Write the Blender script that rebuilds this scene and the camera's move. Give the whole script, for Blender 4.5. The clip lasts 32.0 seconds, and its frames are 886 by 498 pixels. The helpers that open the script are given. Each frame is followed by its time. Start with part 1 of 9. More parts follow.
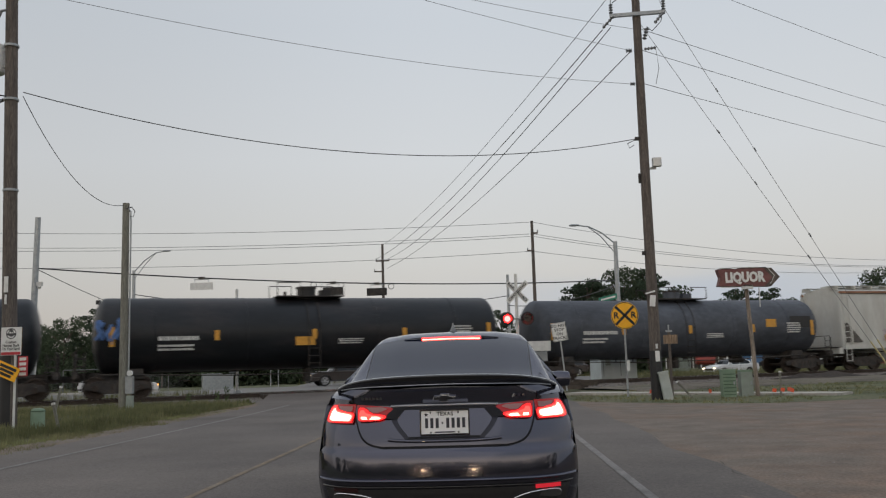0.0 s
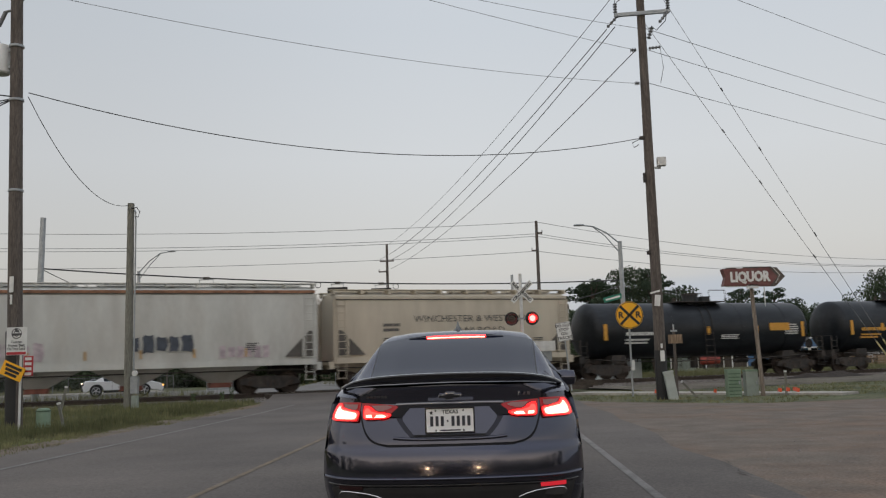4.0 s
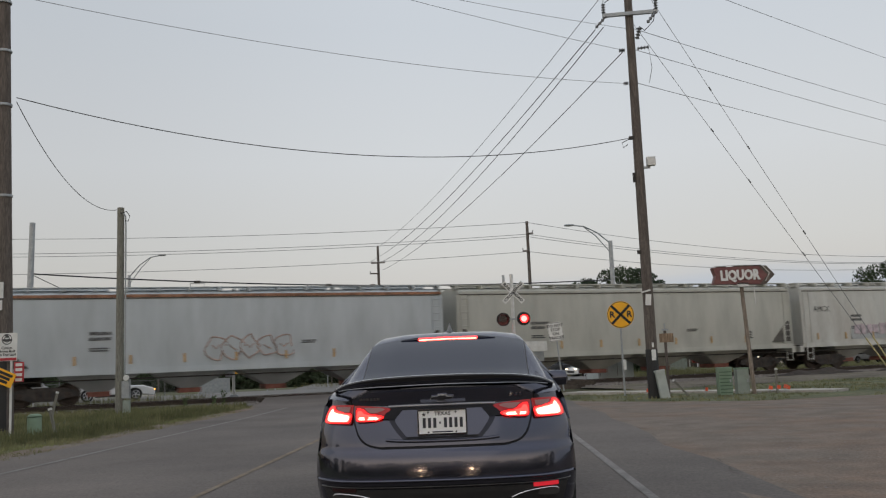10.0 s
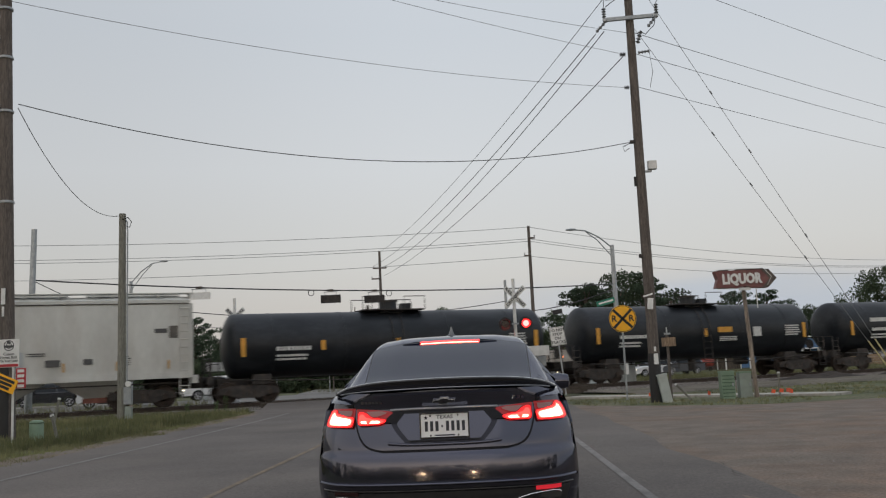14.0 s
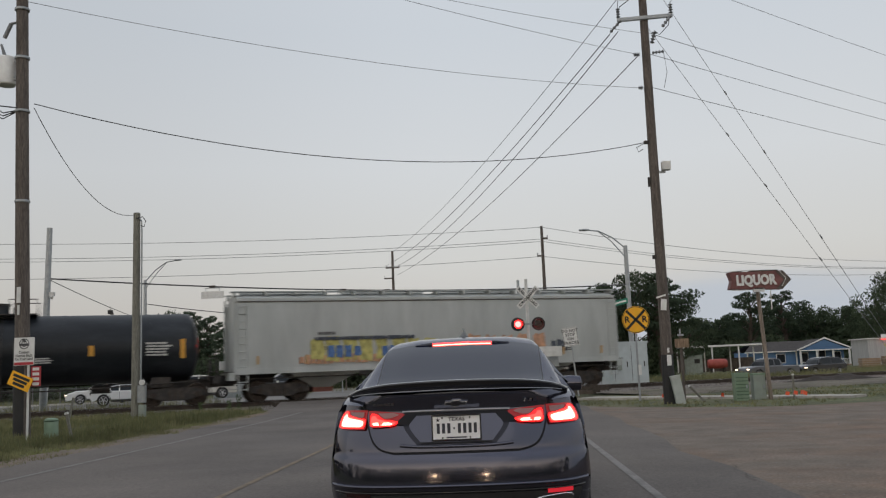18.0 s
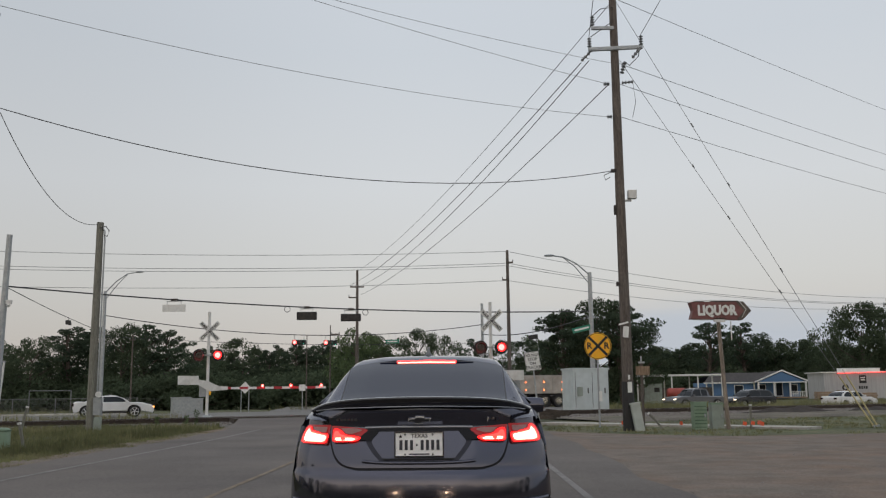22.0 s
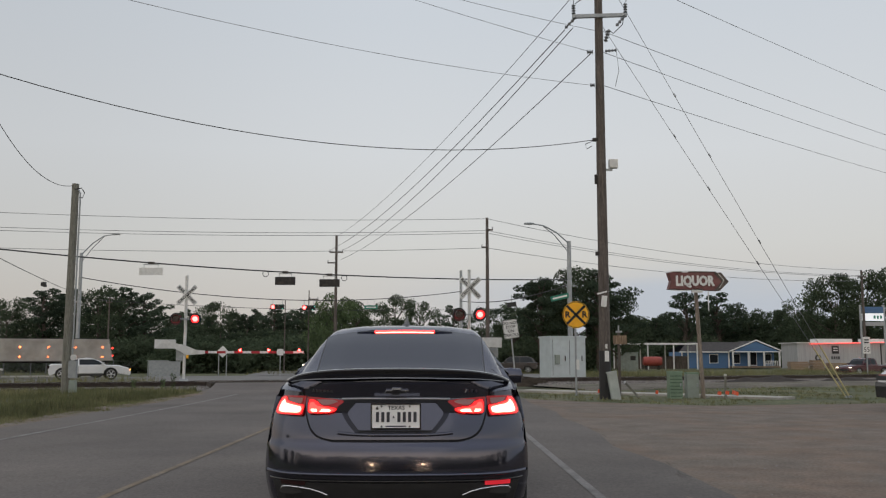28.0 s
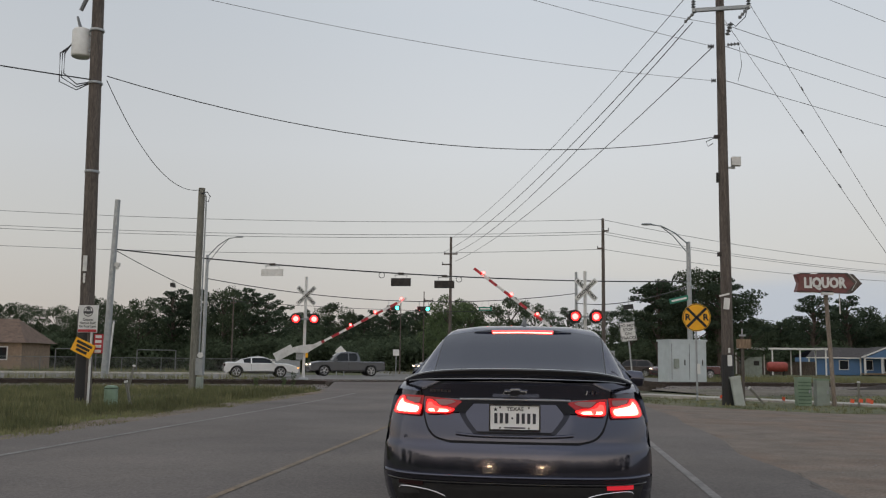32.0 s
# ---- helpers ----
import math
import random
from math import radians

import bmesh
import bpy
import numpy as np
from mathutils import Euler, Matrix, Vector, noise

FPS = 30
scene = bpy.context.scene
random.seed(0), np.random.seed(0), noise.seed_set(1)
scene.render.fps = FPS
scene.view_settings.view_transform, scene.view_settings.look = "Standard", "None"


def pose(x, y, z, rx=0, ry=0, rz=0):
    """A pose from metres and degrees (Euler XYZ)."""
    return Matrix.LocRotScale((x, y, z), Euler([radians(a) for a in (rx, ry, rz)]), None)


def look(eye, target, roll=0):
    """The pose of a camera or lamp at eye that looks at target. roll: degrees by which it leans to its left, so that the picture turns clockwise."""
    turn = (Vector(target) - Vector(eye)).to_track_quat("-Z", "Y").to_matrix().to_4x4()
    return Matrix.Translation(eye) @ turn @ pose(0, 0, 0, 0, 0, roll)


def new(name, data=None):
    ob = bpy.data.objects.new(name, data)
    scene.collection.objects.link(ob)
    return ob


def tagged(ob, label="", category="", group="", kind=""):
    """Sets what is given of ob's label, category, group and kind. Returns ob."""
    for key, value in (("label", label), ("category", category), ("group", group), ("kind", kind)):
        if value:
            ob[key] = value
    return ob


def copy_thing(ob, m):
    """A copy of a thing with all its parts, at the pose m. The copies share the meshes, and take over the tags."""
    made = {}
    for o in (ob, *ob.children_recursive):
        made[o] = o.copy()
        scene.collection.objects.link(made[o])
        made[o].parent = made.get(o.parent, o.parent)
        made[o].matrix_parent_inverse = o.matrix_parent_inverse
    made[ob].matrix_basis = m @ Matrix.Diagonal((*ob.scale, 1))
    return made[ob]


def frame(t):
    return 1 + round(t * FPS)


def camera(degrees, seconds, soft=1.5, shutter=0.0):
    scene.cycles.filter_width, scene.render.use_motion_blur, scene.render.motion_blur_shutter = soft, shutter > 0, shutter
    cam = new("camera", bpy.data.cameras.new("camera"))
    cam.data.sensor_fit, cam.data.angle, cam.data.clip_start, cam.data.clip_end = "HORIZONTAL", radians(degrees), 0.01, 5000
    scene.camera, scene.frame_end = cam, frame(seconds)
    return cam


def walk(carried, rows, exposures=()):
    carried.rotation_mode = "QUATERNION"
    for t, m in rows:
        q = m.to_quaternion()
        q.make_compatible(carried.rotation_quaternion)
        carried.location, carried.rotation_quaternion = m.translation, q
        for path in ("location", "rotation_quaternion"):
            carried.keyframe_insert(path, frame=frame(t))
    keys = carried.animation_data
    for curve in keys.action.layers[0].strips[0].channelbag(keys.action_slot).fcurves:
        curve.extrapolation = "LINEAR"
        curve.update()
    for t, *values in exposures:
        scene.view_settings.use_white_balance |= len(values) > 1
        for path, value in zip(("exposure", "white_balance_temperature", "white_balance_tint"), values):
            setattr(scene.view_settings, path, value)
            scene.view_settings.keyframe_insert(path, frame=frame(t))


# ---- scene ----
cam = camera(52.0, 32.0, soft=1.2, shutter=0.32)
# seconds, place in metres, then yaw, pitch and roll in degrees
PATH = [
    (0, 0.022, -0.060, 1.220, 2.69, 7.25, 1.70),
    (0.5, 0.022, -0.092, 1.216, 2.68, 7.20, 1.56),
    (1, 0.030, -0.075, 1.208, 2.72, 7.20, 1.60),
    (1.5, 0.021, -0.057, 1.210, 2.75, 7.22, 1.55),
    (2, 0.022, -0.084, 1.208, 2.74, 7.25, 1.61),
    (2.5, 0.013, -0.051, 1.209, 2.84, 7.23, 1.53),
    (3, 0.016, -0.065, 1.213, 2.90, 7.26, 1.62),
    (3.5, 0.017, -0.045, 1.206, 2.97, 7.28, 1.71),
    (5.5, 0.018, -0.085, 1.207, 2.96, 7.25, 1.76),
    (6, 0.015, -0.084, 1.209, 2.94, 7.30, 1.75),
    (6.5, 0.013, -0.066, 1.211, 2.87, 7.20, 1.80),
    (7, 0.015, -0.073, 1.208, 2.77, 7.17, 1.87),
    (7.5, 0.024, -0.081, 1.206, 2.64, 7.14, 1.95),
    (8, 0.024, -0.082, 1.209, 2.58, 7.10, 2.04),
    (8.5, 0.027, -0.075, 1.206, 2.56, 7.13, 2.14),
    (9, 0.021, -0.078, 1.207, 2.50, 7.13, 2.15),
    (9.5, 0.024, -0.083, 1.204, 2.51, 7.10, 2.26),
    (10, 0.020, -0.078, 1.210, 2.48, 7.33, 2.34),
    (10.5, 0.021, -0.074, 1.206, 2.45, 7.29, 2.16),
    (11, 0.015, -0.082, 1.210, 2.44, 7.20, 2.11),
    (11.5, 0.031, -0.087, 1.210, 2.42, 7.24, 2.22),
    (12, 0.022, -0.089, 1.210, 2.50, 7.23, 2.14),
    (12.5, 0.026, -0.076, 1.209, 2.44, 7.70, 2.06),
    (13, 0.026, -0.046, 1.199, 2.55, 7.72, 2.25),
    (13.5, 0.022, -0.076, 1.203, 2.60, 7.64, 2.45),
    (14, 0.020, -0.070, 1.197, 2.61, 7.66, 2.55),
    (14.5, 0.021, -0.089, 1.198, 2.69, 7.56, 2.53),
    (16.5, 0.019, -0.062, 1.196, 3.39, 7.41, 2.44),
    (17, 0.016, -0.062, 1.196, 3.49, 7.31, 2.44),
    (17.5, 0.017, -0.063, 1.196, 3.48, 7.31, 2.44),
    (18, 0.023, -0.071, 1.213, 3.39, 7.67, 2.24),
    (18.5, 0.041, -0.077, 1.201, 1.59, 8.62, 2.06),
    (19, 0.033, -0.091, 1.186, 1.39, 9.24, 2.10),
    (19.5, 0.033, -0.107, 1.176, 1.11, 9.79, 2.28),
    (20, 0.020, -0.104, 1.192, 0.95, 10.51, 2.30),
    (20.5, 0.007, -0.086, 1.182, 1.36, 10.21, 2.14),
    (21, 0.005, -0.063, 1.185, 1.34, 9.81, 2.08),
    (21.5, 0.003, -0.062, 1.179, 1.00, 9.24, 0.89),
    (22, 0.001, -0.109, 1.181, 0.95, 8.98, 0.62),
    (22.5, -0.004, -0.067, 1.160, 1.47, 7.07, 0.54),
    (23, 0.000, 0.016, 1.182, 3.38, 5.91, 0.12),
    (23.5, 0.001, 0.118, 1.170, 0.65, 5.50, -0.02),
    (24, -0.016, 0.122, 1.167, 0.81, 5.56, -0.05),
    (24.5, -0.013, 0.088, 1.169, 0.74, 5.56, -0.08),
    (25, -0.006, 0.086, 1.170, 0.75, 5.55, -0.05),
    (25.5, -0.005, 0.083, 1.172, 0.71, 5.47, -0.04),
    (27.5, 0.006, 0.006, 1.211, -0.51, 5.50, 0.02),
    (28, 0.000, -0.000, 1.220, -0.43, 6.85, -0.00),
    (28.5, -0.004, -0.024, 1.221, 0.55, 7.06, 0.08),
    (29, -0.018, -0.013, 1.207, 1.49, 7.13, -0.20),
    (29.5, -0.019, 0.012, 1.187, 3.21, 6.84, -0.34),
    (30, -0.040, 0.021, 1.200, 5.40, 6.90, -0.83),
    (30.5, -0.035, 0.102, 1.197, 6.64, 6.84, -0.76),
    (31, -0.040, 0.101, 1.200, 6.88, 6.85, -0.71),
    (31.5, -0.041, 0.101, 1.204, 6.82, 6.86, -0.75),
    (32, -0.032, 0.104, 1.209, 6.71, 6.92, -0.74),
]
walk(cam, [(t, pose(x, y, z, 90 + p, r, w)) for t, x, y, z, w, p, r in PATH], exposures=[(0.0, 0.0), (32.0, 0.0)])

# ---- sky and sun: clear evening just before sunset ----
world = bpy.data.worlds.new("dusk_sky")
scene.world = world
world.use_nodes = True
wn = world.node_tree
wn.nodes.clear()
w_out = wn.nodes.new("ShaderNodeOutputWorld")
w_bg = wn.nodes.new("ShaderNodeBackground")
w_sky = wn.nodes.new("ShaderNodeTexSky")
w_sky.sky_type = "NISHITA"
w_sky.sun_disc = False
w_sky.sun_elevation = radians(9)
w_sky.sun_rotation = radians(-60)
w_sky.air_density, w_sky.dust_density, w_sky.ozone_density = 1.0, 2.0, 2.0
w_tc = wn.nodes.new("ShaderNodeTexCoord")
w_sep = wn.nodes.new("ShaderNodeSeparateXYZ")
w_ramp = wn.nodes.new("ShaderNodeValToRGB")
w_mix = wn.nodes.new("ShaderNodeMix")
w_mix.data_type = "RGBA"
w_mix.inputs[0].default_value = 0.96
w_scale = wn.nodes.new("ShaderNodeVectorMath")
w_scale.operation = "SCALE"
w_scale.inputs[3].default_value = 0.08
wn.links.new(w_tc.outputs["Generated"], w_sep.inputs[0])
wn.links.new(w_sep.outputs[2], w_ramp.inputs[0])
SKY = [(0.0, (0.468, 0.437, 0.408)), (0.05, (0.518, 0.488, 0.453)), (0.12, (0.560, 0.556, 0.535)), (0.22, (0.553, 0.595, 0.607)),
       (0.36, (0.508, 0.565, 0.602)), (0.6, (0.512, 0.575, 0.632)), (1.0, (0.55, 0.62, 0.70))]
els = w_ramp.color_ramp.elements
while len(els) < len(SKY):
    els.new(0.5)
for e, (pos, col) in zip(els, SKY):
    e.position, e.color = pos, (col[0] * (1.04 if pos > 0.2 else 0.995), col[1], col[2] * 1.01, 1)
wn.links.new(w_sky.outputs[0], w_scale.inputs[0])
wn.links.new(w_scale.outputs[0], w_mix.inputs[6])
wn.links.new(w_ramp.outputs[0], w_mix.inputs[7])
# a low bank of blue-grey cloud along the skyline ahead
w_map = wn.nodes.new("ShaderNodeMapping")
w_map.inputs["Scale"].default_value = (2.2, 2.2, 16.0)
w_noise = wn.nodes.new("ShaderNodeTexNoise")
w_noise.inputs["Scale"].default_value = 2.0
w_noise.inputs["Detail"].default_value = 5
wn.links.new(w_tc.outputs["Generated"], w_map.inputs[0])
wn.links.new(w_map.outputs[0], w_noise.inputs["Vector"])
w_low = wn.nodes.new("ShaderNodeMapRange")
w_low.interpolation_type = "SMOOTHSTEP"
for i, v in ((1, 0.10), (2, 0.06), (3, 0.0), (4, 1.0)):
    w_low.inputs[i].default_value = v
w_add = wn.nodes.new("ShaderNodeMath")
w_add.operation = "MULTIPLY_ADD"
w_add.inputs[1].default_value, w_add.inputs[2].default_value = -0.05, 0.025
wn.links.new(w_noise.outputs["Fac"], w_add.inputs[0])
w_sum = wn.nodes.new("ShaderNodeMath")
w_sum.operation = "ADD"
wn.links.new(w_sep.outputs[2], w_sum.inputs[0])
wn.links.new(w_add.outputs[0], w_sum.inputs[1])
wn.links.new(w_sum.outputs[0], w_low.inputs[0])
w_side = wn.nodes.new("ShaderNodeMapRange")
w_side.interpolation_type = "SMOOTHSTEP"
for i, v in ((1, -0.15), (2, 0.25), (3, 0.0), (4, 0.75)):
    w_side.inputs[i].default_value = v
wn.links.new(w_sep.outputs[0], w_side.inputs[0])
w_mul = wn.nodes.new("ShaderNodeMath")
w_mul.operation = "MULTIPLY"
wn.links.new(w_low.outputs[0], w_mul.inputs[0])
wn.links.new(w_side.outputs[0], w_mul.inputs[1])
w_cloud = wn.nodes.new("ShaderNodeMix")
w_cloud.data_type = "RGBA"
w_cloud.inputs[7].default_value = (0.40, 0.45, 0.52, 1)
wn.links.new(w_mul.outputs[0], w_cloud.inputs[0])
wn.links.new(w_mix.outputs[2], w_cloud.inputs[6])
# the afterglow low behind the lens
w_back = wn.nodes.new("ShaderNodeMapRange")
w_back.interpolation_type = "SMOOTHSTEP"
for i, v in ((1, 0.1), (2, -0.9), (3, 0.0), (4, 1.0)):
    w_back.inputs[i].default_value = v
wn.links.new(w_sep.outputs[1], w_back.inputs[0])
w_fall = wn.nodes.new("ShaderNodeMapRange")
w_fall.interpolation_type = "SMOOTHSTEP"
for i, v in ((1, 0.30), (2, 0.04), (3, 0.0), (4, 0.85)):
    w_fall.inputs[i].default_value = v
wn.links.new(w_sep.outputs[2], w_fall.inputs[0])
w_gm = wn.nodes.new("ShaderNodeMath")
w_gm.operation = "MULTIPLY"
wn.links.new(w_back.outputs[0], w_gm.inputs[0])
wn.links.new(w_fall.outputs[0], w_gm.inputs[1])
w_glow = wn.nodes.new("ShaderNodeMix")
w_glow.data_type = "RGBA"
w_glow.inputs[7].default_value = (1.7, 1.42, 1.12, 1)
wn.links.new(w_gm.outputs[0], w_glow.inputs[0])
wn.links.new(w_cloud.outputs[2], w_glow.inputs[6])
# the sky is a little deeper towards the west
w_west = wn.nodes.new("ShaderNodeMapRange")
w_west.interpolation_type = "SMOOTHSTEP"
for i, v in ((1, -0.5), (2, 0.0), (3, 0.86), (4, 1.0)):
    w_west.inputs[i].default_value = v
wn.links.new(w_sep.outputs[0], w_west.inputs[0])
w_tone = wn.nodes.new("ShaderNodeVectorMath")
w_tone.operation = "SCALE"
wn.links.new(w_glow.outputs[2], w_tone.inputs[0])
wn.links.new(w_west.outputs[0], w_tone.inputs[3])
wn.links.new(w_tone.outputs[0], w_bg.inputs[0])
w_bg.inputs[1].default_value = 1.16
wn.links.new(w_bg.outputs[0], w_out.inputs[0])

sun = new("sun", bpy.data.lights.new("sun", "SUN"))
sun.data.energy, sun.data.angle, sun.data.color = 0.58, radians(110), (1.0, 0.86, 0.72)
sun.matrix_world = look((-60, -30, 40), (0, 30, 0))


# ---- materials ----
def mat(name, color, rough=0.6, metal=0.0, vary=0.25, scale=3.0, grain=0.0, gscale=60.0, bump=0.0, spec=0.5, coat=0.0, dirt=None, dscale=0.6, damt=0.5, rnd=0.0, stretch=(1, 1, 1), world_space=False):
    """Procedural paint: a base colour with broad stains, fine grain and relief."""
    m = bpy.data.materials.new(name)
    m.use_nodes = True
    nt = m.node_tree
    b = nt.nodes["Principled BSDF"]
    b.inputs["Roughness"].default_value = rough
    b.inputs["Metallic"].default_value = metal
    b.inputs["Specular IOR Level"].default_value = spec
    b.inputs["Coat Weight"].default_value = coat
    tc = nt.nodes.new("ShaderNodeTexCoord")
    mp = nt.nodes.new("ShaderNodeMapping")
    mp.inputs["Scale"].default_value = stretch
    if world_space:
        geo = nt.nodes.new("ShaderNodeNewGeometry")
        nt.links.new(geo.outputs["Position"], mp.inputs[0])
    else:
        nt.links.new(tc.outputs["Object"], mp.inputs[0])
    n1 = nt.nodes.new("ShaderNodeTexNoise")
    n1.inputs["Scale"].default_value = scale
    n1.inputs["Detail"].default_value = 6
    nt.links.new(mp.outputs[0], n1.inputs["Vector"])
    r1 = nt.nodes.new("ShaderNodeMapRange")
    r1.inputs[1].default_value, r1.inputs[2].default_value = 0.3, 0.7
    r1.inputs[3].default_value, r1.inputs[4].default_value = 1 - vary, 1 + vary
    nt.links.new(n1.outputs["Fac"], r1.inputs[0])
    last = r1.outputs[0]
    n2 = nt.nodes.new("ShaderNodeTexNoise")
    n2.inputs["Scale"].default_value = gscale
    n2.inputs["Detail"].default_value = 4
    nt.links.new(mp.outputs[0], n2.inputs["Vector"])
    if grain:
        r2 = nt.nodes.new("ShaderNodeMapRange")
        r2.inputs[1].default_value, r2.inputs[2].default_value = 0.3, 0.7
        r2.inputs[3].default_value, r2.inputs[4].default_value = 1 - grain, 1 + grain
        nt.links.new(n2.outputs["Fac"], r2.inputs[0])
        mu = nt.nodes.new("ShaderNodeMath")
        mu.operation = "MULTIPLY"
        nt.links.new(last, mu.inputs[0])
        nt.links.new(r2.outputs[0], mu.inputs[1])
        last = mu.outputs[0]
    if rnd:
        oi = nt.nodes.new("ShaderNodeObjectInfo")
        r3 = nt.nodes.new("ShaderNodeMapRange")
        r3.inputs[3].default_value, r3.inputs[4].default_value = 1 - rnd, 1 + rnd
        nt.links.new(oi.outputs["Random"], r3.inputs[0])
        mu = nt.nodes.new("ShaderNodeMath")
        mu.operation = "MULTIPLY"
        nt.links.new(last, mu.inputs[0])
        nt.links.new(r3.outputs[0], mu.inputs[1])
        last = mu.outputs[0]
    col = nt.nodes.new("ShaderNodeVectorMath")
    col.operation = "SCALE"
    if dirt:
        nd = nt.nodes.new("ShaderNodeTexNoise")
        nd.inputs["Scale"].default_value = dscale
        nd.inputs["Detail"].default_value = 8
        nd.inputs["Roughness"].default_value = 0.65
        nt.links.new(mp.outputs[0], nd.inputs["Vector"])
        rd = nt.nodes.new("ShaderNodeMapRange")
        rd.inputs[1].default_value, rd.inputs[2].default_value = 0.45, 0.72
        rd.inputs[4].default_value = damt
        nt.links.new(nd.outputs["Fac"], rd.inputs[0])
        mx = nt.nodes.new("ShaderNodeMix")
        mx.data_type = "RGBA"
        mx.inputs[6].default_value, mx.inputs[7].default_value = (*color, 1), (*dirt, 1)
        nt.links.new(rd.outputs[0], mx.inputs[0])
        nt.links.new(mx.outputs[2], col.inputs[0])
    else:
        col.inputs[0].default_value = color
    nt.links.new(last, col.inputs[3])
    nt.links.new(col.outputs[0], b.inputs["Base Color"])
    if bump:
        bp = nt.nodes.new("ShaderNodeBump")
        bp.inputs["Strength"].default_value = 1.0
        bp.inputs["Distance"].default_value = bump
        nt.links.new(n2.outputs["Fac"], bp.inputs["Height"])
        nt.links.new(bp.outputs[0], b.inputs["Normal"])
    return m


def glow(name, color, strength, base=(0.3, 0.02, 0.02)):
    m = bpy.data.materials.new(name)
    m.use_nodes = True
    b = m.node_tree.nodes["Principled BSDF"]
    b.inputs["Base Color"].default_value = (*base, 1)
    b.inputs["Emission Color"].default_value = (*color, 1)
    b.inputs["Emission Strength"].default_value = strength
    b.inputs["Roughness"].default_value = 0.25
    return m


def glass(name, color=(0.02, 0.022, 0.025), rough=0.04, spec=0.4):
    m = bpy.data.materials.new(name)
    m.use_nodes = True
    b = m.node_tree.nodes["Principled BSDF"]
    b.inputs["Base Color"].default_value = (*color, 1)
    b.inputs["Roughness"].default_value = rough
    b.inputs["Specular IOR Level"].default_value = 0.5
    b.inputs["IOR"].default_value = 1.0 + spec
    return m


M = {}
M["asphalt"] = mat("worn_asphalt", (0.113, 0.098, 0.087), 0.9, vary=0.25, scale=0.35, grain=0.28, gscale=38, bump=0.004, dirt=(0.142, 0.120, 0.101), dscale=0.25, damt=0.7, world_space=True)
M["asphalt_far"] = mat("highway_asphalt", (0.165, 0.158, 0.148), 0.9, vary=0.12, scale=0.3, grain=0.2, gscale=30, bump=0.003, world_space=True)
M["lot"] = mat("gravel_lot", (0.152, 0.123, 0.098), 0.95, vary=0.22, scale=1.6, grain=0.3, gscale=30, bump=0.008, dirt=(0.172, 0.106, 0.068), dscale=0.45, damt=0.9, world_space=True)
M["soil"] = mat("grassy_ground", (0.082, 0.094, 0.040), 0.95, vary=0.4, scale=0.4, grain=0.5, gscale=14, bump=0.03, dirt=(0.16, 0.13, 0.08), dscale=0.3, damt=0.7, world_space=True)
M["ballast"] = mat("ballast_stone", (0.17, 0.155, 0.14), 0.95, vary=0.3, scale=0.8, grain=0.55, gscale=12, bump=0.04, dirt=(0.09, 0.075, 0.06), dscale=0.5, damt=0.7, world_space=True)
M["concrete"] = mat("weathered_concrete", (0.40, 0.38, 0.34), 0.9, vary=0.15, scale=1.2, grain=0.15, gscale=40, bump=0.003, dirt=(0.26, 0.23, 0.19), dscale=0.9, damt=0.6, world_space=True)
M["line_white"] = mat("worn_white_line", (0.180, 0.170, 0.158), 0.8, vary=0.25, scale=3, grain=0.25, gscale=30, dirt=(0.17, 0.16, 0.145), dscale=2.0, damt=0.9, world_space=True)
M["line_yellow"] = mat("worn_yellow_line", (0.170, 0.125, 0.078), 0.8, vary=0.25, scale=3, grain=0.25, gscale=30, dirt=(0.16, 0.14, 0.11), dscale=2.0, damt=0.9, world_space=True)
M["rail"] = mat("rusty_rail", (0.05, 0.038, 0.031), 0.6, 0.5, vary=0.3, scale=4, grain=0.2)
M["rail_top"] = mat("polished_rail_top", (0.35, 0.34, 0.33), 0.3, 1.0, vary=0.1)
M["tie"] = mat("creosote_tie", (0.06, 0.048, 0.038), 0.9, vary=0.3, scale=4, grain=0.4, gscale=40, rnd=0.3, stretch=(1, 6, 6))
M["wood"] = mat("weathered_pole_wood", (0.118, 0.099, 0.086), 0.9, vary=0.25, scale=3, grain=0.4, gscale=14, bump=0.006, stretch=(6, 6, 0.5), dirt=(0.055, 0.045, 0.038), dscale=1.2, damt=0.6)
M["wood_light"] = mat("grey_pole_wood", (0.19, 0.185, 0.155), 0.9, vary=0.22, scale=3, grain=0.35, gscale=14, bump=0.006, stretch=(6, 6, 0.5))
M["wood_pale"] = mat("bare_pine_post", (0.27, 0.19, 0.125), 0.85, vary=0.3, scale=3, grain=0.35, gscale=14, bump=0.005, stretch=(6, 6, 0.5), dirt=(0.14, 0.11, 0.08), dscale=1.4, damt=0.6)
M["galv"] = mat("galvanised_steel", (0.33, 0.35, 0.36), 0.5, 0.5, vary=0.12, scale=6, grain=0.1, gscale=40)
M["steel_white"] = mat("painted_white_steel", (0.62, 0.62, 0.60), 0.55, vary=0.12, scale=4, dirt=(0.42, 0.40, 0.36), dscale=3, damt=0.5)
M["black"] = mat("matt_black", (0.015, 0.015, 0.016), 0.55, vary=0.2)
M["dark_iron"] = mat("grimy_iron", (0.030, 0.027, 0.025), 0.75, vary=0.3, scale=5, dirt=(0.075, 0.055, 0.042), dscale=2.5, damt=0.6)
M["rubber"] = mat("tyre_rubber", (0.018, 0.018, 0.018), 0.85, vary=0.2, scale=9)
M["chrome"] = mat("chrome", (0.75, 0.75, 0.76), 0.08, 1.0, vary=0.03)
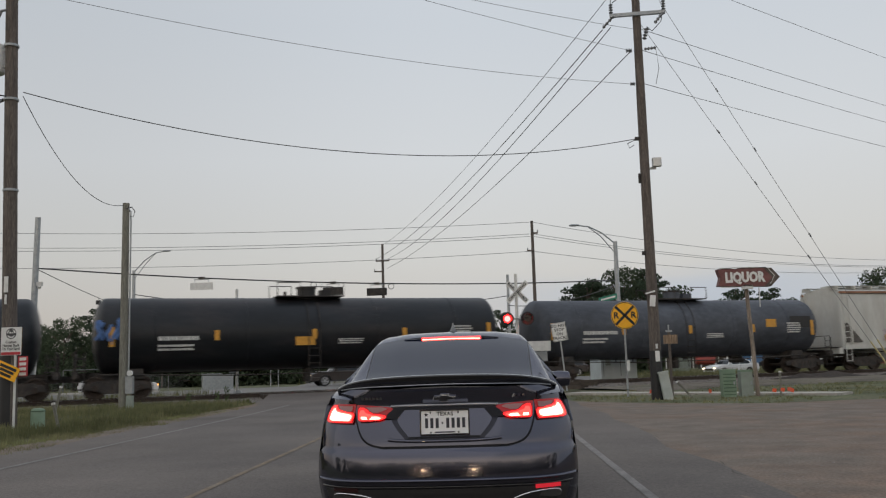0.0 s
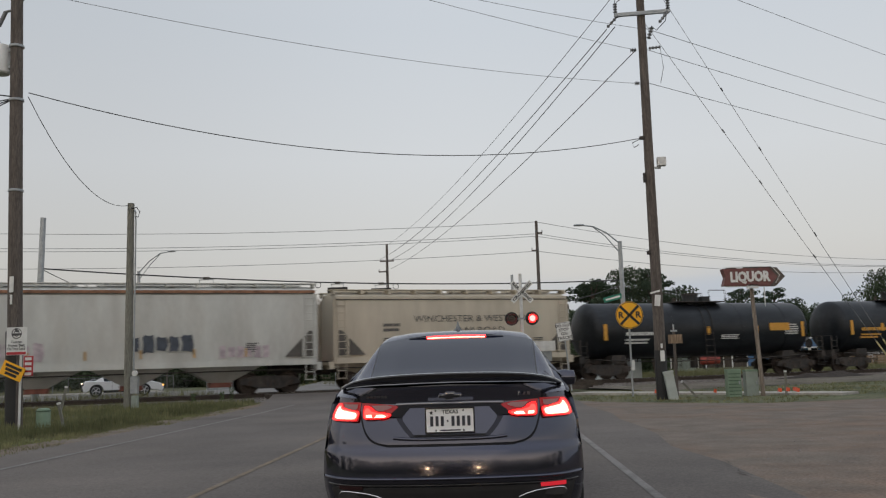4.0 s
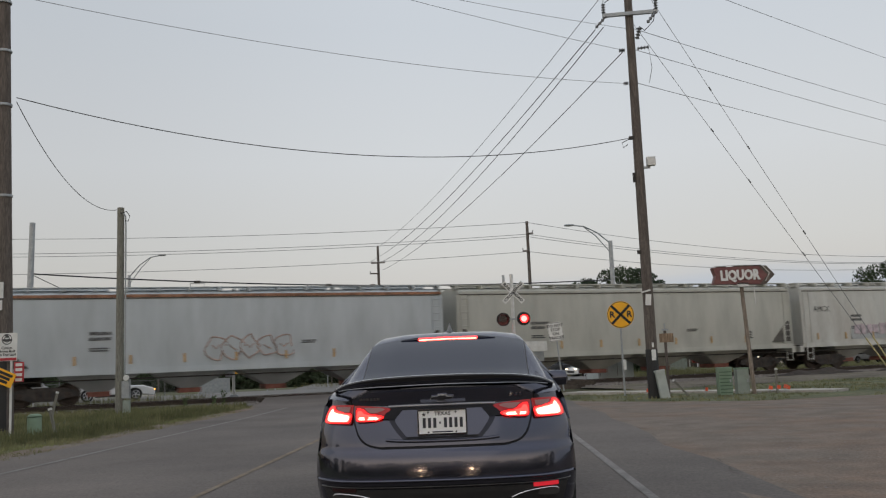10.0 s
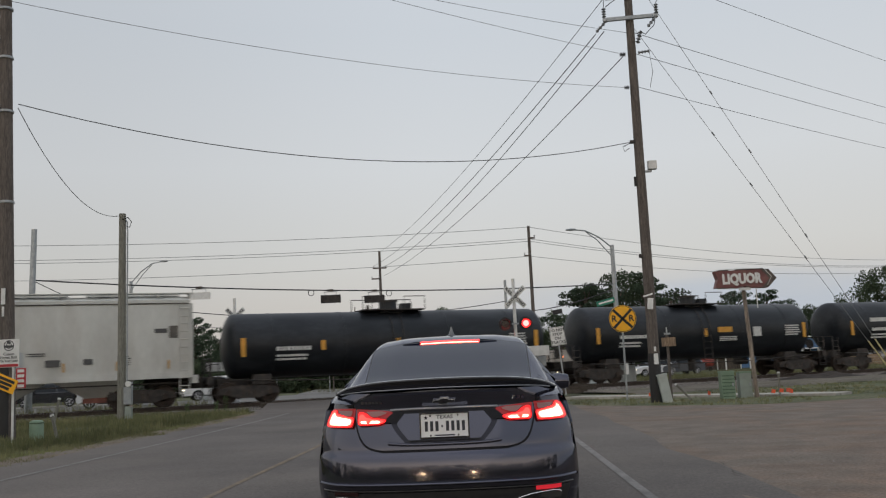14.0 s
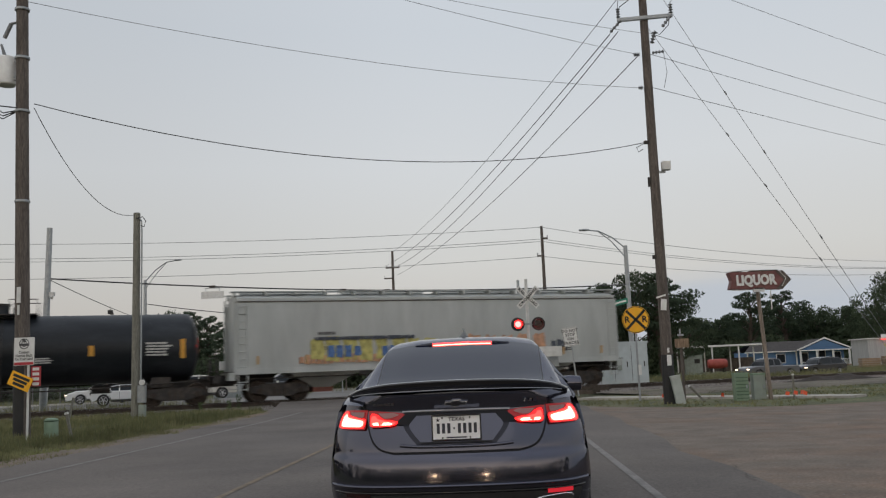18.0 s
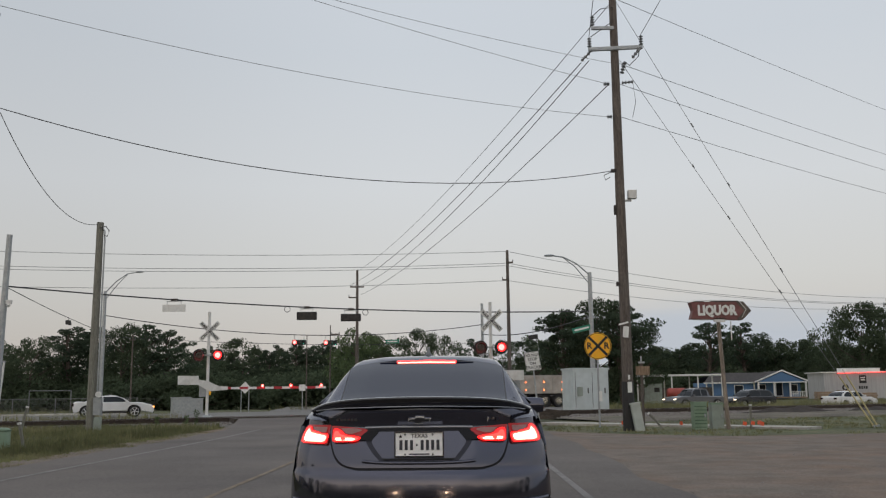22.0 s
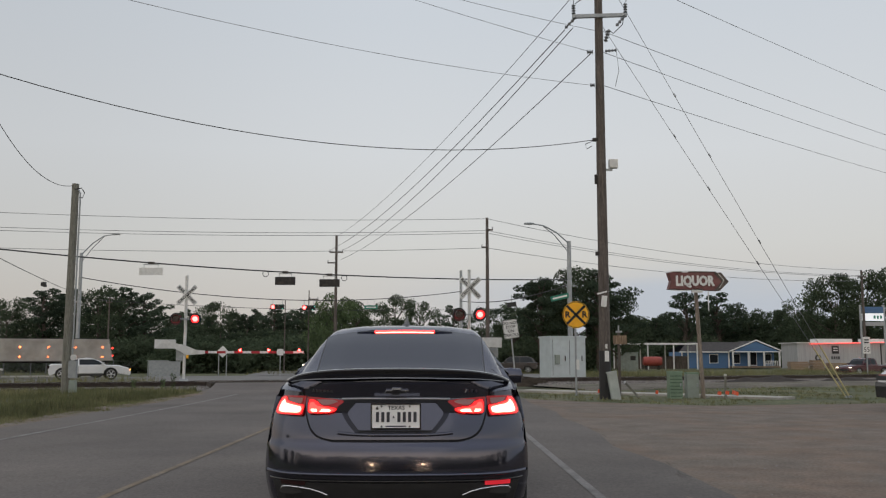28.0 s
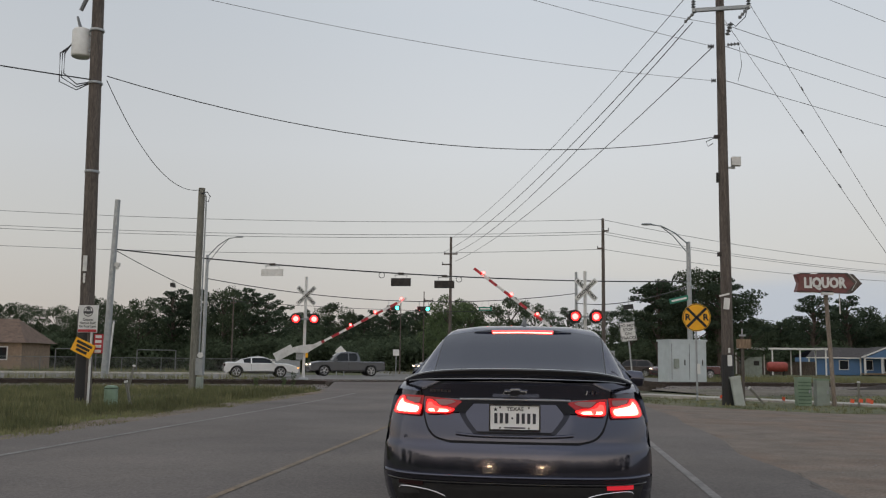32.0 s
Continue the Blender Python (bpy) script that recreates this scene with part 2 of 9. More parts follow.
M["alloy"] = mat("alloy_rim", (0.30, 0.30, 0.31), 0.3, 0.9, vary=0.06)
M["cable"] = mat("black_cable", (0.035, 0.035, 0.038), 0.7, vary=0.1)
M["wire"] = mat("weathered_wire", (0.17, 0.175, 0.185), 0.6, vary=0.1)
M["wire_far"] = mat("aged_aluminium_wire", (0.24, 0.25, 0.26), 0.6, vary=0.1)
M["porcelain"] = mat("grey_insulator", (0.16, 0.17, 0.18), 0.35, vary=0.1)
M["paint_dark"] = mat("dark_blue_grey_pearl_paint", (0.066, 0.068, 0.092), 0.14, 0.85, vary=0.06, scale=2, spec=0.5, coat=0.8)
M["paint_dark"].node_tree.nodes["Principled BSDF"].inputs["Specular Tint"].default_value = (0.30, 0.30, 0.36, 1)
M["paint_black"] = mat("gloss_black_trim", (0.010, 0.010, 0.011), 0.12, vary=0.05, coat=0.5)
M["trim"] = mat("black_plastic_trim", (0.022, 0.022, 0.023), 0.5, vary=0.1, scale=20)
M["glass"] = glass("tinted_glass", (0.011, 0.013, 0.028), 0.04, 0.33)
M["glass_blue"] = glass("car_glass", (0.02, 0.023, 0.026), 0.05, 0.3)
M["sign_white"] = mat("white_sign_sheet", (0.70, 0.70, 0.68), 0.5, vary=0.08, scale=5, dirt=(0.5, 0.49, 0.45), dscale=6, damt=0.4)
M["sign_yellow"] = mat("yellow_sign_sheet", (0.92, 0.45, 0.012), 0.45, vary=0.06, scale=5)
M["sign_green"] = mat("green_sign_sheet", (0.02, 0.20, 0.13), 0.45, vary=0.06, scale=5)
M["sign_red"] = mat("red_sign_print", (0.42, 0.03, 0.04), 0.5, vary=0.1)
M["sign_maroon"] = mat("faded_maroon_sign", (0.155, 0.055, 0.052), 0.6, vary=0.25, scale=5, dirt=(0.20, 0.12, 0.10), dscale=4, damt=0.5)
M["lamp_red"] = glow("lit_red_lamp", (1.0, 0.050, 0.046), 16.0)
M["lamp_rim"] = glow("lit_red_lamp_rim", (1.0, 0.012, 0.012), 6.0)
M["lamp_off"] = mat("unlit_red_lens", (0.026, 0.008, 0.008), 0.25, vary=0.1)
M["lamp_green"] = glow("lit_green_lamp", (0.05, 1.0, 0.62), 9.0, (0.02, 0.2, 0.1))
M["lamp_head"] = glow("lit_headlamp", (1.0, 0.70, 0.38), 55.0, (0.5, 0.5, 0.45))
M["lamp_amber"] = glow("amber_marker", (1.0, 0.22, 0.06), 5.0, (0.4, 0.1, 0.02))


# ---- mesh helpers ----
def quad_grid(bm, rows_, close=False):
    """Faces between rows of points; close joins each row's ends."""
    vs = [[bm.verts.new(p) for p in r] for r in rows_]
    n = len(vs[0])
    for a, b in zip(vs, vs[1:]):
        for i in range(n if close else n - 1):
            j = (i + 1) % n
            try:
                bm.faces.new((a[i], a[j], b[j], b[i]))
            except ValueError:
                pass
    return vs


def box(bm, c, s, rz=0.0, taper=(1, 1), m=None, rx=0.0, ry=0.0):
    """A box by centre and size; taper scales its top."""
    t = pose(*c, rx, ry, rz) if m is None else m
    h = [v / 2 for v in s]
    v = []
    for z in (-1, 1):
        kx, ky = (1, 1) if z < 0 else taper
        for x, y in ((-1, -1), (1, -1), (1, 1), (-1, 1)):
            v.append(bm.verts.new(t @ Vector((x * h[0] * kx, y * h[1] * ky, z * h[2]))))
    for f in ((0, 3, 2, 1), (4, 5, 6, 7), (0, 1, 5, 4), (1, 2, 6, 5), (2, 3, 7, 6), (3, 0, 4, 7)):
        bm.faces.new([v[i] for i in f])
    return v


def tube(bm, p0, p1, r0, r1=None, seg=10, caps=True):
    """A round bar between two points."""
    r1 = r0 if r1 is None else r1
    p0, p1 = Vector(p0), Vector(p1)
    q = (p1 - p0).to_track_quat("Z", "Y")
    rows_ = []
    for p, r in ((p0, r0), (p1, r1)):
        rows_.append([p + q @ Vector((r * math.cos(a), r * math.sin(a), 0)) for a in [2 * math.pi * i / seg for i in range(seg)]])
    vs = quad_grid(bm, rows_, True)
    if caps:
        bm.faces.new(list(reversed(vs[0])))
        bm.faces.new(vs[1])


def pipe(bm, pts, r, seg=8):
    """A round bar through several points."""
    pts = [Vector(p) for p in pts]
    rows_ = []
    for i, p in enumerate(pts):
        d = (pts[min(i + 1, len(pts) - 1)] - pts[max(i - 1, 0)])
        q = d.to_track_quat("Z", "Y")
        rows_.append([p + q @ Vector((r * math.cos(a), r * math.sin(a), 0)) for a in [2 * math.pi * k / seg for k in range(seg)]])
    vs = quad_grid(bm, rows_, True)
    bm.faces.new(list(reversed(vs[0])))
    bm.faces.new(vs[-1])


def lathe(bm, prof, seg=20, m=Matrix()):
    """A turned form: (radius, height) pairs round z, moved by m."""
    rows_ = [[m @ Vector((r * math.cos(a), r * math.sin(a), h)) for a in [2 * math.pi * i / seg for i in range(seg)]] for r, h in prof]
    vs = quad_grid(bm, rows_, True)
    bm.faces.new(list(reversed(vs[0])))
    bm.faces.new(vs[-1])


def ring(bm, prof, seg=20, m=Matrix()):
    """A turned ring: a closed profile of (radius, height) pairs round z."""
    quad_grid(bm, [[m @ Vector((r * math.cos(a), r * math.sin(a), h)) for a in [2 * math.pi * i / seg for i in range(seg)]] for r, h in list(prof) + [prof[0]]], True)


def slab(bm, outline, y0, y1, m=Matrix()):
    """A flat plate: outline of (x, z), from y0 to y1."""
    a = [bm.verts.new(m @ Vector((x, y0, z))) for x, z in outline]
    b = [bm.verts.new(m @ Vector((x, y1, z))) for x, z in outline]
    bm.faces.new(a)
    bm.faces.new(list(reversed(b)))
    for i in range(len(a)):
        j = (i + 1) % len(a)
        bm.faces.new((a[j], a[i], b[i], b[j]))


def mesh_of(name, bm, material, smooth=False):
    bmesh.ops.recalc_face_normals(bm, faces=bm.faces)
    me = bpy.data.meshes.new(name)
    if smooth:
        for f in bm.faces:
            f.smooth = True
    bm.to_mesh(me)
    bm.free()
    me.materials.append(material)
    if smooth:
        me.set_sharp_from_angle(angle=radians(38))
    return me


def part(name, bm, material, parent=None, label="", smooth=False):
    ob = new(name, mesh_of(name, bm, material, smooth))
    if parent is not None:
        ob.parent = parent
    return tagged(ob, label=label)


def thing(name, m, label, category, group="", kind=""):
    ob = new(name)
    ob.empty_display_size = 0.2
    ob.matrix_world = m
    return tagged(ob, label, category, group, kind)


def one(name, parent, material, make, label="", smooth=False):
    """A part made by one call on a fresh bmesh."""
    bm = bmesh.new()
    make(bm)
    return part(name, bm, material, parent, label, smooth)


def boxp(name, parent, material, c, s, label="", **k):
    return one(name, parent, material, lambda bm: box(bm, c, s, **k), label)


def tubep(name, parent, material, p0, p1, r0, r1=None, seg=10, label=""):
    return one(name, parent, material, lambda bm: tube(bm, p0, p1, r0, r1, seg), label, True)


def lettering(name, parent, text, size, material, m, depth=0.002, width=None, bold=0.0):
    """Words as a mesh, in the plane that faces -y of m."""
    cu = bpy.data.curves.new(name, "FONT")
    cu.body, cu.size, cu.align_x, cu.align_y, cu.extrude = text, size, "CENTER", "CENTER", depth
    cu.resolution_u = 2
    cu.offset = bold * size
    tmp = bpy.data.objects.new(name, cu)
    scene.collection.objects.link(tmp)
    me = bpy.data.meshes.new_from_object(tmp.evaluated_get(bpy.context.evaluated_depsgraph_get()))
    bpy.data.objects.remove(tmp)
    k = 1.0
    if width:
        xs = [v.co.x for v in me.vertices]
        k = width / (max(xs) - min(xs))
    me.transform(m @ pose(0, 0, 0, 90) @ Matrix.Diagonal((k, 1, 1, 1)))
    me.materials.clear()
    me.materials.append(material)
    ob = new(name, me)
    ob.parent = parent
    return ob


# ---- the plan ----
SLOPE = 0.44                                   # the track's run against the road
TRACK0 = 44.5                                  # where its middle meets x = 0
TA = math.atan(SLOPE)
RAIL_Z = 0.22


def along(s, off=0.0, z=0.0):
    """A place s metres along the track, off metres beyond its middle."""
    return Vector((s * math.cos(TA) - off * math.sin(TA), TRACK0 + s * math.sin(TA) + off * math.cos(TA), z))


def track_pose(s, off=0.0, z=0.0, turn=0.0):
    p = along(s, off, z)
    return pose(p.x, p.y, p.z, 0, 0, math.degrees(TA) + turn)

# ---- ground, road, track ----
M["shoulder"] = mat("bare_gravel_soil", (0.135, 0.115, 0.09), 0.95, vary=0.35, scale=0.5, grain=0.5, gscale=11, bump=0.03, dirt=(0.085, 0.085, 0.045), dscale=0.35, damt=0.8, world_space=True)
def off_track(x, y):
    return (y - TRACK0 - SLOPE * x) * math.cos(TA)


def dip(s):
    """How far the highway sinks towards the east."""
    k = max(0.0, min(1.0, (s - 20) / 20))
    return -0.42 * k * k * (3 - 2 * k)


def ground_z(x, y):
    z = -0.05 + 0.05 * noise.noise(Vector((x * 0.11, y * 0.11, 0.3)))
    d = off_track(x, y)
    if y > 60:
        z -= 0.22 * min(1, (y - 60) / 40)
    if d > 5:
        z -= 0.14 * min(1, (d - 5) / 8)
        z += dip(x * math.cos(TA) + (y - TRACK0) * math.sin(TA)) * max(0.0, min(1.0, (d - 9) / 4, (40 - d) / 5))
    if x < -7.2 and 10 < y and d < -6:
        z += 0.07 * min(1, (-7.2 - x) / 2) + 0.04 * noise.noise(Vector((x, y, 1)))
    return z


def road_z(y):
    return 0.13 * max(0.0, min(1.0, (y - 24) / 14)) ** 1.5


def ground_sheet():
    bm = bmesh.new()
    xs = sorted(set([-2500, -900, -400, -200, -120] + [v * 2.5 for v in range(-32, 33)] + [120, 200, 400, 900, 2500]))
    ys = sorted(set([-2500, -900, -300, -120, -60] + [v * 2.5 for v in range(-16, 52)] + [160, 220, 400, 900, 2500]))
    quad_grid(bm, [[(x, y, ground_z(x, y)) for x in xs] for y in ys])
    return tagged(part("ground", bm, M["soil"], smooth=True), "short dry grass and bare soil beside the road", "ground", kind="structure")


ground_sheet()


def strip(name, x0, x1, y0, y1, lift, material, label, step=2.0, wob=0.0, category="road"):
    """A sheet along the road between two x, with uneven edges."""
    bm = bmesh.new()
    n = max(2, int((y1 - y0) / step))
    rows_ = []
    for i in range(n + 1):
        y = y0 + (y1 - y0) * i / n
        a = x0 + wob * noise.noise(Vector((y * 0.5, x0, 0)))
        b = x1 + wob * noise.noise(Vector((y * 0.5, x1, 4)))
        rows_.append([(a + (b - a) * k / 8, y, road_z(y) + lift) for k in range(9)])
    quad_grid(bm, rows_)
    return tagged(part(name, bm, material, smooth=True), label, category, kind="structure")


strip("road", -7.6, 2.6, -80, 41, 0.012, M["asphalt"], "worn grey two-lane asphalt road", wob=0.25)
strip("dirt_shoulder", -8.3, -7.2, 4, 33, 0.008, M["lot"], "pale dirt along the edge of the asphalt", wob=0.5, category="ground")
strip("left_edge_line", -6.54, -6.44, -60, 30, 0.017, M["line_white"], "faded white edge line on asphalt", category="road line")
strip("right_edge_line", 1.39, 1.48, -60, 31, 0.017, M["line_white"], "faded white edge line on asphalt", category="road line")
strip("centre_line", -2.945, -2.865, -60, 31, 0.017, M["line_yellow"], "faded yellow centre line on asphalt", category="road line")


def lot_sheet():
    """The gravel lot beside the lane, with its rounded far edge."""
    bm = bmesh.new()
    rows_ = []
    for i in range(41):
        x = 2.2 + (70 - 2.2) * (i / 40) ** 1.4
        far = 30.0 - 6.4 * min(1, max(0, (x - 1.6) / 5.4)) ** 0.6 + 1.6 * max(0, min(1, (x - 8) / 5)) + 0.25 * noise.noise(Vector((x, 0, 7)))
        rows_.append([(x, -60 + (far + 60) * k / 24, 0.006 + 0.02 * noise.noise(Vector((x * 0.3, k, 2)))) for k in range(25)])
    quad_grid(bm, rows_)
    return tagged(part("gravel_lot", bm, M["lot"], smooth=True), "tan gravel and broken asphalt lot", "ground", kind="structure")


lot_sheet()


def edge_crack():
    """The broken dark joint where the asphalt meets the gravel."""
    bm = bmesh.new()
    rows_ = []
    for i in range(180):
        y = 1 + i * 0.13
        c = 2.6 + 0.25 * noise.noise(Vector((y * 0.5, 2.6, 4))) + 0.04 * noise.noise(Vector((y * 4, 0, 1)))
        k = noise.noise(Vector((y * 1.3, 3, 0)))
        if k < 0.02 or y > 17:
            if len(rows_) > 2:
                quad_grid(bm, rows_)
            rows_ = []
            continue
        w = 0.003 + 0.018 * k
        rows_.append([(c - w, y, 0.034 + road_z(y)), (c + w, y, 0.034 + road_z(y))])
    if len(rows_) > 2:
        quad_grid(bm, rows_)
    tagged(part("edge_crack", bm, M["tie"]), "dark crack between asphalt and gravel", "crack", kind="structure")


edge_crack()


def band(name, s0, s1, prof, material, label, category, n=120, rough=0.0):
    """A sheet along the track with a cross profile of (offset, height)."""
    bm = bmesh.new()
    rows_ = []
    for i in range(n + 1):
        s = s0 + (s1 - s0) * i / n
        rows_.append([along(s, o, z + (dip(s) if o > 14 else 0.0) + rough * noise.noise(Vector((s * 0.7, o * 1.3, 3)))) for o, z in prof])
    quad_grid(bm, rows_)
    return tagged(part(name, bm, material, smooth=True), label, category, kind="structure")


band("ballast", -140, 240, [(-4.2, -0.12), (-3.2, -0.03), (-2.2, 0.01), (-1.4, 0.03), (0, 0.03), (1.4, 0.03), (2.4, 0.02), (3.6, -0.10)], M["ballast"], "grey crushed stone ballast under the track", "ballast", 380, 0.05)
band("gravel_shoulder", 2.2, 90, [(-10.2, -0.045), (-9.2, 0.0), (-7.5, 0.02), (-5.5, 0.03), (-4.1, 0.01)], M["shoulder"], "bare grey-brown gravel beside the track", "gravel", 110, 0.05)
band("left_gravel_shoulder", -70, -11.6, [(-7.2, -0.06), (-6.2, 0.035), (-5.2, 0.04), (-4.1, 0.0)], M["ballast"], "grey crushed stone below the track", "gravel", 90, 0.07)
band("highway", -300, 400, [(14.5, -0.20), (16.5, -0.14), (23.5, -0.10), (30.5, -0.14), (32.5, -0.22)], M["asphalt_far"], "pale grey asphalt highway beside the track", "road", 350)
band("highway_line", -300, 400, [(23.4, -0.094), (23.55, -0.094)], M["line_yellow"], "yellow highway centre line", "road line", 350)


def crossing():
    t = thing("crossing_panels", track_pose(-3.2, 0, 0), "dark timber and asphalt crossing between the rails", "crossing", kind="structure")
    for o, w in ((-2.0, 1.0), (0.0, 1.28), (2.0, 1.0)):
        for k in range(8):
            boxp("panel", t, M["tie"], (-7 + 2 * k + 1 - 1.0, o, 0.10), (1.985, w, 0.2))
    return t


crossing()


def approach():
    """Asphalt from the road up to the track and on to the highway."""
    bm = bmesh.new()
    rows_ = []
    for k in range(7):
        f = k / 6
        r = []
        for i in range(9):
            g = i / 8
            s = -11.0 + 12.6 * g
            end = along(s, -2.55, 0.20)
            x0 = -7.6 + 10.2 * g
            start = Vector((x0, 30, road_z(30) + 0.014))
            p = start.lerp(end, f)
            p.z = start.z + (end.z - start.z) * f ** 1.2
            r.append(p)
        rows_.append(r)
    quad_grid(bm, rows_)
    tagged(part("crossing_approach", bm, M["asphalt"], smooth=True), "worn asphalt ramp up to the track", "road", kind="structure")
    bm = bmesh.new()
    quad_grid(bm, [[along(-11 + 15 * i / 6 + k * 0.6, 2.55 + k * 1.0, 0.19 - 0.020 * k) for i in range(7)] for k in range(16)])
    tagged(part("far_approach", bm, M["asphalt_far"], smooth=True), "worn asphalt apron between track and highway", "road", kind="structure")
    bm = bmesh.new()
    quad_grid(bm, [[(along(-3 + 11 * i / 4, 30.0).x + k * -1.25, along(-3 + 11 * i / 4, 30.0).y + k * 10.0, -0.12 - 0.012 * k) for i in range(5)] for k in range(13)])
    tagged(part("far_road", bm, M["asphalt_far"], smooth=True), "grey side road running on beyond the highway", "road", kind="structure")


approach()


def track():
    t = thing("railway_track", track_pose(0, 0, 0), "rusty rails on dark wooden ties", "track", kind="structure")
    for o in (-0.755, 0.755):
        bm = bmesh.new()
        pr = [(-0.075, 0.0), (0.075, 0.0), (0.075, 0.02), (0.012, 0.04), (0.012, 0.175), (0.036, 0.185), (0.036, 0.217), (-0.036, 0.217), (-0.036, 0.185), (-0.012, 0.175), (-0.012, 0.04), (-0.075, 0.02)]
        quad_grid(bm, [[(s, o + a, z) for a, z in pr] for s in (-140, -40, 40, 240)], True)
        rail = part("rail", bm, M["rail"], t)
        boxp("rail_head", rail, M["rail_top"], (50, o, 0.2185), (380, 0.06, 0.003))
    me = None
    for i in range(230):
        s = -48 + i * 0.53
        if me is None:
            bm = bmesh.new()
            box(bm, (0, 0, 0), (0.22, 2.6, 0.13))
            me = mesh_of("tie", bm, M["tie"])
        ob = new("tie", me)
        ob.parent = t
        ob.matrix_local = pose(s, 0.05 * math.sin(i * 7.3), -0.01 + 0.012 * math.sin(i * 3.1), 0, 0, 1.5 * math.sin(i * 5.7))
    return t


track()
boxp("concrete_pad", None, M["concrete"], (7.0, 31.3, -0.005), (10.0, 1.2, 0.09), rz=-42)
tagged(bpy.data.objects["concrete_pad"], "narrow pale concrete walk in the grass", "pavement", kind="structure")

# ---- train ----
M["tank_black"] = mat("black_tank_paint", (0.010, 0.013, 0.017), 0.42, spec=0.32, vary=0.35, scale=1.2, grain=0.15, gscale=7, dirt=(0.034, 0.036, 0.040), dscale=0.6, damt=0.55, stretch=(0.4, 1, 1))
M["tank_grey"] = mat("sooty_grey_tank_paint", (0.066, 0.074, 0.090), 0.55, spec=0.3, vary=0.3, scale=0.9, grain=0.15, gscale=7, dirt=(0.030, 0.032, 0.038), dscale=0.5, damt=0.8, stretch=(0.5, 1, 0.6))
M["tank_brown"] = mat("rust_stained_black_tank", (0.010, 0.0125, 0.016), 0.42, spec=0.32, vary=0.35, scale=0.9, grain=0.15, gscale=7, dirt=(0.048, 0.033, 0.027), dscale=0.45, damt=0.6, stretch=(0.35, 1, 1))
M["hop_white"] = mat("dirty_white_hopper_paint", (0.51, 0.515, 0.485), 0.6, vary=0.12, scale=0.7, grain=0.05, gscale=9, dirt=(0.34, 0.31, 0.27), dscale=0.55, damt=0.6, stretch=(1.4, 1, 0.35))
M["hop_cream"] = mat("cream_hopper_paint", (0.50, 0.45, 0.36), 0.6, vary=0.1, scale=0.7, dirt=(0.33, 0.28, 0.22), dscale=0.6, damt=0.6, stretch=(1.4, 1, 0.35))
M["hop_tan"] = mat("tan_hopper_paint", (0.55, 0.465, 0.34), 0.6, vary=0.08, scale=0.7, dirt=(0.43, 0.345, 0.24), dscale=0.6, damt=0.5, stretch=(1.4, 1, 0.35))
M["hop_blue"] = mat("pale_blue_grey_hopper_paint", (0.425, 0.46, 0.475), 0.6, vary=0.1, scale=0.7, dirt=(0.31, 0.325, 0.33), dscale=0.6, damt=0.6, stretch=(1.4, 1, 0.35))
M["hop_grey"] = mat("grey_green_hopper_paint", (0.43, 0.43, 0.385), 0.6, vary=0.1, scale=0.7, dirt=(0.27, 0.26, 0.23), dscale=0.6, damt=0.6, stretch=(1.4, 1, 0.35))
M["hop_cool"] = mat("cool_grey_hopper_paint", (0.40, 0.42, 0.41), 0.6, vary=0.1, scale=0.7, dirt=(0.28, 0.285, 0.275), dscale=0.6, damt=0.6, stretch=(1.4, 1, 0.35))
M["rust_streak"] = mat("rusty_roof_edge", (0.24, 0.12, 0.07), 0.8, vary=0.4, scale=2, grain=0.3, gscale=12)
M["mark_white"] = mat("stencil_white", (0.52, 0.52, 0.50), 0.6, vary=0.15, scale=6)
M["mark_dark"] = mat("stencil_black", (0.07, 0.07, 0.07), 0.6, vary=0.15, scale=6)
M["reflector_faded"] = mat("faded_reflector", (0.45, 0.29, 0.13), 0.6, vary=0.15, scale=6)
# dusty steel, toned dark for the shade in end bays and under the roof edge
M["end_shadow"] = mat("dusty_steel_in_shade", (0.10, 0.092, 0.082), 0.9, vary=0.3, scale=2, dirt=(0.05, 0.046, 0.042), dscale=1.2, damt=0.8)
M["patch_grey"] = mat("grey_overpaint", (0.37, 0.385, 0.39), 0.65, vary=0.12, scale=2)
M["gate_rust"] = mat("rusty_outlet_gate", (0.20, 0.075, 0.055), 0.8, vary=0.3, scale=4)
M["mark_yellow"] = mat("reflector_yellow", (0.55, 0.27, 0.03), 0.5, vary=0.1, scale=6)
M["spray_blue"] = mat("blue_spray_paint", (0.06, 0.13, 0.30), 0.6, vary=0.4, scale=5)
M["spray_yellow"] = mat("yellow_spray_paint", (0.40, 0.37, 0.12), 0.6, vary=0.4, scale=4)
M["spray_pink"] = mat("faded_pink_spray_paint", (0.43, 0.36, 0.385), 0.6, vary=0.3, scale=4)
M["spray_teal"] = mat("teal_spray_paint", (0.06, 0.28, 0.26), 0.6, vary=0.4, scale=4)
M["spray_orange"] = mat("orange_spray_paint", (0.46, 0.25, 0.15), 0.6, vary=0.4, scale=4)
M["spray_brown"] = mat("faded_brown_spray_line", (0.36, 0.27, 0.23), 0.7, vary=0.3, scale=4)
M["spray_dark"] = mat("dark_spray_outline", (0.05, 0.06, 0.08), 0.6, vary=0.3, scale=4)

SPEED = 12.12


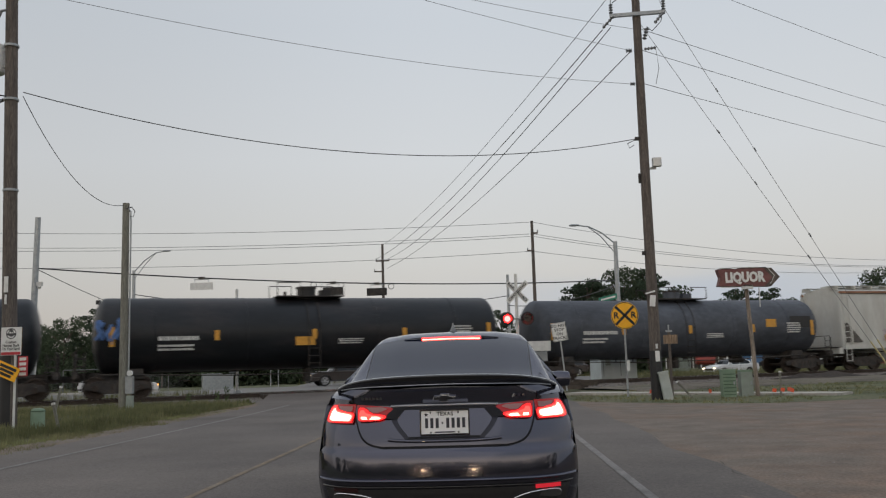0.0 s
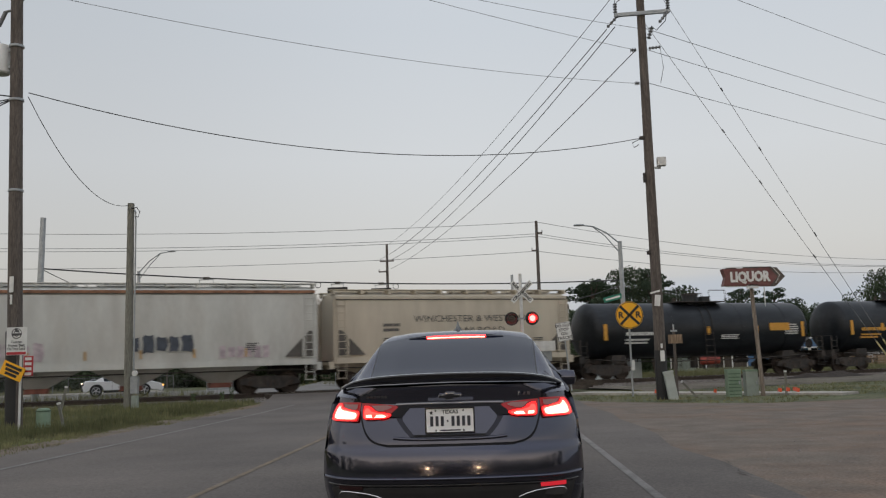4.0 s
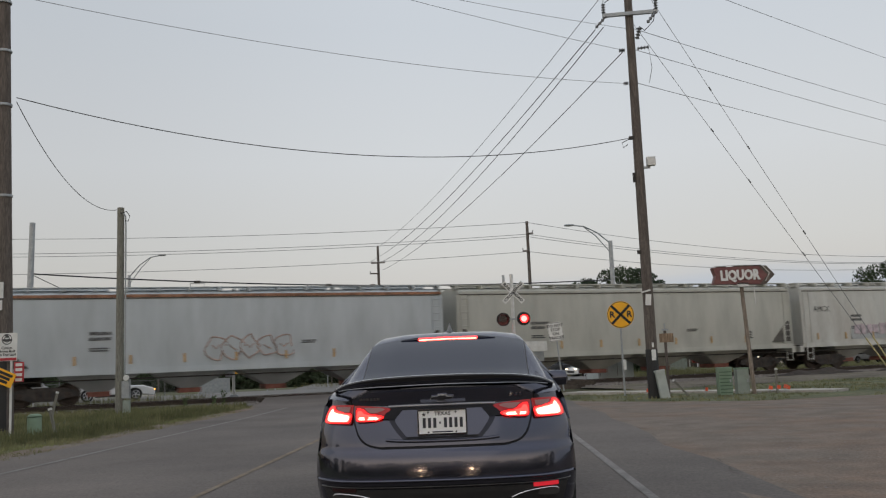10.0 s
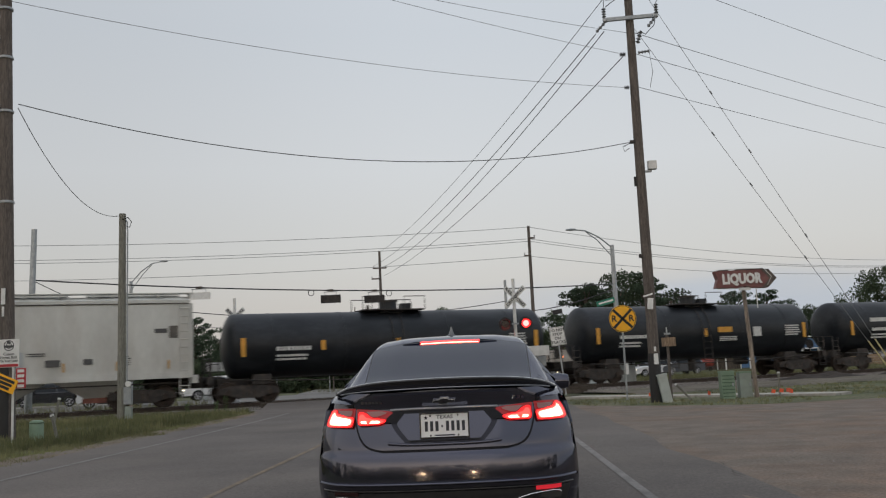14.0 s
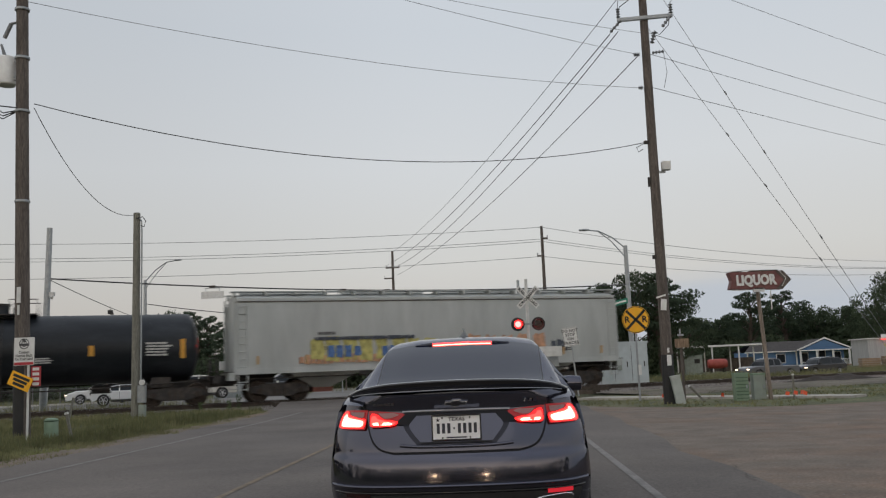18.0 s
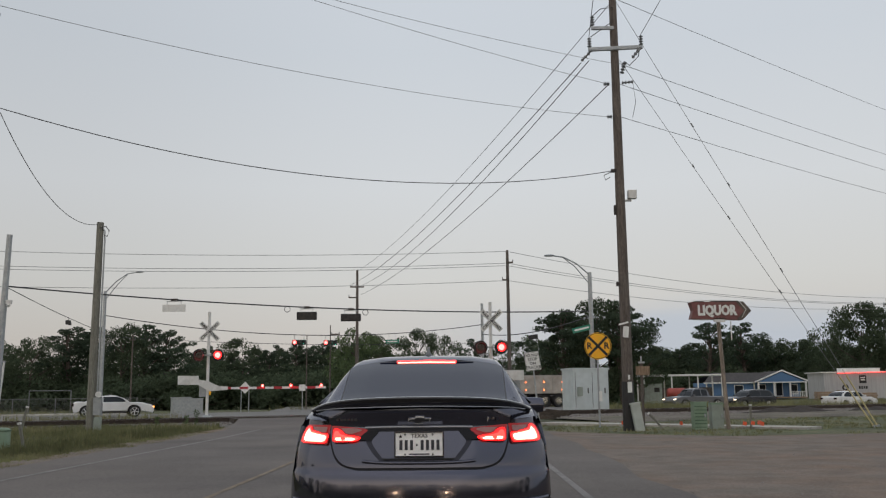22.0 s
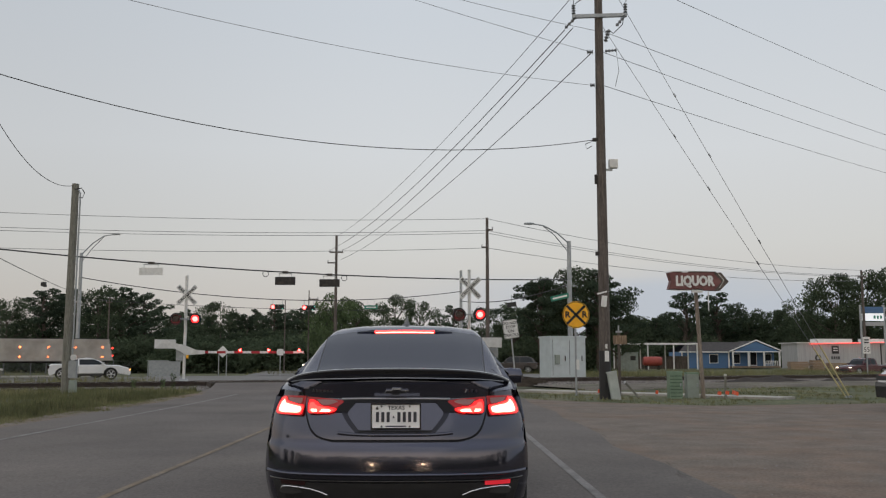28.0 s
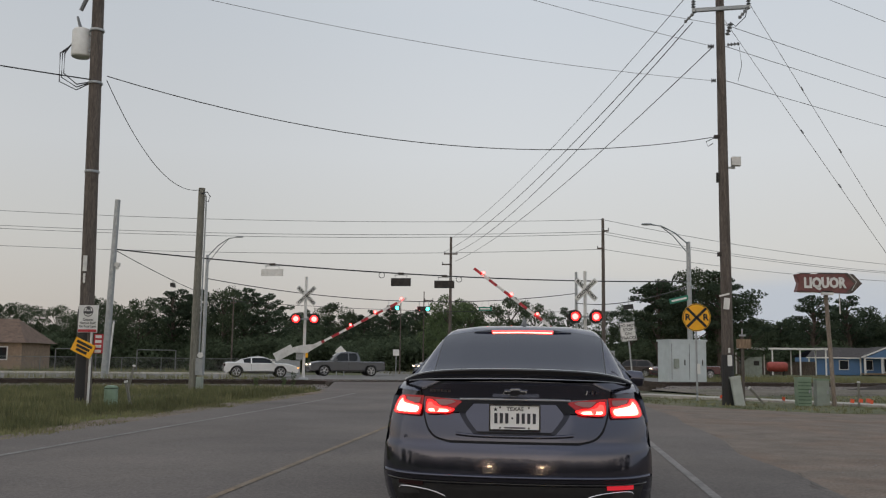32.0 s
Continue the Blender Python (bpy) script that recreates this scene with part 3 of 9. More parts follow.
def truck_frame(parent, x):
    """A bogie with side frames, springs, axles and wheels."""
    tr = one("bogie", parent, M["dark_iron"], lambda bm: box(bm, (x, 0, 0.55), (0.55, 2.1, 0.28)))
    for y in (-1.02, 1.02):
        def side(bm, y=y):
            o = [(-1.28, 0.40), (-1.28, 0.62), (-0.75, 0.74), (-0.3, 0.76), (0.3, 0.76), (0.75, 0.74), (1.28, 0.62), (1.28, 0.40), (0.95, 0.38), (0.45, 0.22), (-0.45, 0.22), (-0.95, 0.38)]
            slab(bm, [(x + a, b) for a, b in o], y - 0.07, y + 0.07)
        fr = one("side_frame", tr, M["dark_iron"], side)
        def spr(bm, y=y):
            for k in (-0.22, 0, 0.22):
                tube(bm, (x + k, y, 0.28), (x + k, y, 0.6), 0.085, seg=8)
        one("spring", tr, M["rail"], spr)
        for k in (-0.89, 0.89):
            tubep("axle_box", tr, M["rail"], (x + k, y - 0.14 * (1 if y < 0 else -1), 0.46), (x + k, y + 0.1 * (-1 if y < 0 else 1), 0.46), 0.12, seg=10)
    for k in (-0.89, 0.89):
        for y in (-0.755, 0.755):
            def wh(bm, y=y, k=k):
                lathe(bm, [(0.05, -0.09), (0.15, -0.08), (0.2, -0.03), (0.38, -0.02), (0.40, -0.07), (0.46, -0.07), (0.465, 0.05), (0.49, 0.07), (0.38, 0.07), (0.2, 0.05), (0.05, 0.06)], 24, pose(x + k, y, 0.46, 90 if y > 0 else -90))
            one("wheel", tr, M["rail"], wh, smooth=True)
        tubep("axle", tr, M["rail"], (x + k, -0.8, 0.46), (x + k, 0.8, 0.46), 0.08)
    return tr


def coupler(parent, L, z=0.85):
    for s in (-1, 1):
        boxp("coupler", parent, M["dark_iron"], (s * (L / 2 - 0.1), 0, z), (0.9, 0.22, 0.26))


def ladder(parent, x, y, z0, z1, w=0.42, material=None, ax=0):
    def mk(bm):
        for d in (-w / 2, w / 2):
            p = (x + d, y) if ax == 0 else (x, y + d)
            tube(bm, (*p, z0), (*p, z1), 0.022, seg=6)
        n = int((z1 - z0) / 0.32)
        for i in range(n + 1):
            z = z0 + 0.05 + i * 0.32
            a, b = ((x - w / 2, y, z), (x + w / 2, y, z)) if ax == 0 else ((x, y - w / 2, z), (x, y + w / 2, z))
            tube(bm, a, b, 0.018, seg=6)
    return one("ladder", parent, material or M["dark_iron"], mk)


def bars(parent, x, z, w, h, n, material, y, rng, name="stencil"):
    """Unreadable stencilled writing: rows of short bars on the side sheet."""
    def mk(bm):
        for i in range(n):
            zz = z - i * h * 1.7
            xx = x
            while xx < x + w * (0.75 + 0.25 * rng.random()):
                k = h * (0.5 + 0.5 * rng.random())
                yy = y(zz) if callable(y) else y
                box(bm, (xx + k / 2, yy, zz), (k, 0.012, h))
                xx += k + h * 0.22
    return tagged(one(name, parent, material, mk), kind="stuff")


def tank_car(L, paint, seed, label, r=1.5, platform=True, extras=(), scrawl=None, ink="mark_white"):
    """A tank car; x along the track, its near side at -y."""
    rng = random.Random(seed)
    t = thing("tank_car", Matrix(), label, "tank car", "cars of the freight train")
    zc = 1.03 + r
    Lt = L - 1.95
    def shell(bm):
        prof = []
        n = 8
        for i in range(n + 1):
            a = math.pi / 2 * i / n
            prof.append((max(0.02, r * math.sin(a)), -Lt / 2 + 0.52 * (1 - math.cos(a))))
        prof += [(r, -Lt / 6), (r, Lt / 6)]
        for i in range(n, -1, -1):
            a = math.pi / 2 * i / n
            prof.append((max(0.02, r * math.sin(a)), Lt / 2 - 0.52 * (1 - math.cos(a))))
        lathe(bm, prof, 48, pose(0, 0, zc, 0, 90, 0))
    one("tank_shell", t, paint, shell, smooth=True)
    for k in (-0.46, -0.2, 0.2, 0.46):
        one("weld_band", t, paint, lambda bm, k=k: lathe(bm, [(r + 0.002, -0.06), (r + 0.012, -0.05), (r + 0.012, 0.05), (r + 0.002, 0.06)], 40, pose(k * Lt * 0.8, 0, zc, 0, 90, 0)), smooth=True)
    for s in (-1, 1):
        boxp("bolster", t, M["dark_iron"], (s * (Lt / 2 - 1.6), 0, 1.0), (0.9, 2.3, 0.42), taper=(0.8, 1))
        boxp("end_sill", t, M["dark_iron"], (s * (L / 2 - 0.35), 0, 1.0), (0.25, 2.7, 0.28))
        boxp("stub_sill", t, M["dark_iron"], (s * (L / 2 - 1.4), 0, 0.92), (2.4, 0.42, 0.34))
        truck_frame(t, s * (L / 2 - 2.0))
        for y in (-1.3, 1.3):
            ladder(t, s * (L / 2 - 0.5), y, 0.35, 1.9, 0.4)
        one("hand_rail", t, M["dark_iron"], lambda bm, s=s: pipe(bm, [(s * (L / 2 - 0.35), -1.3, 1.1), (s * (L / 2 - 0.35), -1.3, 1.95), (s * (L / 2 - 0.35), 1.3, 1.95), (s * (L / 2 - 0.35), 1.3, 1.1)], 0.022, 6))
        boxp("end_platform", t, M["dark_iron"], (s * (L / 2 - 0.55), 0, 1.16), (0.55, 2.6, 0.05))
        tubep("brake_wheel", t, M["dark_iron"], (s * (L / 2 - 0.42), 0.5, 1.6), (s * (L / 2 - 0.36), 0.5, 1.6), 0.27, seg=16)
    coupler(t, L)
    top = zc + r
    boxp("manway_pad", t, paint, (0, 0, top - 0.02), (1.1, 1.0, 0.14))
    tubep("manway", t, paint, (0, 0, top), (0, 0, top + 0.42), 0.42, seg=20)
    tubep("manway_lid", t, M["dark_iron"], (0, 0, top + 0.42), (0, 0, top + 0.5), 0.47, seg=20)
    boxp("valve_box", t, paint, (0.85, 0, top + 0.15), (0.5, 0.5, 0.4))
    tubep("vent_valve", t, M["dark_iron"], (-0.95, 0.1, top), (-0.95, 0.1, top + 0.3), 0.07)
    if platform:
        boxp("walkway", t, M["dark_iron"], (0, 0, top + 0.02), (3.0, 2.0, 0.05))
        for y in (-1.0, 1.0):
            for s in (-1, 1):
                one("railing", t, M["dark_iron"], lambda bm, y=y, s=s: pipe(bm, [(s * 1.5, y, top + 0.03), (s * 1.5, y, top + 0.62), (s * 0.48, y, top + 0.62), (s * 0.48, y, top + 0.03)], 0.025, 6))
        for y in (-1, 1):
            def side_ladder(bm, y=y):
                for d in (-0.25, 0.25):
                    pipe(bm, [(d, y * 1.5, 0.5)] + [(d, y * (r + 0.06) * math.cos(a), zc + (r + 0.06) * math.sin(a)) for a in [0, 0.3, 0.6, 0.9, 1.1]], 0.02, 6)
                for i in range(7):
                    tube(bm, (-0.25, y * 1.5, 0.6 + 0.32 * i), (0.25, y * 1.5, 0.6 + 0.32 * i), 0.018, seg=6)
            one("side_ladder", t, M["dark_iron"], side_ladder)
    def line(bm):
        pipe(bm, [(-L / 2 + 1.2, -1.25, 1.0), (-L / 6, -1.2, 0.82), (L / 6, -1.2, 0.82), (L / 2 - 1.2, -1.25, 1.0)], 0.03, 6)
        pipe(bm, [(-L / 2 + 1.2, 1.25, 1.0), (L / 2 - 1.2, 1.25, 1.0)], 0.03, 6)
    one("brake_pipe", t, M["dark_iron"], line)
    tubep("bottom_outlet", t, M["dark_iron"], (0, 0, 0.45), (0, 0, 1.15), 0.2, seg=12)
    tubep("brake_cylinder", t, M["dark_iron"], (Lt * 0.25 - 0.4, 0.5, 0.8), (Lt * 0.25 + 0.4, 0.5, 0.8), 0.17, seg=12)

    def yside(z):
        return -math.sqrt(max(0.04, (r + 0.012) ** 2 - (z - zc) ** 2))
    for i in range(5):
        x = -Lt / 2 + 0.75 + i * (Lt - 1.5) / 4
        zz = zc - 0.1
        boxp("reflector", t, M["mark_yellow"], (x, yside(zz), zz), (0.2, 0.02, 0.80 if i in (0, 4) else 0.42))
    bars(t, -Lt * 0.36, zc - 0.2, 1.9, 0.17, 1, M[ink], yside, rng)
    bars(t, -Lt * 0.36, zc - 0.5, 1.5, 0.09, 2, M[ink], yside, rng)
    bars(t, Lt * 0.06, zc - 0.35, 1.3, 0.05, 3, M["mark_white"], yside, rng)
    bars(t, Lt * 0.36, zc + 0.15, 1.0, 0.07, 5, M["mark_white"], yside, rng)
    if scrawl:
        kind, x, z, w, h = scrawl
        for i in range(7):
            # slanting sprayed strokes that cross one another
            f = i / 6
            a, b = (x - w / 2 + w * f, z - h / 2 + 0.3 * h * rng.random()), (x - w / 2 + w * min(1, max(0, f + 0.5 * rng.random() - 0.25)), z + h / 2 - 0.3 * h * rng.random())
            one("sprayed_stroke", t, M[kind], lambda bm: pipe(bm, [(a[0] + (b[0] - a[0]) * g + 0.08 * math.sin(5 * g + i), yside(a[1] + (b[1] - a[1]) * g), a[1] + (b[1] - a[1]) * g) for g in [j / 6 for j in range(7)]], 0.075, 6))
    for kind, x, z, w, h in extras:
        boxp({"mark_yellow": "placard", "mark_white": "placard", "black": "panel"}.get(kind, "graffiti"), t, M[kind], (x, yside(z) - 0.004, z), (w, 0.02, h))
    return t


def hopper_car(L, paint, seed, label, H=4.72, streak=False, tags=(), pockets=4, words=(), ends=True, patches=()):
    """A covered hopper; x along the track, its near side at -y."""
    rng = random.Random(seed)
    t = thing("hopper_car", Matrix(), label, "hopper car", "cars of the freight train")
    w = 1.55
    he = L / 2 - 0.45
    zs, zt = 1.35, H - 0.42
    def prof(bulge):
        side = [(1.46 + 0.04 * f + bulge * math.sin(math.pi * f), zs + (zt - zs) * f) for f in [i / 10 for i in range(11)]]
        roof = [(1.28, zt + 0.2), (0.7, H - 0.1)]
        return [(-a, b) for a, b in side + roof] + [(0, H - 0.05)] + [(a, b) for a, b in reversed(side + roof)]
    def body(bm):
        rows_ = [[(x, a, b) for a, b in prof(0.07)] for x in (-he + 0.05, he - 0.05)]
        vs = quad_grid(bm, rows_)
        for s in (0, 1):
            bm.faces.new(vs[s])
    one("body", t, paint, body, smooth=True)
    # sloping end sheets under an open frame
    for s in (-1, 1):
        [boxp("end_post", t, paint, (s * (he + 0.02), y, (zs + H - 0.4) / 2 - 0.1), (0.14, 0.12, H - 0.4 - zs + 0.1)) for y in (-1.44, 1.44)]
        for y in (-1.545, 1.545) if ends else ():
            # a dark slab paints the shade of the triangular opening by the slope sheet
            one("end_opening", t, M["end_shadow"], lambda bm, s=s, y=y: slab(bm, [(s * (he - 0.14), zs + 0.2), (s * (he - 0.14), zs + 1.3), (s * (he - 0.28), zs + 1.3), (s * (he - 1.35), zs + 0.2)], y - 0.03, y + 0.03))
            one("slope_brace", t, paint, lambda bm, s=s, y=y: [box(bm, (s * (he - 0.55), y * 1.012, zs + 0.6), (0.08, 0.1, 1.0))])
        boxp("end_sill", t, paint, (s * (he + 0.16), 0, 1.12), (0.25, 2.9, 0.34))
        boxp("stub_sill", t, M["dark_iron"], (s * (he - 0.6), 0, 1.0), (2.4, 0.5, 0.4))
        boxp("end_deck", t, M["dark_iron"], (s * (he + 0.1), 0, 1.3), (0.5, 2.8, 0.05))
        for y in (-1.5, 1.5):
            ladder(t, s * (he - 0.26), y * 1.045, 0.5, H - 0.5, 0.38, paint)
        ladder(t, s * (he + 0.14), 1.1, 0.9, H - 0.2, 0.4, paint, ax=1)
        truck_frame(t, s * (L / 2 - 2.35))
    coupler(t, L)
    for y in (-1, 1):
        boxp("side_sill", t, paint, (0, y * 1.52, zs - 0.04), (2 * he, 0.14, 0.24))
        boxp("top_chord", t, M["rust_streak"] if streak else paint, (0, y * 1.47, zt + 0.06), (2 * he, 0.16, 0.12))
        # dark strip painted in for the thin shadow under the top chord
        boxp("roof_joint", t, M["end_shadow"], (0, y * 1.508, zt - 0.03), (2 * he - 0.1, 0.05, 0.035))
        def cat(bm, y=y):
            box(bm, (0, y * 0.95, H + 0.02), (2 * he + 0.3, 0.5, 0.035))
        one("roof_walk", t, paint, cat)
        def walkposts(bm, y=y):
            n = int(2 * he / 1.25)
            for i in range(n + 1):
                box(bm, (-he + 2 * he * i / n, y * 1.05, H - 0.09), (0.06, 0.7, 0.18))
        tagged(one("roof_walk_bracket", t, paint, walkposts), kind="stuff")
        for i in range(9):
            x = -he + 0.9 + i * (2 * he - 1.8) / 8
            if y < 0:
                boxp("reflector", t, M["reflector_faded"], (x, -1.56, zs + 0.42), (0.10, 0.02, 0.36))
    for i in range(pockets + 1):
        x = -he * 0.72 + i * 1.44 * he / pockets
        boxp("roof_rib", t, paint, (x, 0, H - 0.09), (0.1, 2.6, 0.06))
    for i in range(4):
        boxp("hatch", t, paint, (-he * 0.75 + i * he * 0.5, 0, H + 0.03), (he * 0.42, 0.62, 0.12))
    for i in range(pockets):
        x = -he * 0.58 + i * 1.16 * he / (pockets - 1)
        def hop(bm, x=x):
            hw = 1.16 * he / (pockets - 1) / 2 * 0.96
            top = [(x - hw, -1.4, zs - 0.1), (x + hw, -1.4, zs - 0.1), (x + hw, 1.4, zs - 0.1), (x - hw, 1.4, zs - 0.1)]
            bot = [(x - 0.35, -0.55, 0.5), (x + 0.35, -0.55, 0.5), (x + 0.35, 0.55, 0.5), (x - 0.35, 0.55, 0.5)]
            vs = quad_grid(bm, [bot, top], True)
            bm.faces.new(vs[0]), bm.faces.new(vs[1])
        one("discharge_hopper", t, paint, hop)
        boxp("outlet_gate", t, M["gate_rust"], (x, 0, 0.42), (0.9, 1.3, 0.2))
    one("brake_pipe", t, M["dark_iron"], lambda bm: pipe(bm, [(-he, -1.3, 1.0), (he, -1.3, 1.0)], 0.03, 6))
    yy = lambda z: -1.46 - 0.04 * (z - zs) / (zt - zs) - 0.07 * math.sin(math.pi * max(0, min(1, (z - zs) / (zt - zs)))) - 0.012
    bars(t, -he * 0.62, zs + 1.5, 0.9, 0.13, 2, M["mark_dark"], yy, rng)
    bars(t, -he * 0.62, zs + 0.9, 0.8, 0.055, 2, M["mark_dark"], yy, rng)
    bars(t, he * 0.30, zs + 1.0, 0.7, 0.05, 2, M["mark_dark"], yy, rng)
    bars(t, he * 0.68, zs + 0.8, 0.5, 0.05, 5, M["mark_dark"], yy, rng)
    for x, z, wd, h, kind in patches:
        boxp("paint_patch", t, M[kind], (x, yy(z) + 0.006, z), (wd, 0.03, h), "painted-out patch")
    for txt, size, x, z, wd in words:
        lettering("lettering", t, txt, size, M["mark_dark"], pose(x, yy(z), z), 0.006, wd)
    for mk, x, z, wd, h, style in tags:
        # sprayed letters: fat slanted strokes and blobs
        n = max(3, int(wd / (h * 0.7)))
        for i in range(n):
            cx = x + wd * (i + 0.5) / n
            hh = h * (0.8 + 0.35 * rng.random())
            sl = 0.12 * h * (rng.random() - 0.3)
            ww = wd / n * (0.36 + 0.12 * rng.random())
            if style == 1:
                # rounded letters drawn in outline only
                one("sprayed_outline", t, M[mk], lambda bm: pipe(bm, [(cx + ww * 1.25 * math.cos(a) + 0.1 * math.sin(3 * a + i), yy(z), z + hh * 0.48 * math.sin(a) + 0.05 * math.cos(2 * a + i)) for a in [2 * math.pi * j / 18 for j in range(18)]], 0.035, 5))
                one("sprayed_stroke", t, M[mk], lambda bm: pipe(bm, [(cx - ww * 0.5, yy(z), z + hh * 0.1), (cx, yy(z), z - hh * 0.05), (cx + ww * 0.5, yy(z), z + hh * 0.12 * (-1) ** i)], 0.03, 5))
                continue
            q = [0.85 + 0.3 * rng.random() for _ in range(8)]
            o = [(-ww + sl, -hh / 2 * q[0]), (-ww * 0.2, -hh * 0.44), (ww * 0.9 * q[1], -hh / 2), (ww * q[2] + sl, -hh * 0.1), (ww * 0.8 + sl, hh / 2 * q[3]), (ww * 0.1, hh * 0.42 * q[4]), (-ww * 0.5, hh * 0.52), (-ww * q[5] + sl, hh * 0.38), (-ww * 0.75, 0)]
            one("sprayed_letter", t, M[mk], lambda bm: slab(bm, [(cx + a, z + b) for a, b in o], yy(z) - 0.012 - style, yy(z) + 0.03))
    return t


# length-wise ends of each car on the track at the start, in metres
CARS = [
    (tank_car, -38.4, -18.85, dict(paint=M["tank_black"], seed=1, r=1.57, label="black tank car with yellow reflector strips", extras=())),
    (tank_car, -18.85, 1.25, dict(paint=M["tank_brown"], seed=2, r=1.58, label="rust-stained black tank car with a blue sprayed mark", scrawl=("spray_blue", -8.45, 2.75, 1.0, 1.1), extras=(("mark_yellow", -0.4, 2.25, 0.85, 0.45),))),
    (tank_car, 1.25, 20.65, dict(paint=M["tank_grey"], seed=3, label="sooty grey tank car with dark panels", extras=(("mark_yellow", 5.2, 2.7, 0.65, 0.42), ("black", 7.2, 2.75, 1.4, 0.62)))),
    (hopper_car, 20.65, 40.3, dict(paint=M["hop_white"], seed=4, label="dirty white covered hopper car with faded graffiti", streak=True, tags=(("spray_pink", -6.5, 1.95, 5.0, 0.7, 0.0), ("spray_dark", 1.6, 2.2, 2.6, 0.7, 0.004), ("spray_pink", 5.2, 1.8, 2.2, 0.5, 0.0)))),
    (hopper_car, 40.3, 52.75, dict(paint=M["hop_cream"], seed=5, H=4.45, label="short cream covered hopper car with dark lettering", pockets=2, words=(("WINCHESTER & WESTERN", 0.42, 0.7, 3.1, 5.6), ("RAILROAD", 0.42, 1.2, 2.55, 2.4)), tags=(("spray_dark", 0.6, 2.0, 1.6, 0.4, 0.004),))),
    (tank_car, 52.75, 68.5, dict(paint=M["tank_black"], seed=6, r=1.42, label="black tank car with white stencils", extras=(("mark_yellow", 4.6, 2.5, 1.3, 0.4),))),
    (tank_car, 68.5, 80.85, dict(paint=M["tank_black"], seed=7, r=1.45, ink="mark_yellow", label="short black tank car with a yellow placard", extras=(("mark_yellow", 2.3, 2.6, 1.1, 0.36), ("mark_white", 1.2, 3.55, 0.9, 0.3)))),
    (hopper_car, 80.85, 101.35, dict(paint=M["hop_tan"], seed=8, label="tan covered hopper car")),
    (hopper_car, 101.35, 121.02, dict(paint=M["hop_blue"], seed=9, label="pale blue-grey covered hopper car with a rusty roof edge", streak=True, tags=(("spray_brown", -1.2, 2.15, 3.6, 0.95, 1),))),
    (hopper_car, 121.02, 141.4, dict(paint=M["hop_grey"], seed=10, label="grey-green covered hopper car")),
    (hopper_car, 141.4, 160.1, dict(paint=M["hop_white"], seed=11, ends=False, words=(("AMCX", 0.42, -7.6, 3.25, 1.1),), label="white covered hopper car with grey painted-out patches", patches=((0.9, 2.05, 3.3, 0.85, "patch_grey"), (-3.6, 1.95, 3.9, 0.8, "patch_grey"), (3.6, 1.95, 0.55, 0.28, "mark_dark"), (4.9, 1.98, 0.35, 0.22, "mark_dark"), (8.2, 3.1, 0.35, 0.5, "end_shadow"), (7.7, 3.15, 0.5, 0.18, "mark_dark")), tags=(("spray_pink", -5.4, 2.1, 3.2, 0.6, 0.03),))),
    (tank_car, 160.1, 177.5, dict(paint=M["tank_black"], seed=12, r=1.43, label="black tank car with yellow reflector strips", extras=(("mark_yellow", 1.6, 2.1, 0.9, 0.3),))),
    (tank_car, 177.5, 193.9, dict(paint=M["tank_black"], seed=13, r=1.43, label="black tank car with a white sprayed scrawl", extras=(("mark_yellow", 1.2, 2.5, 0.9, 0.28), ("mark_white", 3.3, 2.35, 0.5, 0.5)))),
    (tank_car, 193.9, 211.55, dict(paint=M["tank_black"], seed=14, r=1.43, label="black tank car with white side lettering", extras=(("mark_white", -4.6, 2.8, 2.2, 0.22),))),
    (hopper_car, 211.55, 230.95, dict(paint=M["hop_cool"], seed=15, ends=False, label="grey covered hopper car with bright graffiti along the side", tags=(("spray_yellow", -6.2, 2.15, 6.0, 1.0, 0.0), ("spray_orange", -6.6, 1.72, 6.2, 0.36, 0.02), ("spray_blue", -5.4, 2.05, 1.6, 0.55, 0.03), ("spray_dark", -5.9, 2.62, 4.6, 0.16, 0.03), ("spray_blue", -2.9, 2.0, 1.5, 0.5, 0.03), ("spray_dark", -0.2, 1.85, 1.2, 0.8, 0.0), ("spray_orange", 1.2, 2.15, 4.2, 1.05, 0.0), ("spray_teal", 1.3, 1.75, 4.6, 0.35, 0.012), ("spray_dark", 5.6, 2.0, 0.9, 0.6, 0.0)))),
]
TRAIN = []
for make, a, b, kw in CARS:
    car = make(b - a, **kw)
    TRAIN.append((car, (a + b) / 2))
    car.matrix_world = track_pose((a + b) / 2, 0, RAIL_Z - 0.004)


def run_train():
    for car, s0 in TRAIN:
        walk(car, [(t, track_pose(s0 - SPEED * t - 0.02 * t * t, 0, RAIL_Z - 0.004)) for t in range(0, 33, 2)])

# ---- the dark sedan waiting ahead ----
def lerp_table(tab, v):
    if v <= tab[0][0]:
        return tab[0][1]
    n = len(tab)
    slope = lambda i: (tab[min(i + 1, n - 1)][1] - tab[max(i - 1, 0)][1]) / (tab[min(i + 1, n - 1)][0] - tab[max(i - 1, 0)][0])
    for i in range(n - 1):
        (a, p), (b, q) = tab[i], tab[i + 1]
        if v <= b:
            h = b - a
            f = (v - a) / h
            return (2 * f ** 3 - 3 * f * f + 1) * p + (f ** 3 - 2 * f * f + f) * h * slope(i) + (3 * f * f - 2 * f ** 3) * q + (f ** 3 - f * f) * h * slope(i + 1)
    return tab[-1][1]


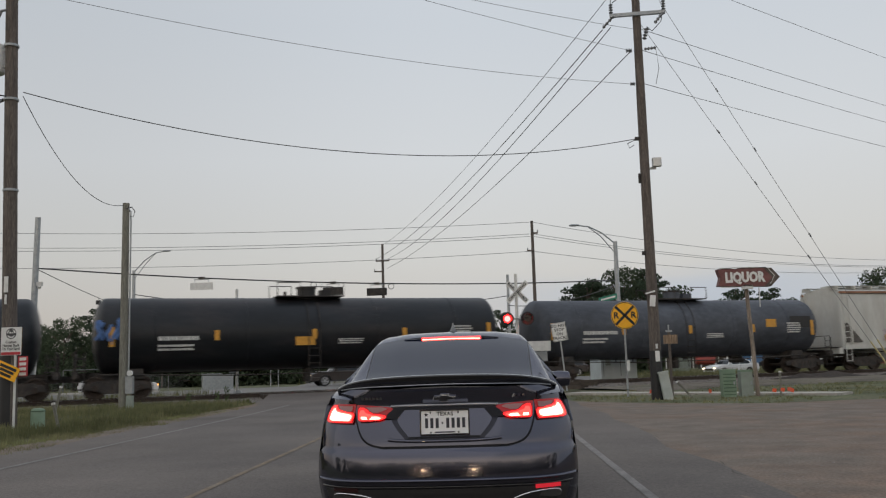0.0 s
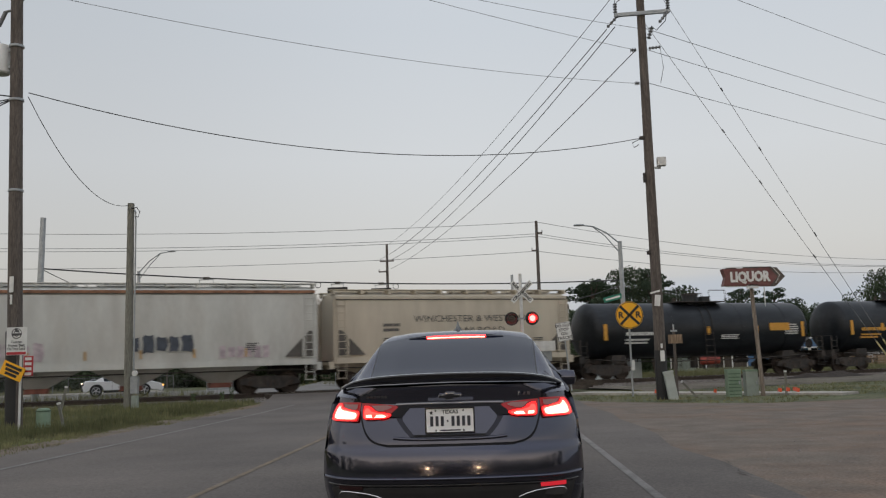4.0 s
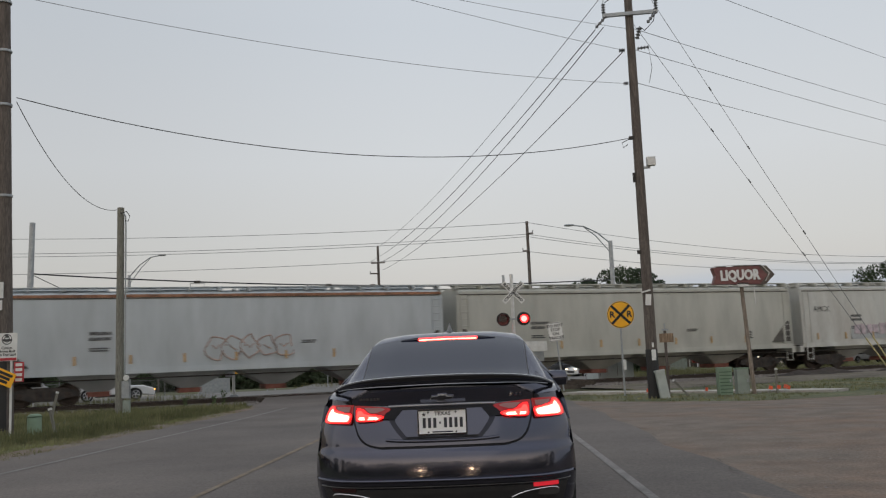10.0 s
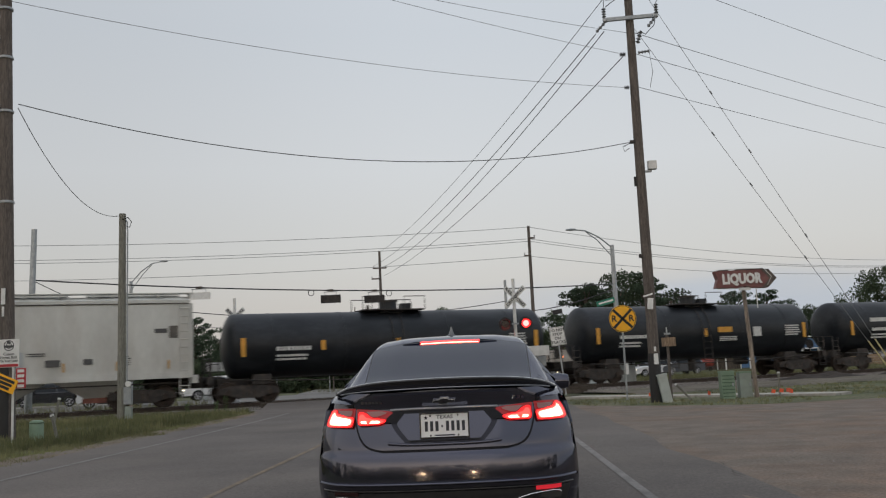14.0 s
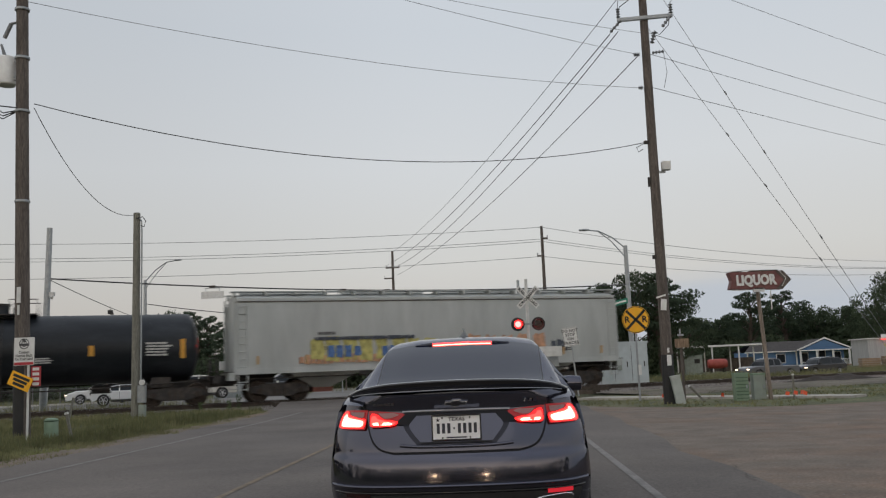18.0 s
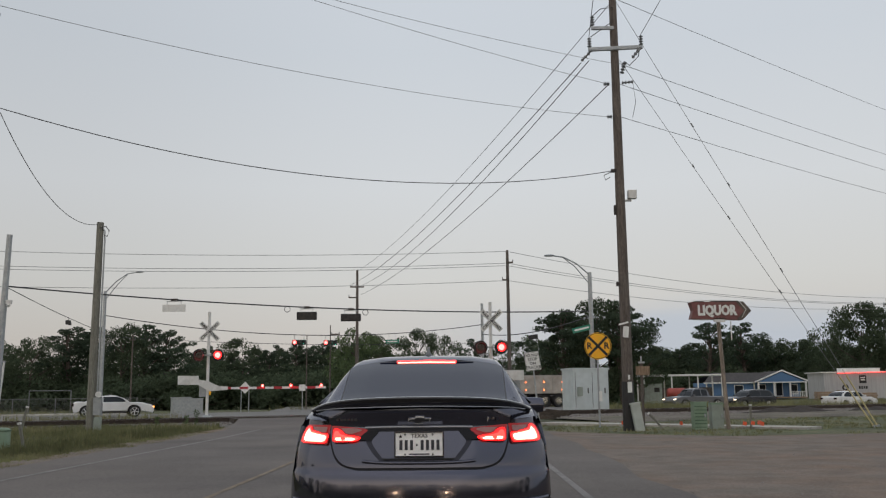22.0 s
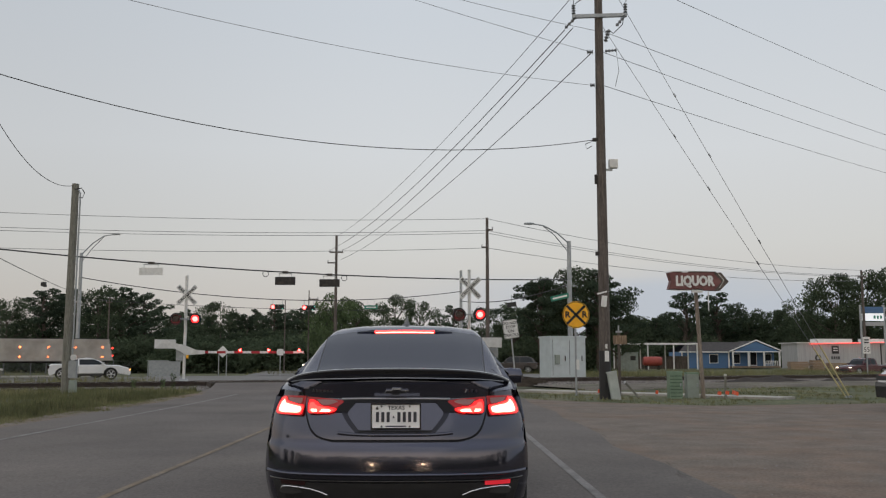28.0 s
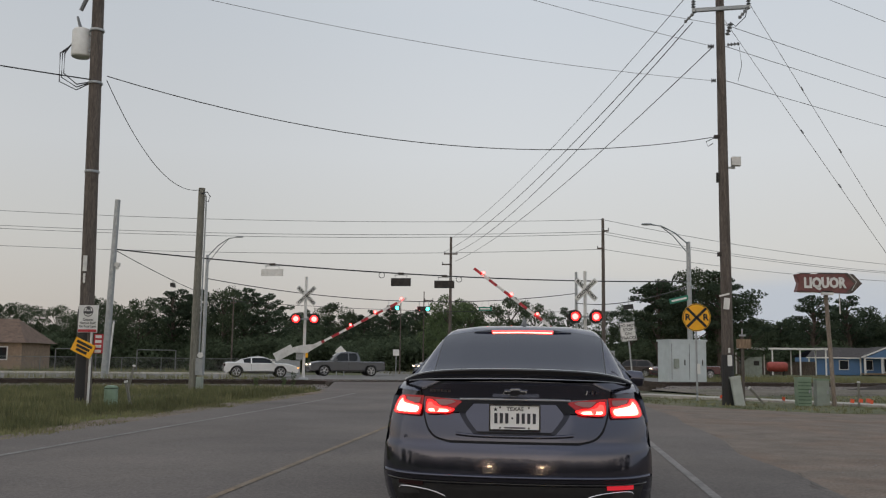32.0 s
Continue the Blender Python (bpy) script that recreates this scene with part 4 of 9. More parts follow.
def sedan_ahead():
    t = thing("sedan", pose(-0.255, 5.72, 0.012), "dark blue-grey pearl sedan with lit brake lamps on the road", "car")
    HALF = [(0.18, 0.79), (0.30, 0.832), (0.42, 0.853), (0.52, 0.857), (0.66, 0.852), (0.78, 0.841), (0.86, 0.826), (0.92, 0.808), (0.97, 0.784), (1.01, 0.762), (1.05, 0.72), (1.09, 0.66)]
    REAR = [(0.18, 0.17), (0.30, 0.075), (0.40, 0.030), (0.455, 0.016), (0.47, 0.008), (0.49, 0.001), (0.51, 0.0), (0.53, 0.0008), (0.56, 0.0028), (0.60, 0.0064), (0.62, 0.0088), (0.64, 0.0122), (0.655, 0.0168), (0.665, 0.025), (0.685, 0.043), (0.70, 0.048), (0.72, 0.051), (0.76, 0.059), (0.80, 0.070), (0.88, 0.100), (0.945, 0.123), (0.965, 0.123), (1.0, 0.113), (1.04, 0.100), (1.10, 0.080)]

    def half(z):
        return lerp_table(HALF, z)

    def rear_y(x, z):
        k = min(1.0, abs(x) / half(z))
        return lerp_table(REAR, z) + 0.12 * k * k + 0.22 * k ** 7

    def patch(bm, x0, x1, z0, z1, off, nx=14, nz=8, depth=0.03):
        """A thin shell on the tail between functions or numbers of x and z."""
        rows_, back = [], []
        for j in range(nz + 1):
            z = z0 + (z1 - z0) * j / nz
            a = x0(z) if callable(x0) else x0
            b = x1(z) if callable(x1) else x1
            rows_.append([(a + (b - a) * i / nx, rear_y(a + (b - a) * i / nx, z) - off, z) for i in range(nx + 1)])
            back.append([(p[0], p[1] + depth, p[2]) for p in rows_[-1]])
        f = quad_grid(bm, rows_)
        g = quad_grid(bm, back)
        rim_of = lambda v: v[0] + [r[-1] for r in v[1:]] + list(reversed(v[-1][:-1])) + [r[0] for r in reversed(v[1:-1])]
        u, w = rim_of(f), rim_of(g)
        for i in range(len(u)):
            j = (i + 1) % len(u)
            try:
                bm.faces.new((u[i], u[j], w[j], w[i]))
            except ValueError:
                pass

    # stations from the tail forwards: y, floor, shoulder height, top of deck or hood, half width
    ST = [(0.45, 0.22, 0.985, 1.06, 0.855), (0.8, 0.22, 0.985, 1.065, 0.865), (1.3, 0.22, 0.97, 1.06, 0.872), (2.0, 0.22, 0.95, 1.0, 0.872), (2.8, 0.22, 0.93, 0.97, 0.872), (3.5, 0.22, 0.90, 0.98, 0.88), (4.1, 0.22, 0.84, 0.92, 0.865), (4.55, 0.26, 0.74, 0.82, 0.85), (4.85, 0.30, 0.60, 0.66, 0.72), (4.93, 0.36, 0.50, 0.54, 0.5)]

    def ring_of(y, zb, zs, zt, w):
        side = [(w * 0.90, zb), (w * 0.985, zb + 0.13), (w, zb + 0.28), (w, zb + 0.42), (w * 0.99, (zb + 0.42 + zs) / 2), (w * 0.955, zs - 0.03), (w * 0.90, zs + 0.02), (w * 0.75, zt - 0.02), (w * 0.4, zt), (0, zt + 0.01)]
        pts = [(-a, b) for a, b in side] + [(a, b) for a, b in reversed(side[:-1])]
        return [(a, y, b) for a, b in pts]

    def body(bm):
        first = []
        for a, y, b in ring_of(*ST[0]):
            x = max(-half(b), min(half(b), a))
            first.append((x, rear_y(x, b), b))
        quad_grid(bm, [first] + [ring_of(*s) for s in ST])
    one("body", t, M["paint_dark"], body, smooth=True)
    one("tail_panel", t, M["paint_dark"], lambda bm: patch(bm, lambda z: -half(z), half, 0.50, 1.06, 0.0, 44, 56, 0.02), smooth=True)
    LID = [(0.700, 0.385), (0.707, 0.43), (0.720, 0.475), (0.745, 0.512), (0.784, 0.540), (0.86, 0.566), (0.96, 0.588), (1.05, 0.60)]
    lid = lambda z: lerp_table(LID, z)
    one("trunk_gap", t, M["recess"], lambda bm: patch(bm, lambda z: -lid(z + 0.012) - 0.009, lambda z: lid(z + 0.012) + 0.009, 0.688, 1.02, 0.004, 36, 24, 0.01), "dark gap round the trunk lid", smooth=True)
    one("trunk_lid", t, M["paint_dark"], lambda bm: patch(bm, lambda z: -lid(z), lid, 0.702, 1.045, 0.012, 36, 36, 0.02), smooth=True)

    def bead(bm, w, z, r, off, n=44, sag=0.0, rz=None):
        """A half-round edge across the tail."""
        rows_ = []
        for i in range(n + 1):
            x = -w + 2 * w * i / n
            zz = z + sag * (x / w) ** 4
            y = rear_y(x, zz) - off
            rows_.append([(x, y - r * math.cos(a), zz + (rz or r) * math.sin(a)) for a in [math.pi * (k / 8 - 0.5) for k in range(9)]])
        quad_grid(bm, rows_)
    one("trunk_lip", t, M["paint_dark"], lambda bm: bead(bm, 0.36, 0.731, 0.012, 0.012, sag=0.012, rz=0.011), smooth=True)
    # recess round the plate
    CH = [(0.745, 0.25), (0.80, 0.30), (0.86, 0.338), (0.90, 0.345), (0.942, 0.345)]
    PP = [(0.760, 0.228), (0.775, 0.240), (0.80, 0.262), (0.852, 0.298), (0.875, 0.298), (0.90, 0.275), (0.93, 0.25)]
    # the bevel is body colour; its darker reflection is put into the paint
    one("plate_recess", t, M["bevel"], lambda bm: patch(bm, lambda z: -lerp_table(CH, z), lambda z: lerp_table(CH, z), 0.745, 0.90, 0.016, 18, 14, 0.02), "body-coloured bevel round the plate panel, darkened for shade", smooth=True)
    one("plate_panel", t, M["paint_dark"], lambda bm: patch(bm, lambda z: -lerp_table(PP, z), lambda z: lerp_table(PP, z), 0.760, 0.928, 0.021, 18, 16, 0.02), smooth=True)
    # dark line painted as the shadow on the panel's inner bottom edge
    one("panel_edge", t, M["recess"], lambda bm: patch(bm, -0.225, 0.225, 0.750, 0.761, 0.022, 18, 2, 0.02), smooth=True)
    # black strip painted in for the shadow below the lid crease
    one("top_recess", t, M["recess"], lambda bm: patch(bm, -0.335, 0.335, 0.926, 0.946, 0.022, 20, 3, 0.02), "black strip for the shade under the lid crease", smooth=True)
    # alloy bead stands for the sky's highlight on the body-coloured crease
    one("trim_bar", t, M["alloy"], lambda bm: bead(bm, 0.345, 0.952, 0.012, 0.014, sag=-0.004, rz=0.010), "bright bead for the sky-lit crease over the plate", smooth=True)
    # lip spoiler with a tall dark rear face and swept tips
    def sp_line(x):
        k = abs(x) / 0.748
        return 0.105 + 0.20 * k ** 2.2 + 0.13 * k ** 8, 1.146 - 0.030 * k ** 2 - 0.050 * k ** 6, 0.060 * (1 - 0.70 * k ** 4)
    def spoiler(bm):
        rows_ = []
        for i in range(41):
            x = -0.748 + 1.496 * i / 40
            y, z, h = sp_line(x)
            rows_.append([(x, y + 0.30, z - 0.075), (x, y + 0.12, z - 0.014), (x, y + 0.02, z), (x, y + 0.004, z - 0.004), (x, y, z - 0.012), (x, y + 0.016, z - h + 0.006), (x, y + 0.024, z - h), (x, y + 0.07, z - h - 0.002), (x, y + 0.24, z - h - 0.03)])
        vs = quad_grid(bm, rows_, True)
        bm.faces.new(vs[0]), bm.faces.new(vs[-1])
    one("spoiler", t, M["paint_black"], spoiler, "gloss black lip spoiler", smooth=True)
    # alloy bead stands for the highlight where the painted lid meets the spoiler
    def sp_edge(bm):
        pts = []
        for i in range(37):
            x = -0.70 + 1.40 * i / 36
            y, z, h = sp_line(x)
            pts.append((x, y + 0.014, z - h - 0.004))
        pipe(bm, pts, 0.0042, 6)
    one("spoiler_edge", t, M["alloy"], sp_edge, "thin bright bead for the highlight below the spoiler", smooth=True)
    # quarter panel shoulders that run under the spoiler tips
    for s in (-1, 1):
        one("shoulder", t, M["paint_dark"], lambda bm, s=s: quad_grid(bm, [[(s * (0.60 + 0.165 * f), 0.17 + 0.20 * f ** 2 + g * (0.22 + 0.1 * f), 0.995 + 0.012 * f + g * (0.055 - 0.01 * f) + 0.012 * math.sin(math.pi * g)) for f in [i / 8 for i in range(9)]] for g in [j / 6 for j in range(7)]]), smooth=True)
    # bumper, lower trim and diffuser
    one("bumper", t, M["paint_dark"], lambda bm: patch(bm, lambda z: -half(z) * 0.997, lambda z: half(z) * 0.997, 0.508, 0.662, 0.006, 48, 24, 0.03), smooth=True)
    one("bumper_lip", t, M["paint_dark"], lambda bm: bead(bm, half(0.5) * 0.975, 0.495, 0.034, 0.004, rz=0.013), smooth=True)
    one("lower_bumper", t, M["paint_dark"], lambda bm: patch(bm, lambda z: -half(z), half, 0.30, 0.486, 0.0, 40, 12, 0.03), smooth=True)
    one("lower_lip", t, M["paint_black"], lambda bm: bead(bm, half(0.45) * 0.95, 0.452, 0.007, 0.006), smooth=True)
    one("diffuser", t, M["trim"], lambda bm: patch(bm, lambda z: -0.79 + 0.3 * (0.44 - z), lambda z: 0.79 - 0.3 * (0.44 - z), 0.20, 0.440, 0.012, 24, 8, 0.05), "black plastic diffuser")
    for s in (-1, 1):
        TIP = [(0.42, 0.366), (0.47, 0.387), (0.53, 0.402), (0.60, 0.410), (0.67, 0.413), (0.708, 0.409), (0.722, 0.396), (0.718, 0.378), (0.69, 0.370), (0.64, 0.368)]
        ex = one("exhaust_trim", t, M["chrome"], lambda bm, s=s: pipe(bm, [(s * x, rear_y(x, z) - 0.022, z) for x, z in TIP], 0.0048, 8), "thin chrome exhaust surround", smooth=True)
        one("exhaust_mouth", ex, M["black"], lambda bm, s=s: slab(bm, [(s * x, z) for x, z in TIP[1:]], 0.10, 0.16))
        # the right reflector emits by itself, standing for returned headlamp light
        one("reflector", t, M["lamp_off"] if s < 0 else M["reflector_lit"], lambda bm, s=s: patch(bm, min(s * 0.56, s * 0.725), max(s * 0.56, s * 0.725), 0.424, 0.449, 0.02, 10, 2, 0.02), "red bumper reflector")
        # tail lamp: outer housing on the wing, inner one on the lid
        def span(f, g, s=s):
            return (lambda z: min(s * f(z), s * g(z))), (lambda z: max(s * f(z), s * g(z)))
        def lens(name, parent, material, f, g, z0, z1, off, nx=12, nz=8, label=""):
            a, b = span(f, g)
            return one(name, parent, material, lambda bm: patch(bm, a, b, z0, z1, off, nx, nz, 0.012), label, smooth=True)
        def tab(*rows_):
            return lambda z: lerp_table(rows_, z)
        lamp = lens("tail_lamp", t, M["lamp_body"], tab((0.846, 0.600), (0.856, 0.593), (0.967, 0.578)), tab((0.846, 0.785), (0.856, 0.803), (0.90, 0.797), (0.955, 0.768), (0.967, 0.745)), 0.846, 0.967, 0.016, 14, 12, "red tail lamp, lit")
        lens("lit_lens", lamp, M["lamp_tail"], tab((0.852, 0.612), (0.860, 0.602), (0.912, 0.597), (0.922, 0.66), (0.934, 0.708), (0.958, 0.722)), tab((0.852, 0.775), (0.860, 0.793), (0.90, 0.787), (0.945, 0.765), (0.958, 0.745)), 0.852, 0.958, 0.021, 14, 14)
        lens("lit_glow", lamp, M["lamp_mid"], tab((0.857, 0.622), (0.864, 0.608), (0.908, 0.604), (0.918, 0.66), (0.930, 0.716), (0.951, 0.728)), tab((0.857, 0.765), (0.864, 0.784), (0.90, 0.778), (0.94, 0.758), (0.951, 0.742)), 0.857, 0.951, 0.024, 14, 14)
        lens("lit_core", lamp, M["lamp_core"], tab((0.863, 0.632), (0.870, 0.616), (0.900, 0.613), (0.908, 0.655), (0.918, 0.718), (0.940, 0.735)), tab((0.863, 0.752), (0.870, 0.772), (0.90, 0.767), (0.925, 0.755), (0.940, 0.742)), 0.863, 0.940, 0.027, 14, 12, "white-hot lamp centre")
        lens("clear_lens", lamp, M["lens_clear"], tab((0.922, 0.612), (0.930, 0.604), (0.955, 0.601)), tab((0.922, 0.645), (0.932, 0.690), (0.955, 0.704)), 0.922, 0.955, 0.024, 8, 5, "smoky clear upper lens")
        lens("lens_seam", lamp, M["lamp_seam"], tab((0.914, 0.606), (0.922, 0.606)), tab((0.914, 0.640), (0.922, 0.655)), 0.914, 0.921, 0.029, 6, 2)
        inner = lens("inner_tail_lamp", t, M["lamp_body"], tab((0.857, 0.49), (0.865, 0.425), (0.88, 0.392), (0.91, 0.358), (0.940, 0.332), (0.950, 0.40), (0.962, 0.545)), tab((0.857, 0.545), (0.868, 0.562), (0.962, 0.570)), 0.857, 0.962, 0.026, 18, 16, "red inner tail lamp, lit")
        lens("lit_lens", inner, M["lamp_tail"], tab((0.863, 0.43), (0.872, 0.392), (0.890, 0.374), (0.902, 0.42), (0.912, 0.478), (0.93, 0.497), (0.945, 0.53)), tab((0.863, 0.545), (0.872, 0.557), (0.93, 0.557), (0.945, 0.552)), 0.863, 0.945, 0.031, 14, 12)
        lens("lit_glow", inner, M["lamp_mid"], tab((0.868, 0.425), (0.876, 0.398), (0.888, 0.392), (0.897, 0.44), (0.908, 0.500), (0.930, 0.522)), tab((0.868, 0.540), (0.876, 0.551), (0.92, 0.550), (0.930, 0.542)), 0.868, 0.930, 0.034, 12, 9)
        one("lit_bulb", inner, M["lamp_mid"], lambda bm, s=s: lathe(bm, [(0.001, -0.004), (0.013, -0.002), (0.015, 0.004)], 14, pose(s * 0.487, rear_y(0.487, 0.885) - 0.037, 0.885, 90)), "bright round bulb", smooth=True)
        lens("lit_core", inner, M["lamp_core"], tab((0.872, 0.420), (0.88, 0.408), (0.889, 0.430)), tab((0.872, 0.532), (0.88, 0.541), (0.889, 0.538)), 0.872, 0.889, 0.0355, 10, 4)
        lens("clear_lens", inner, M["lens_clear"], tab((0.914, 0.425), (0.926, 0.385), (0.936, 0.366), (0.947, 0.40)), tab((0.914, 0.465), (0.926, 0.482), (0.947, 0.505)), 0.914, 0.947, 0.031, 10, 6)
        lens("lens_seam", inner, M["lamp_seam"], tab((0.904, 0.43), (0.911, 0.412)), tab((0.904, 0.462), (0.911, 0.468)), 0.904, 0.910, 0.036, 6, 2)
        lens("recess_wedge", t, M["recess"], tab((0.872, 0.300), (0.905, 0.275), (0.942, 0.245)), tab((0.872, 0.385), (0.905, 0.362), (0.942, 0.345)), 0.872, 0.942, 0.024, 8, 6, "black wedge at the lamp tip")
    # plate
    yp = rear_y(0, 0.84) - 0.042
    plate = boxp("licence_plate", t, M["plate_white"], (0.004, yp, 0.848), (0.300, 0.012, 0.148), "white licence plate in a bright frame")
    def fr(bm):
        for c, s in (((0.004, yp - 0.008, 0.924), (0.312, 0.012, 0.010)), ((0.004, yp - 0.008, 0.772), (0.312, 0.012, 0.010)), ((-0.149, yp - 0.008, 0.848), (0.009, 0.012, 0.144)), ((0.157, yp - 0.008, 0.848), (0.009, 0.012, 0.144))):
            box(bm, c, s)
    one("plate_frame", plate, M["chrome"], fr)
    lettering("state_word", plate, "TEXAS", 0.033, M["black"], pose(0.006, yp - 0.008, 0.899), 0.001, 0.105, 0.015)
    one("star", plate, M["recess"], lambda bm: slab(bm, [(-0.113 + (0.014 if k % 2 == 0 else 0.006) * math.sin(k * math.pi / 5), 0.896 + (0.014 if k % 2 == 0 else 0.006) * math.cos(k * math.pi / 5)) for k in range(10)], yp - 0.009, yp - 0.006))
    for i in range(8):
        x = -0.111 + i * 0.0335
        boxp("number_bar", plate, M["plate_ink"], (x, yp - 0.008, 0.843), (0.010, 0.003, 0.012) if i == 3 else (0.019, 0.003, 0.062))
    boxp("county_strip", plate, M["bevel"], (0.004, yp - 0.0075, 0.786), (0.13, 0.002, 0.008), "faint grey print")
    for x, z in ((-0.085, 0.908), (0.09, 0.908), (-0.085, 0.785), (0.09, 0.785)):
        tubep("plate_screw", plate, M["dark_iron"], (x, yp - 0.007, z), (x, yp - 0.012, z), 0.006, seg=8)
    # badge on the lid and small letters beside it
    EM = [(-0.072, 0.985), (-0.026, 0.985), (-0.030, 0.972), (0.024, 0.972), (0.028, 0.985), (0.068, 0.985), (0.080, 1.007), (0.034, 1.007), (0.037, 1.020), (-0.022, 1.020), (-0.026, 1.007), (-0.064, 1.007)]
    ye = rear_y(0, 0.99) - 0.03
    eb = one("emblem", t, M["chrome"], lambda bm: slab(bm, EM, ye, ye + 0.012), "black cross-shaped badge with a bright edge")
    one("emblem_face", eb, M["recess"], lambda bm: slab(bm, [(0.003 + (x - 0.003) * 0.94, 0.996 + (z - 0.996) * 0.66 - 0.002) for x, z in EM], ye - 0.004, ye + 0.002))
    for x, w in ((0.452, 0.018), (0.478, 0.020), (0.506, 0.020)):
        one("badge", t, M["bevel"], lambda bm, x=x, w=w: slab(bm, [(x - w / 2, 0.990), (x + w / 2, 0.990), (x + w / 2 + 0.006, 1.010), (x - w / 2 + 0.006, 1.010)], rear_y(x, 1.0) - 0.022, rear_y(x, 1.0) - 0.010))
    one("badge_stroke", t, M["chrome"], lambda bm: slab(bm, [(0.437, 0.988), (0.443, 0.988), (0.452, 1.012), (0.446, 1.012)], rear_y(0.44, 1.0) - 0.024, rear_y(0.44, 1.0) - 0.012))
    for i in range(6):
        x = -0.53 + i * 0.024
        boxp("badge", t, M["black"], (x, rear_y(x, 0.98) - 0.018, 1.0), (0.017, 0.008, 0.016), "black name badge")

    # greenhouse: y, half width and height of the roof edge, height of the middle
    GH = [(0.55, 0.785, 1.02, 1.035), (0.80, 0.780, 1.058, 1.095), (0.98, 0.762, 1.098, 1.150), (1.18, 0.732, 1.172, 1.225), (1.48, 0.690, 1.292, 1.340), (1.70, 0.655, 1.372, 1.416), (1.88, 0.622, 1.424, 1.467), (2.10, 0.603, 1.443, 1.485), (2.6, 0.598, 1.446, 1.489), (3.05, 0.58, 1.400, 1.440), (3.5, 0.64, 1.19, 1.22), (3.85, 0.72, 1.0, 1.01)]
    def gh_ring(y, we, ze, zt):
        zb = 1.0 if y < 3 else 0.97
        r = [(-0.825, zb - 0.05), (-0.805, zb), (-(0.805 + 2 * we) / 3 - 0.012, (zb + 2 * ze) / 3), (-we - 0.004, ze - 0.055), (-we + 0.012, ze - 0.022), (-we * 0.95, ze - 0.002), (-we * 0.89, ze + 0.30 * (zt - ze)), (-we * 0.6, ze + 0.82 * (zt - ze)), (-we * 0.3, zt - 0.003)]
        return [(a, y, b) for a, b in r + [(0, zt)] + [(-a, b) for a, b in reversed(r)]]
    def gh(bm):
        n = 40
        rows_ = []
        for j in range(n + 1):
            y = 0.55 + 3.30 * j / n
            rows_.append(gh_ring(y, *[lerp_table([(g[0], g[k]) for g in GH], y) for k in (1, 2, 3)]))
        quad_grid(bm, rows_)
    one("cabin", t, M["paint_dark"], gh, smooth=True)
    def cab_z(x, y):
        """Height of the cabin's skin."""
        ring = gh_ring(y, *[lerp_table([(g[0], g[k]) for g in GH], y) for k in (1, 2, 3)])
        prof = [(abs(p[0]), p[2]) for p in ring[9::-1]]
        x = abs(x)
        for (a, p), (b, q) in zip(prof, prof[1:]):
            if x <= b:
                return p + (q - p) * (x - a) / (b - a)
        return prof[-1][1]

    def sheet(bm, y0, w0, y1, w1, off, bow=0.16, n=26, m=16):
        rows_ = []
        for j in range(m + 1):
            f = j / m
            w = w0 + (w1 - w0) * f
            r = []
            for i in range(n + 1):
                k = 2 * i / n - 1
                y = y0 + (y1 - y0) * f - bow * f * abs(k) ** 2.5
                r.append((w * k, y, cab_z(w * k, y) + off))
            rows_.append(r)
        quad_grid(bm, rows_)
    one("rear_window", t, M["glass"], lambda bm: sheet(bm, 0.72, 0.600, 1.735, 0.616, 0.010, 0.05), "dark tinted rear window", smooth=True)
    one("window_surround", t, M["trim"], lambda bm: sheet(bm, 0.70, 0.609, 1.752, 0.625, 0.005, 0.05), "black window surround", smooth=True)
    for s in (-1, 1):
        one("lamp_cheek", t, M["trim"], lambda bm, s=s: quad_grid(bm, [[(s * x, 1.70 - 0.02 * g, cab_z(x, 1.70) + 0.012 + g * 0.010 * (1 - (x - 0.245) / 0.14)) for x in [0.245 + 0.14 * i / 6 for i in range(7)]] for g in (0, 1)]), "black cheek beside the high brake light")
        def sw(bm, s=s):
            lo = [(1.15, 1.09), (1.7, 1.03), (2.5, 1.0), (3.3, 0.99)]
            hi = [(1.30, 1.16), (1.75, 1.33), (2.5, 1.39), (2.95, 1.35)]
            quad_grid(bm, [[(s * 0.806, y, z) for y, z in lo], [(s * (0.815 - 0.21 * min(1, (z - 1.0) / 0.4)), y, z) for y, z in hi]])
        one("side_window", t, M["glass"], sw)
        def mir(bm, s=s):
            lathe(bm, [(0.02, -0.12), (0.085, -0.10), (0.10, 0.0), (0.085, 0.10), (0.02, 0.12)], 14, pose(s * 0.965, 3.05, 1.04, 0, 90, 0) @ Matrix.Diagonal((0.78, 0.6, 1, 1)))
        mi = one("door_mirror", t, M["paint_dark"], mir, smooth=True)
        tubep("mirror_foot", mi, M["trim"], (s * 0.8, 3.1, 1.0), (s * 0.95, 3.08, 1.02), 0.03)
        for y in (1.08, 3.92):
            wh = one("wheel", t, M["rubber"], lambda bm, s=s, y=y: lathe(bm, [(0.20, -0.11), (0.30, -0.115), (0.335, -0.08), (0.34, 0), (0.335, 0.08), (0.30, 0.115), (0.20, 0.11)], 28, pose(s * 0.775, y, 0.335, 0, 90, 0)), "black tyre", smooth=True)
            one("rim", wh, M["alloy"], lambda bm, s=s, y=y: lathe(bm, [(0.03, -0.1), (0.2, -0.09), (0.215, 0.0), (0.2, 0.09), (0.03, 0.1)], 20, pose(s * 0.775, y, 0.335, 0, 90, 0)), smooth=True)
    def strip_light(bm, w, d, z, lift):
        rows_ = []
        for i in range(29):
            x = -w + 2 * w * i / 28
            c = cab_z(x, 1.69) + lift
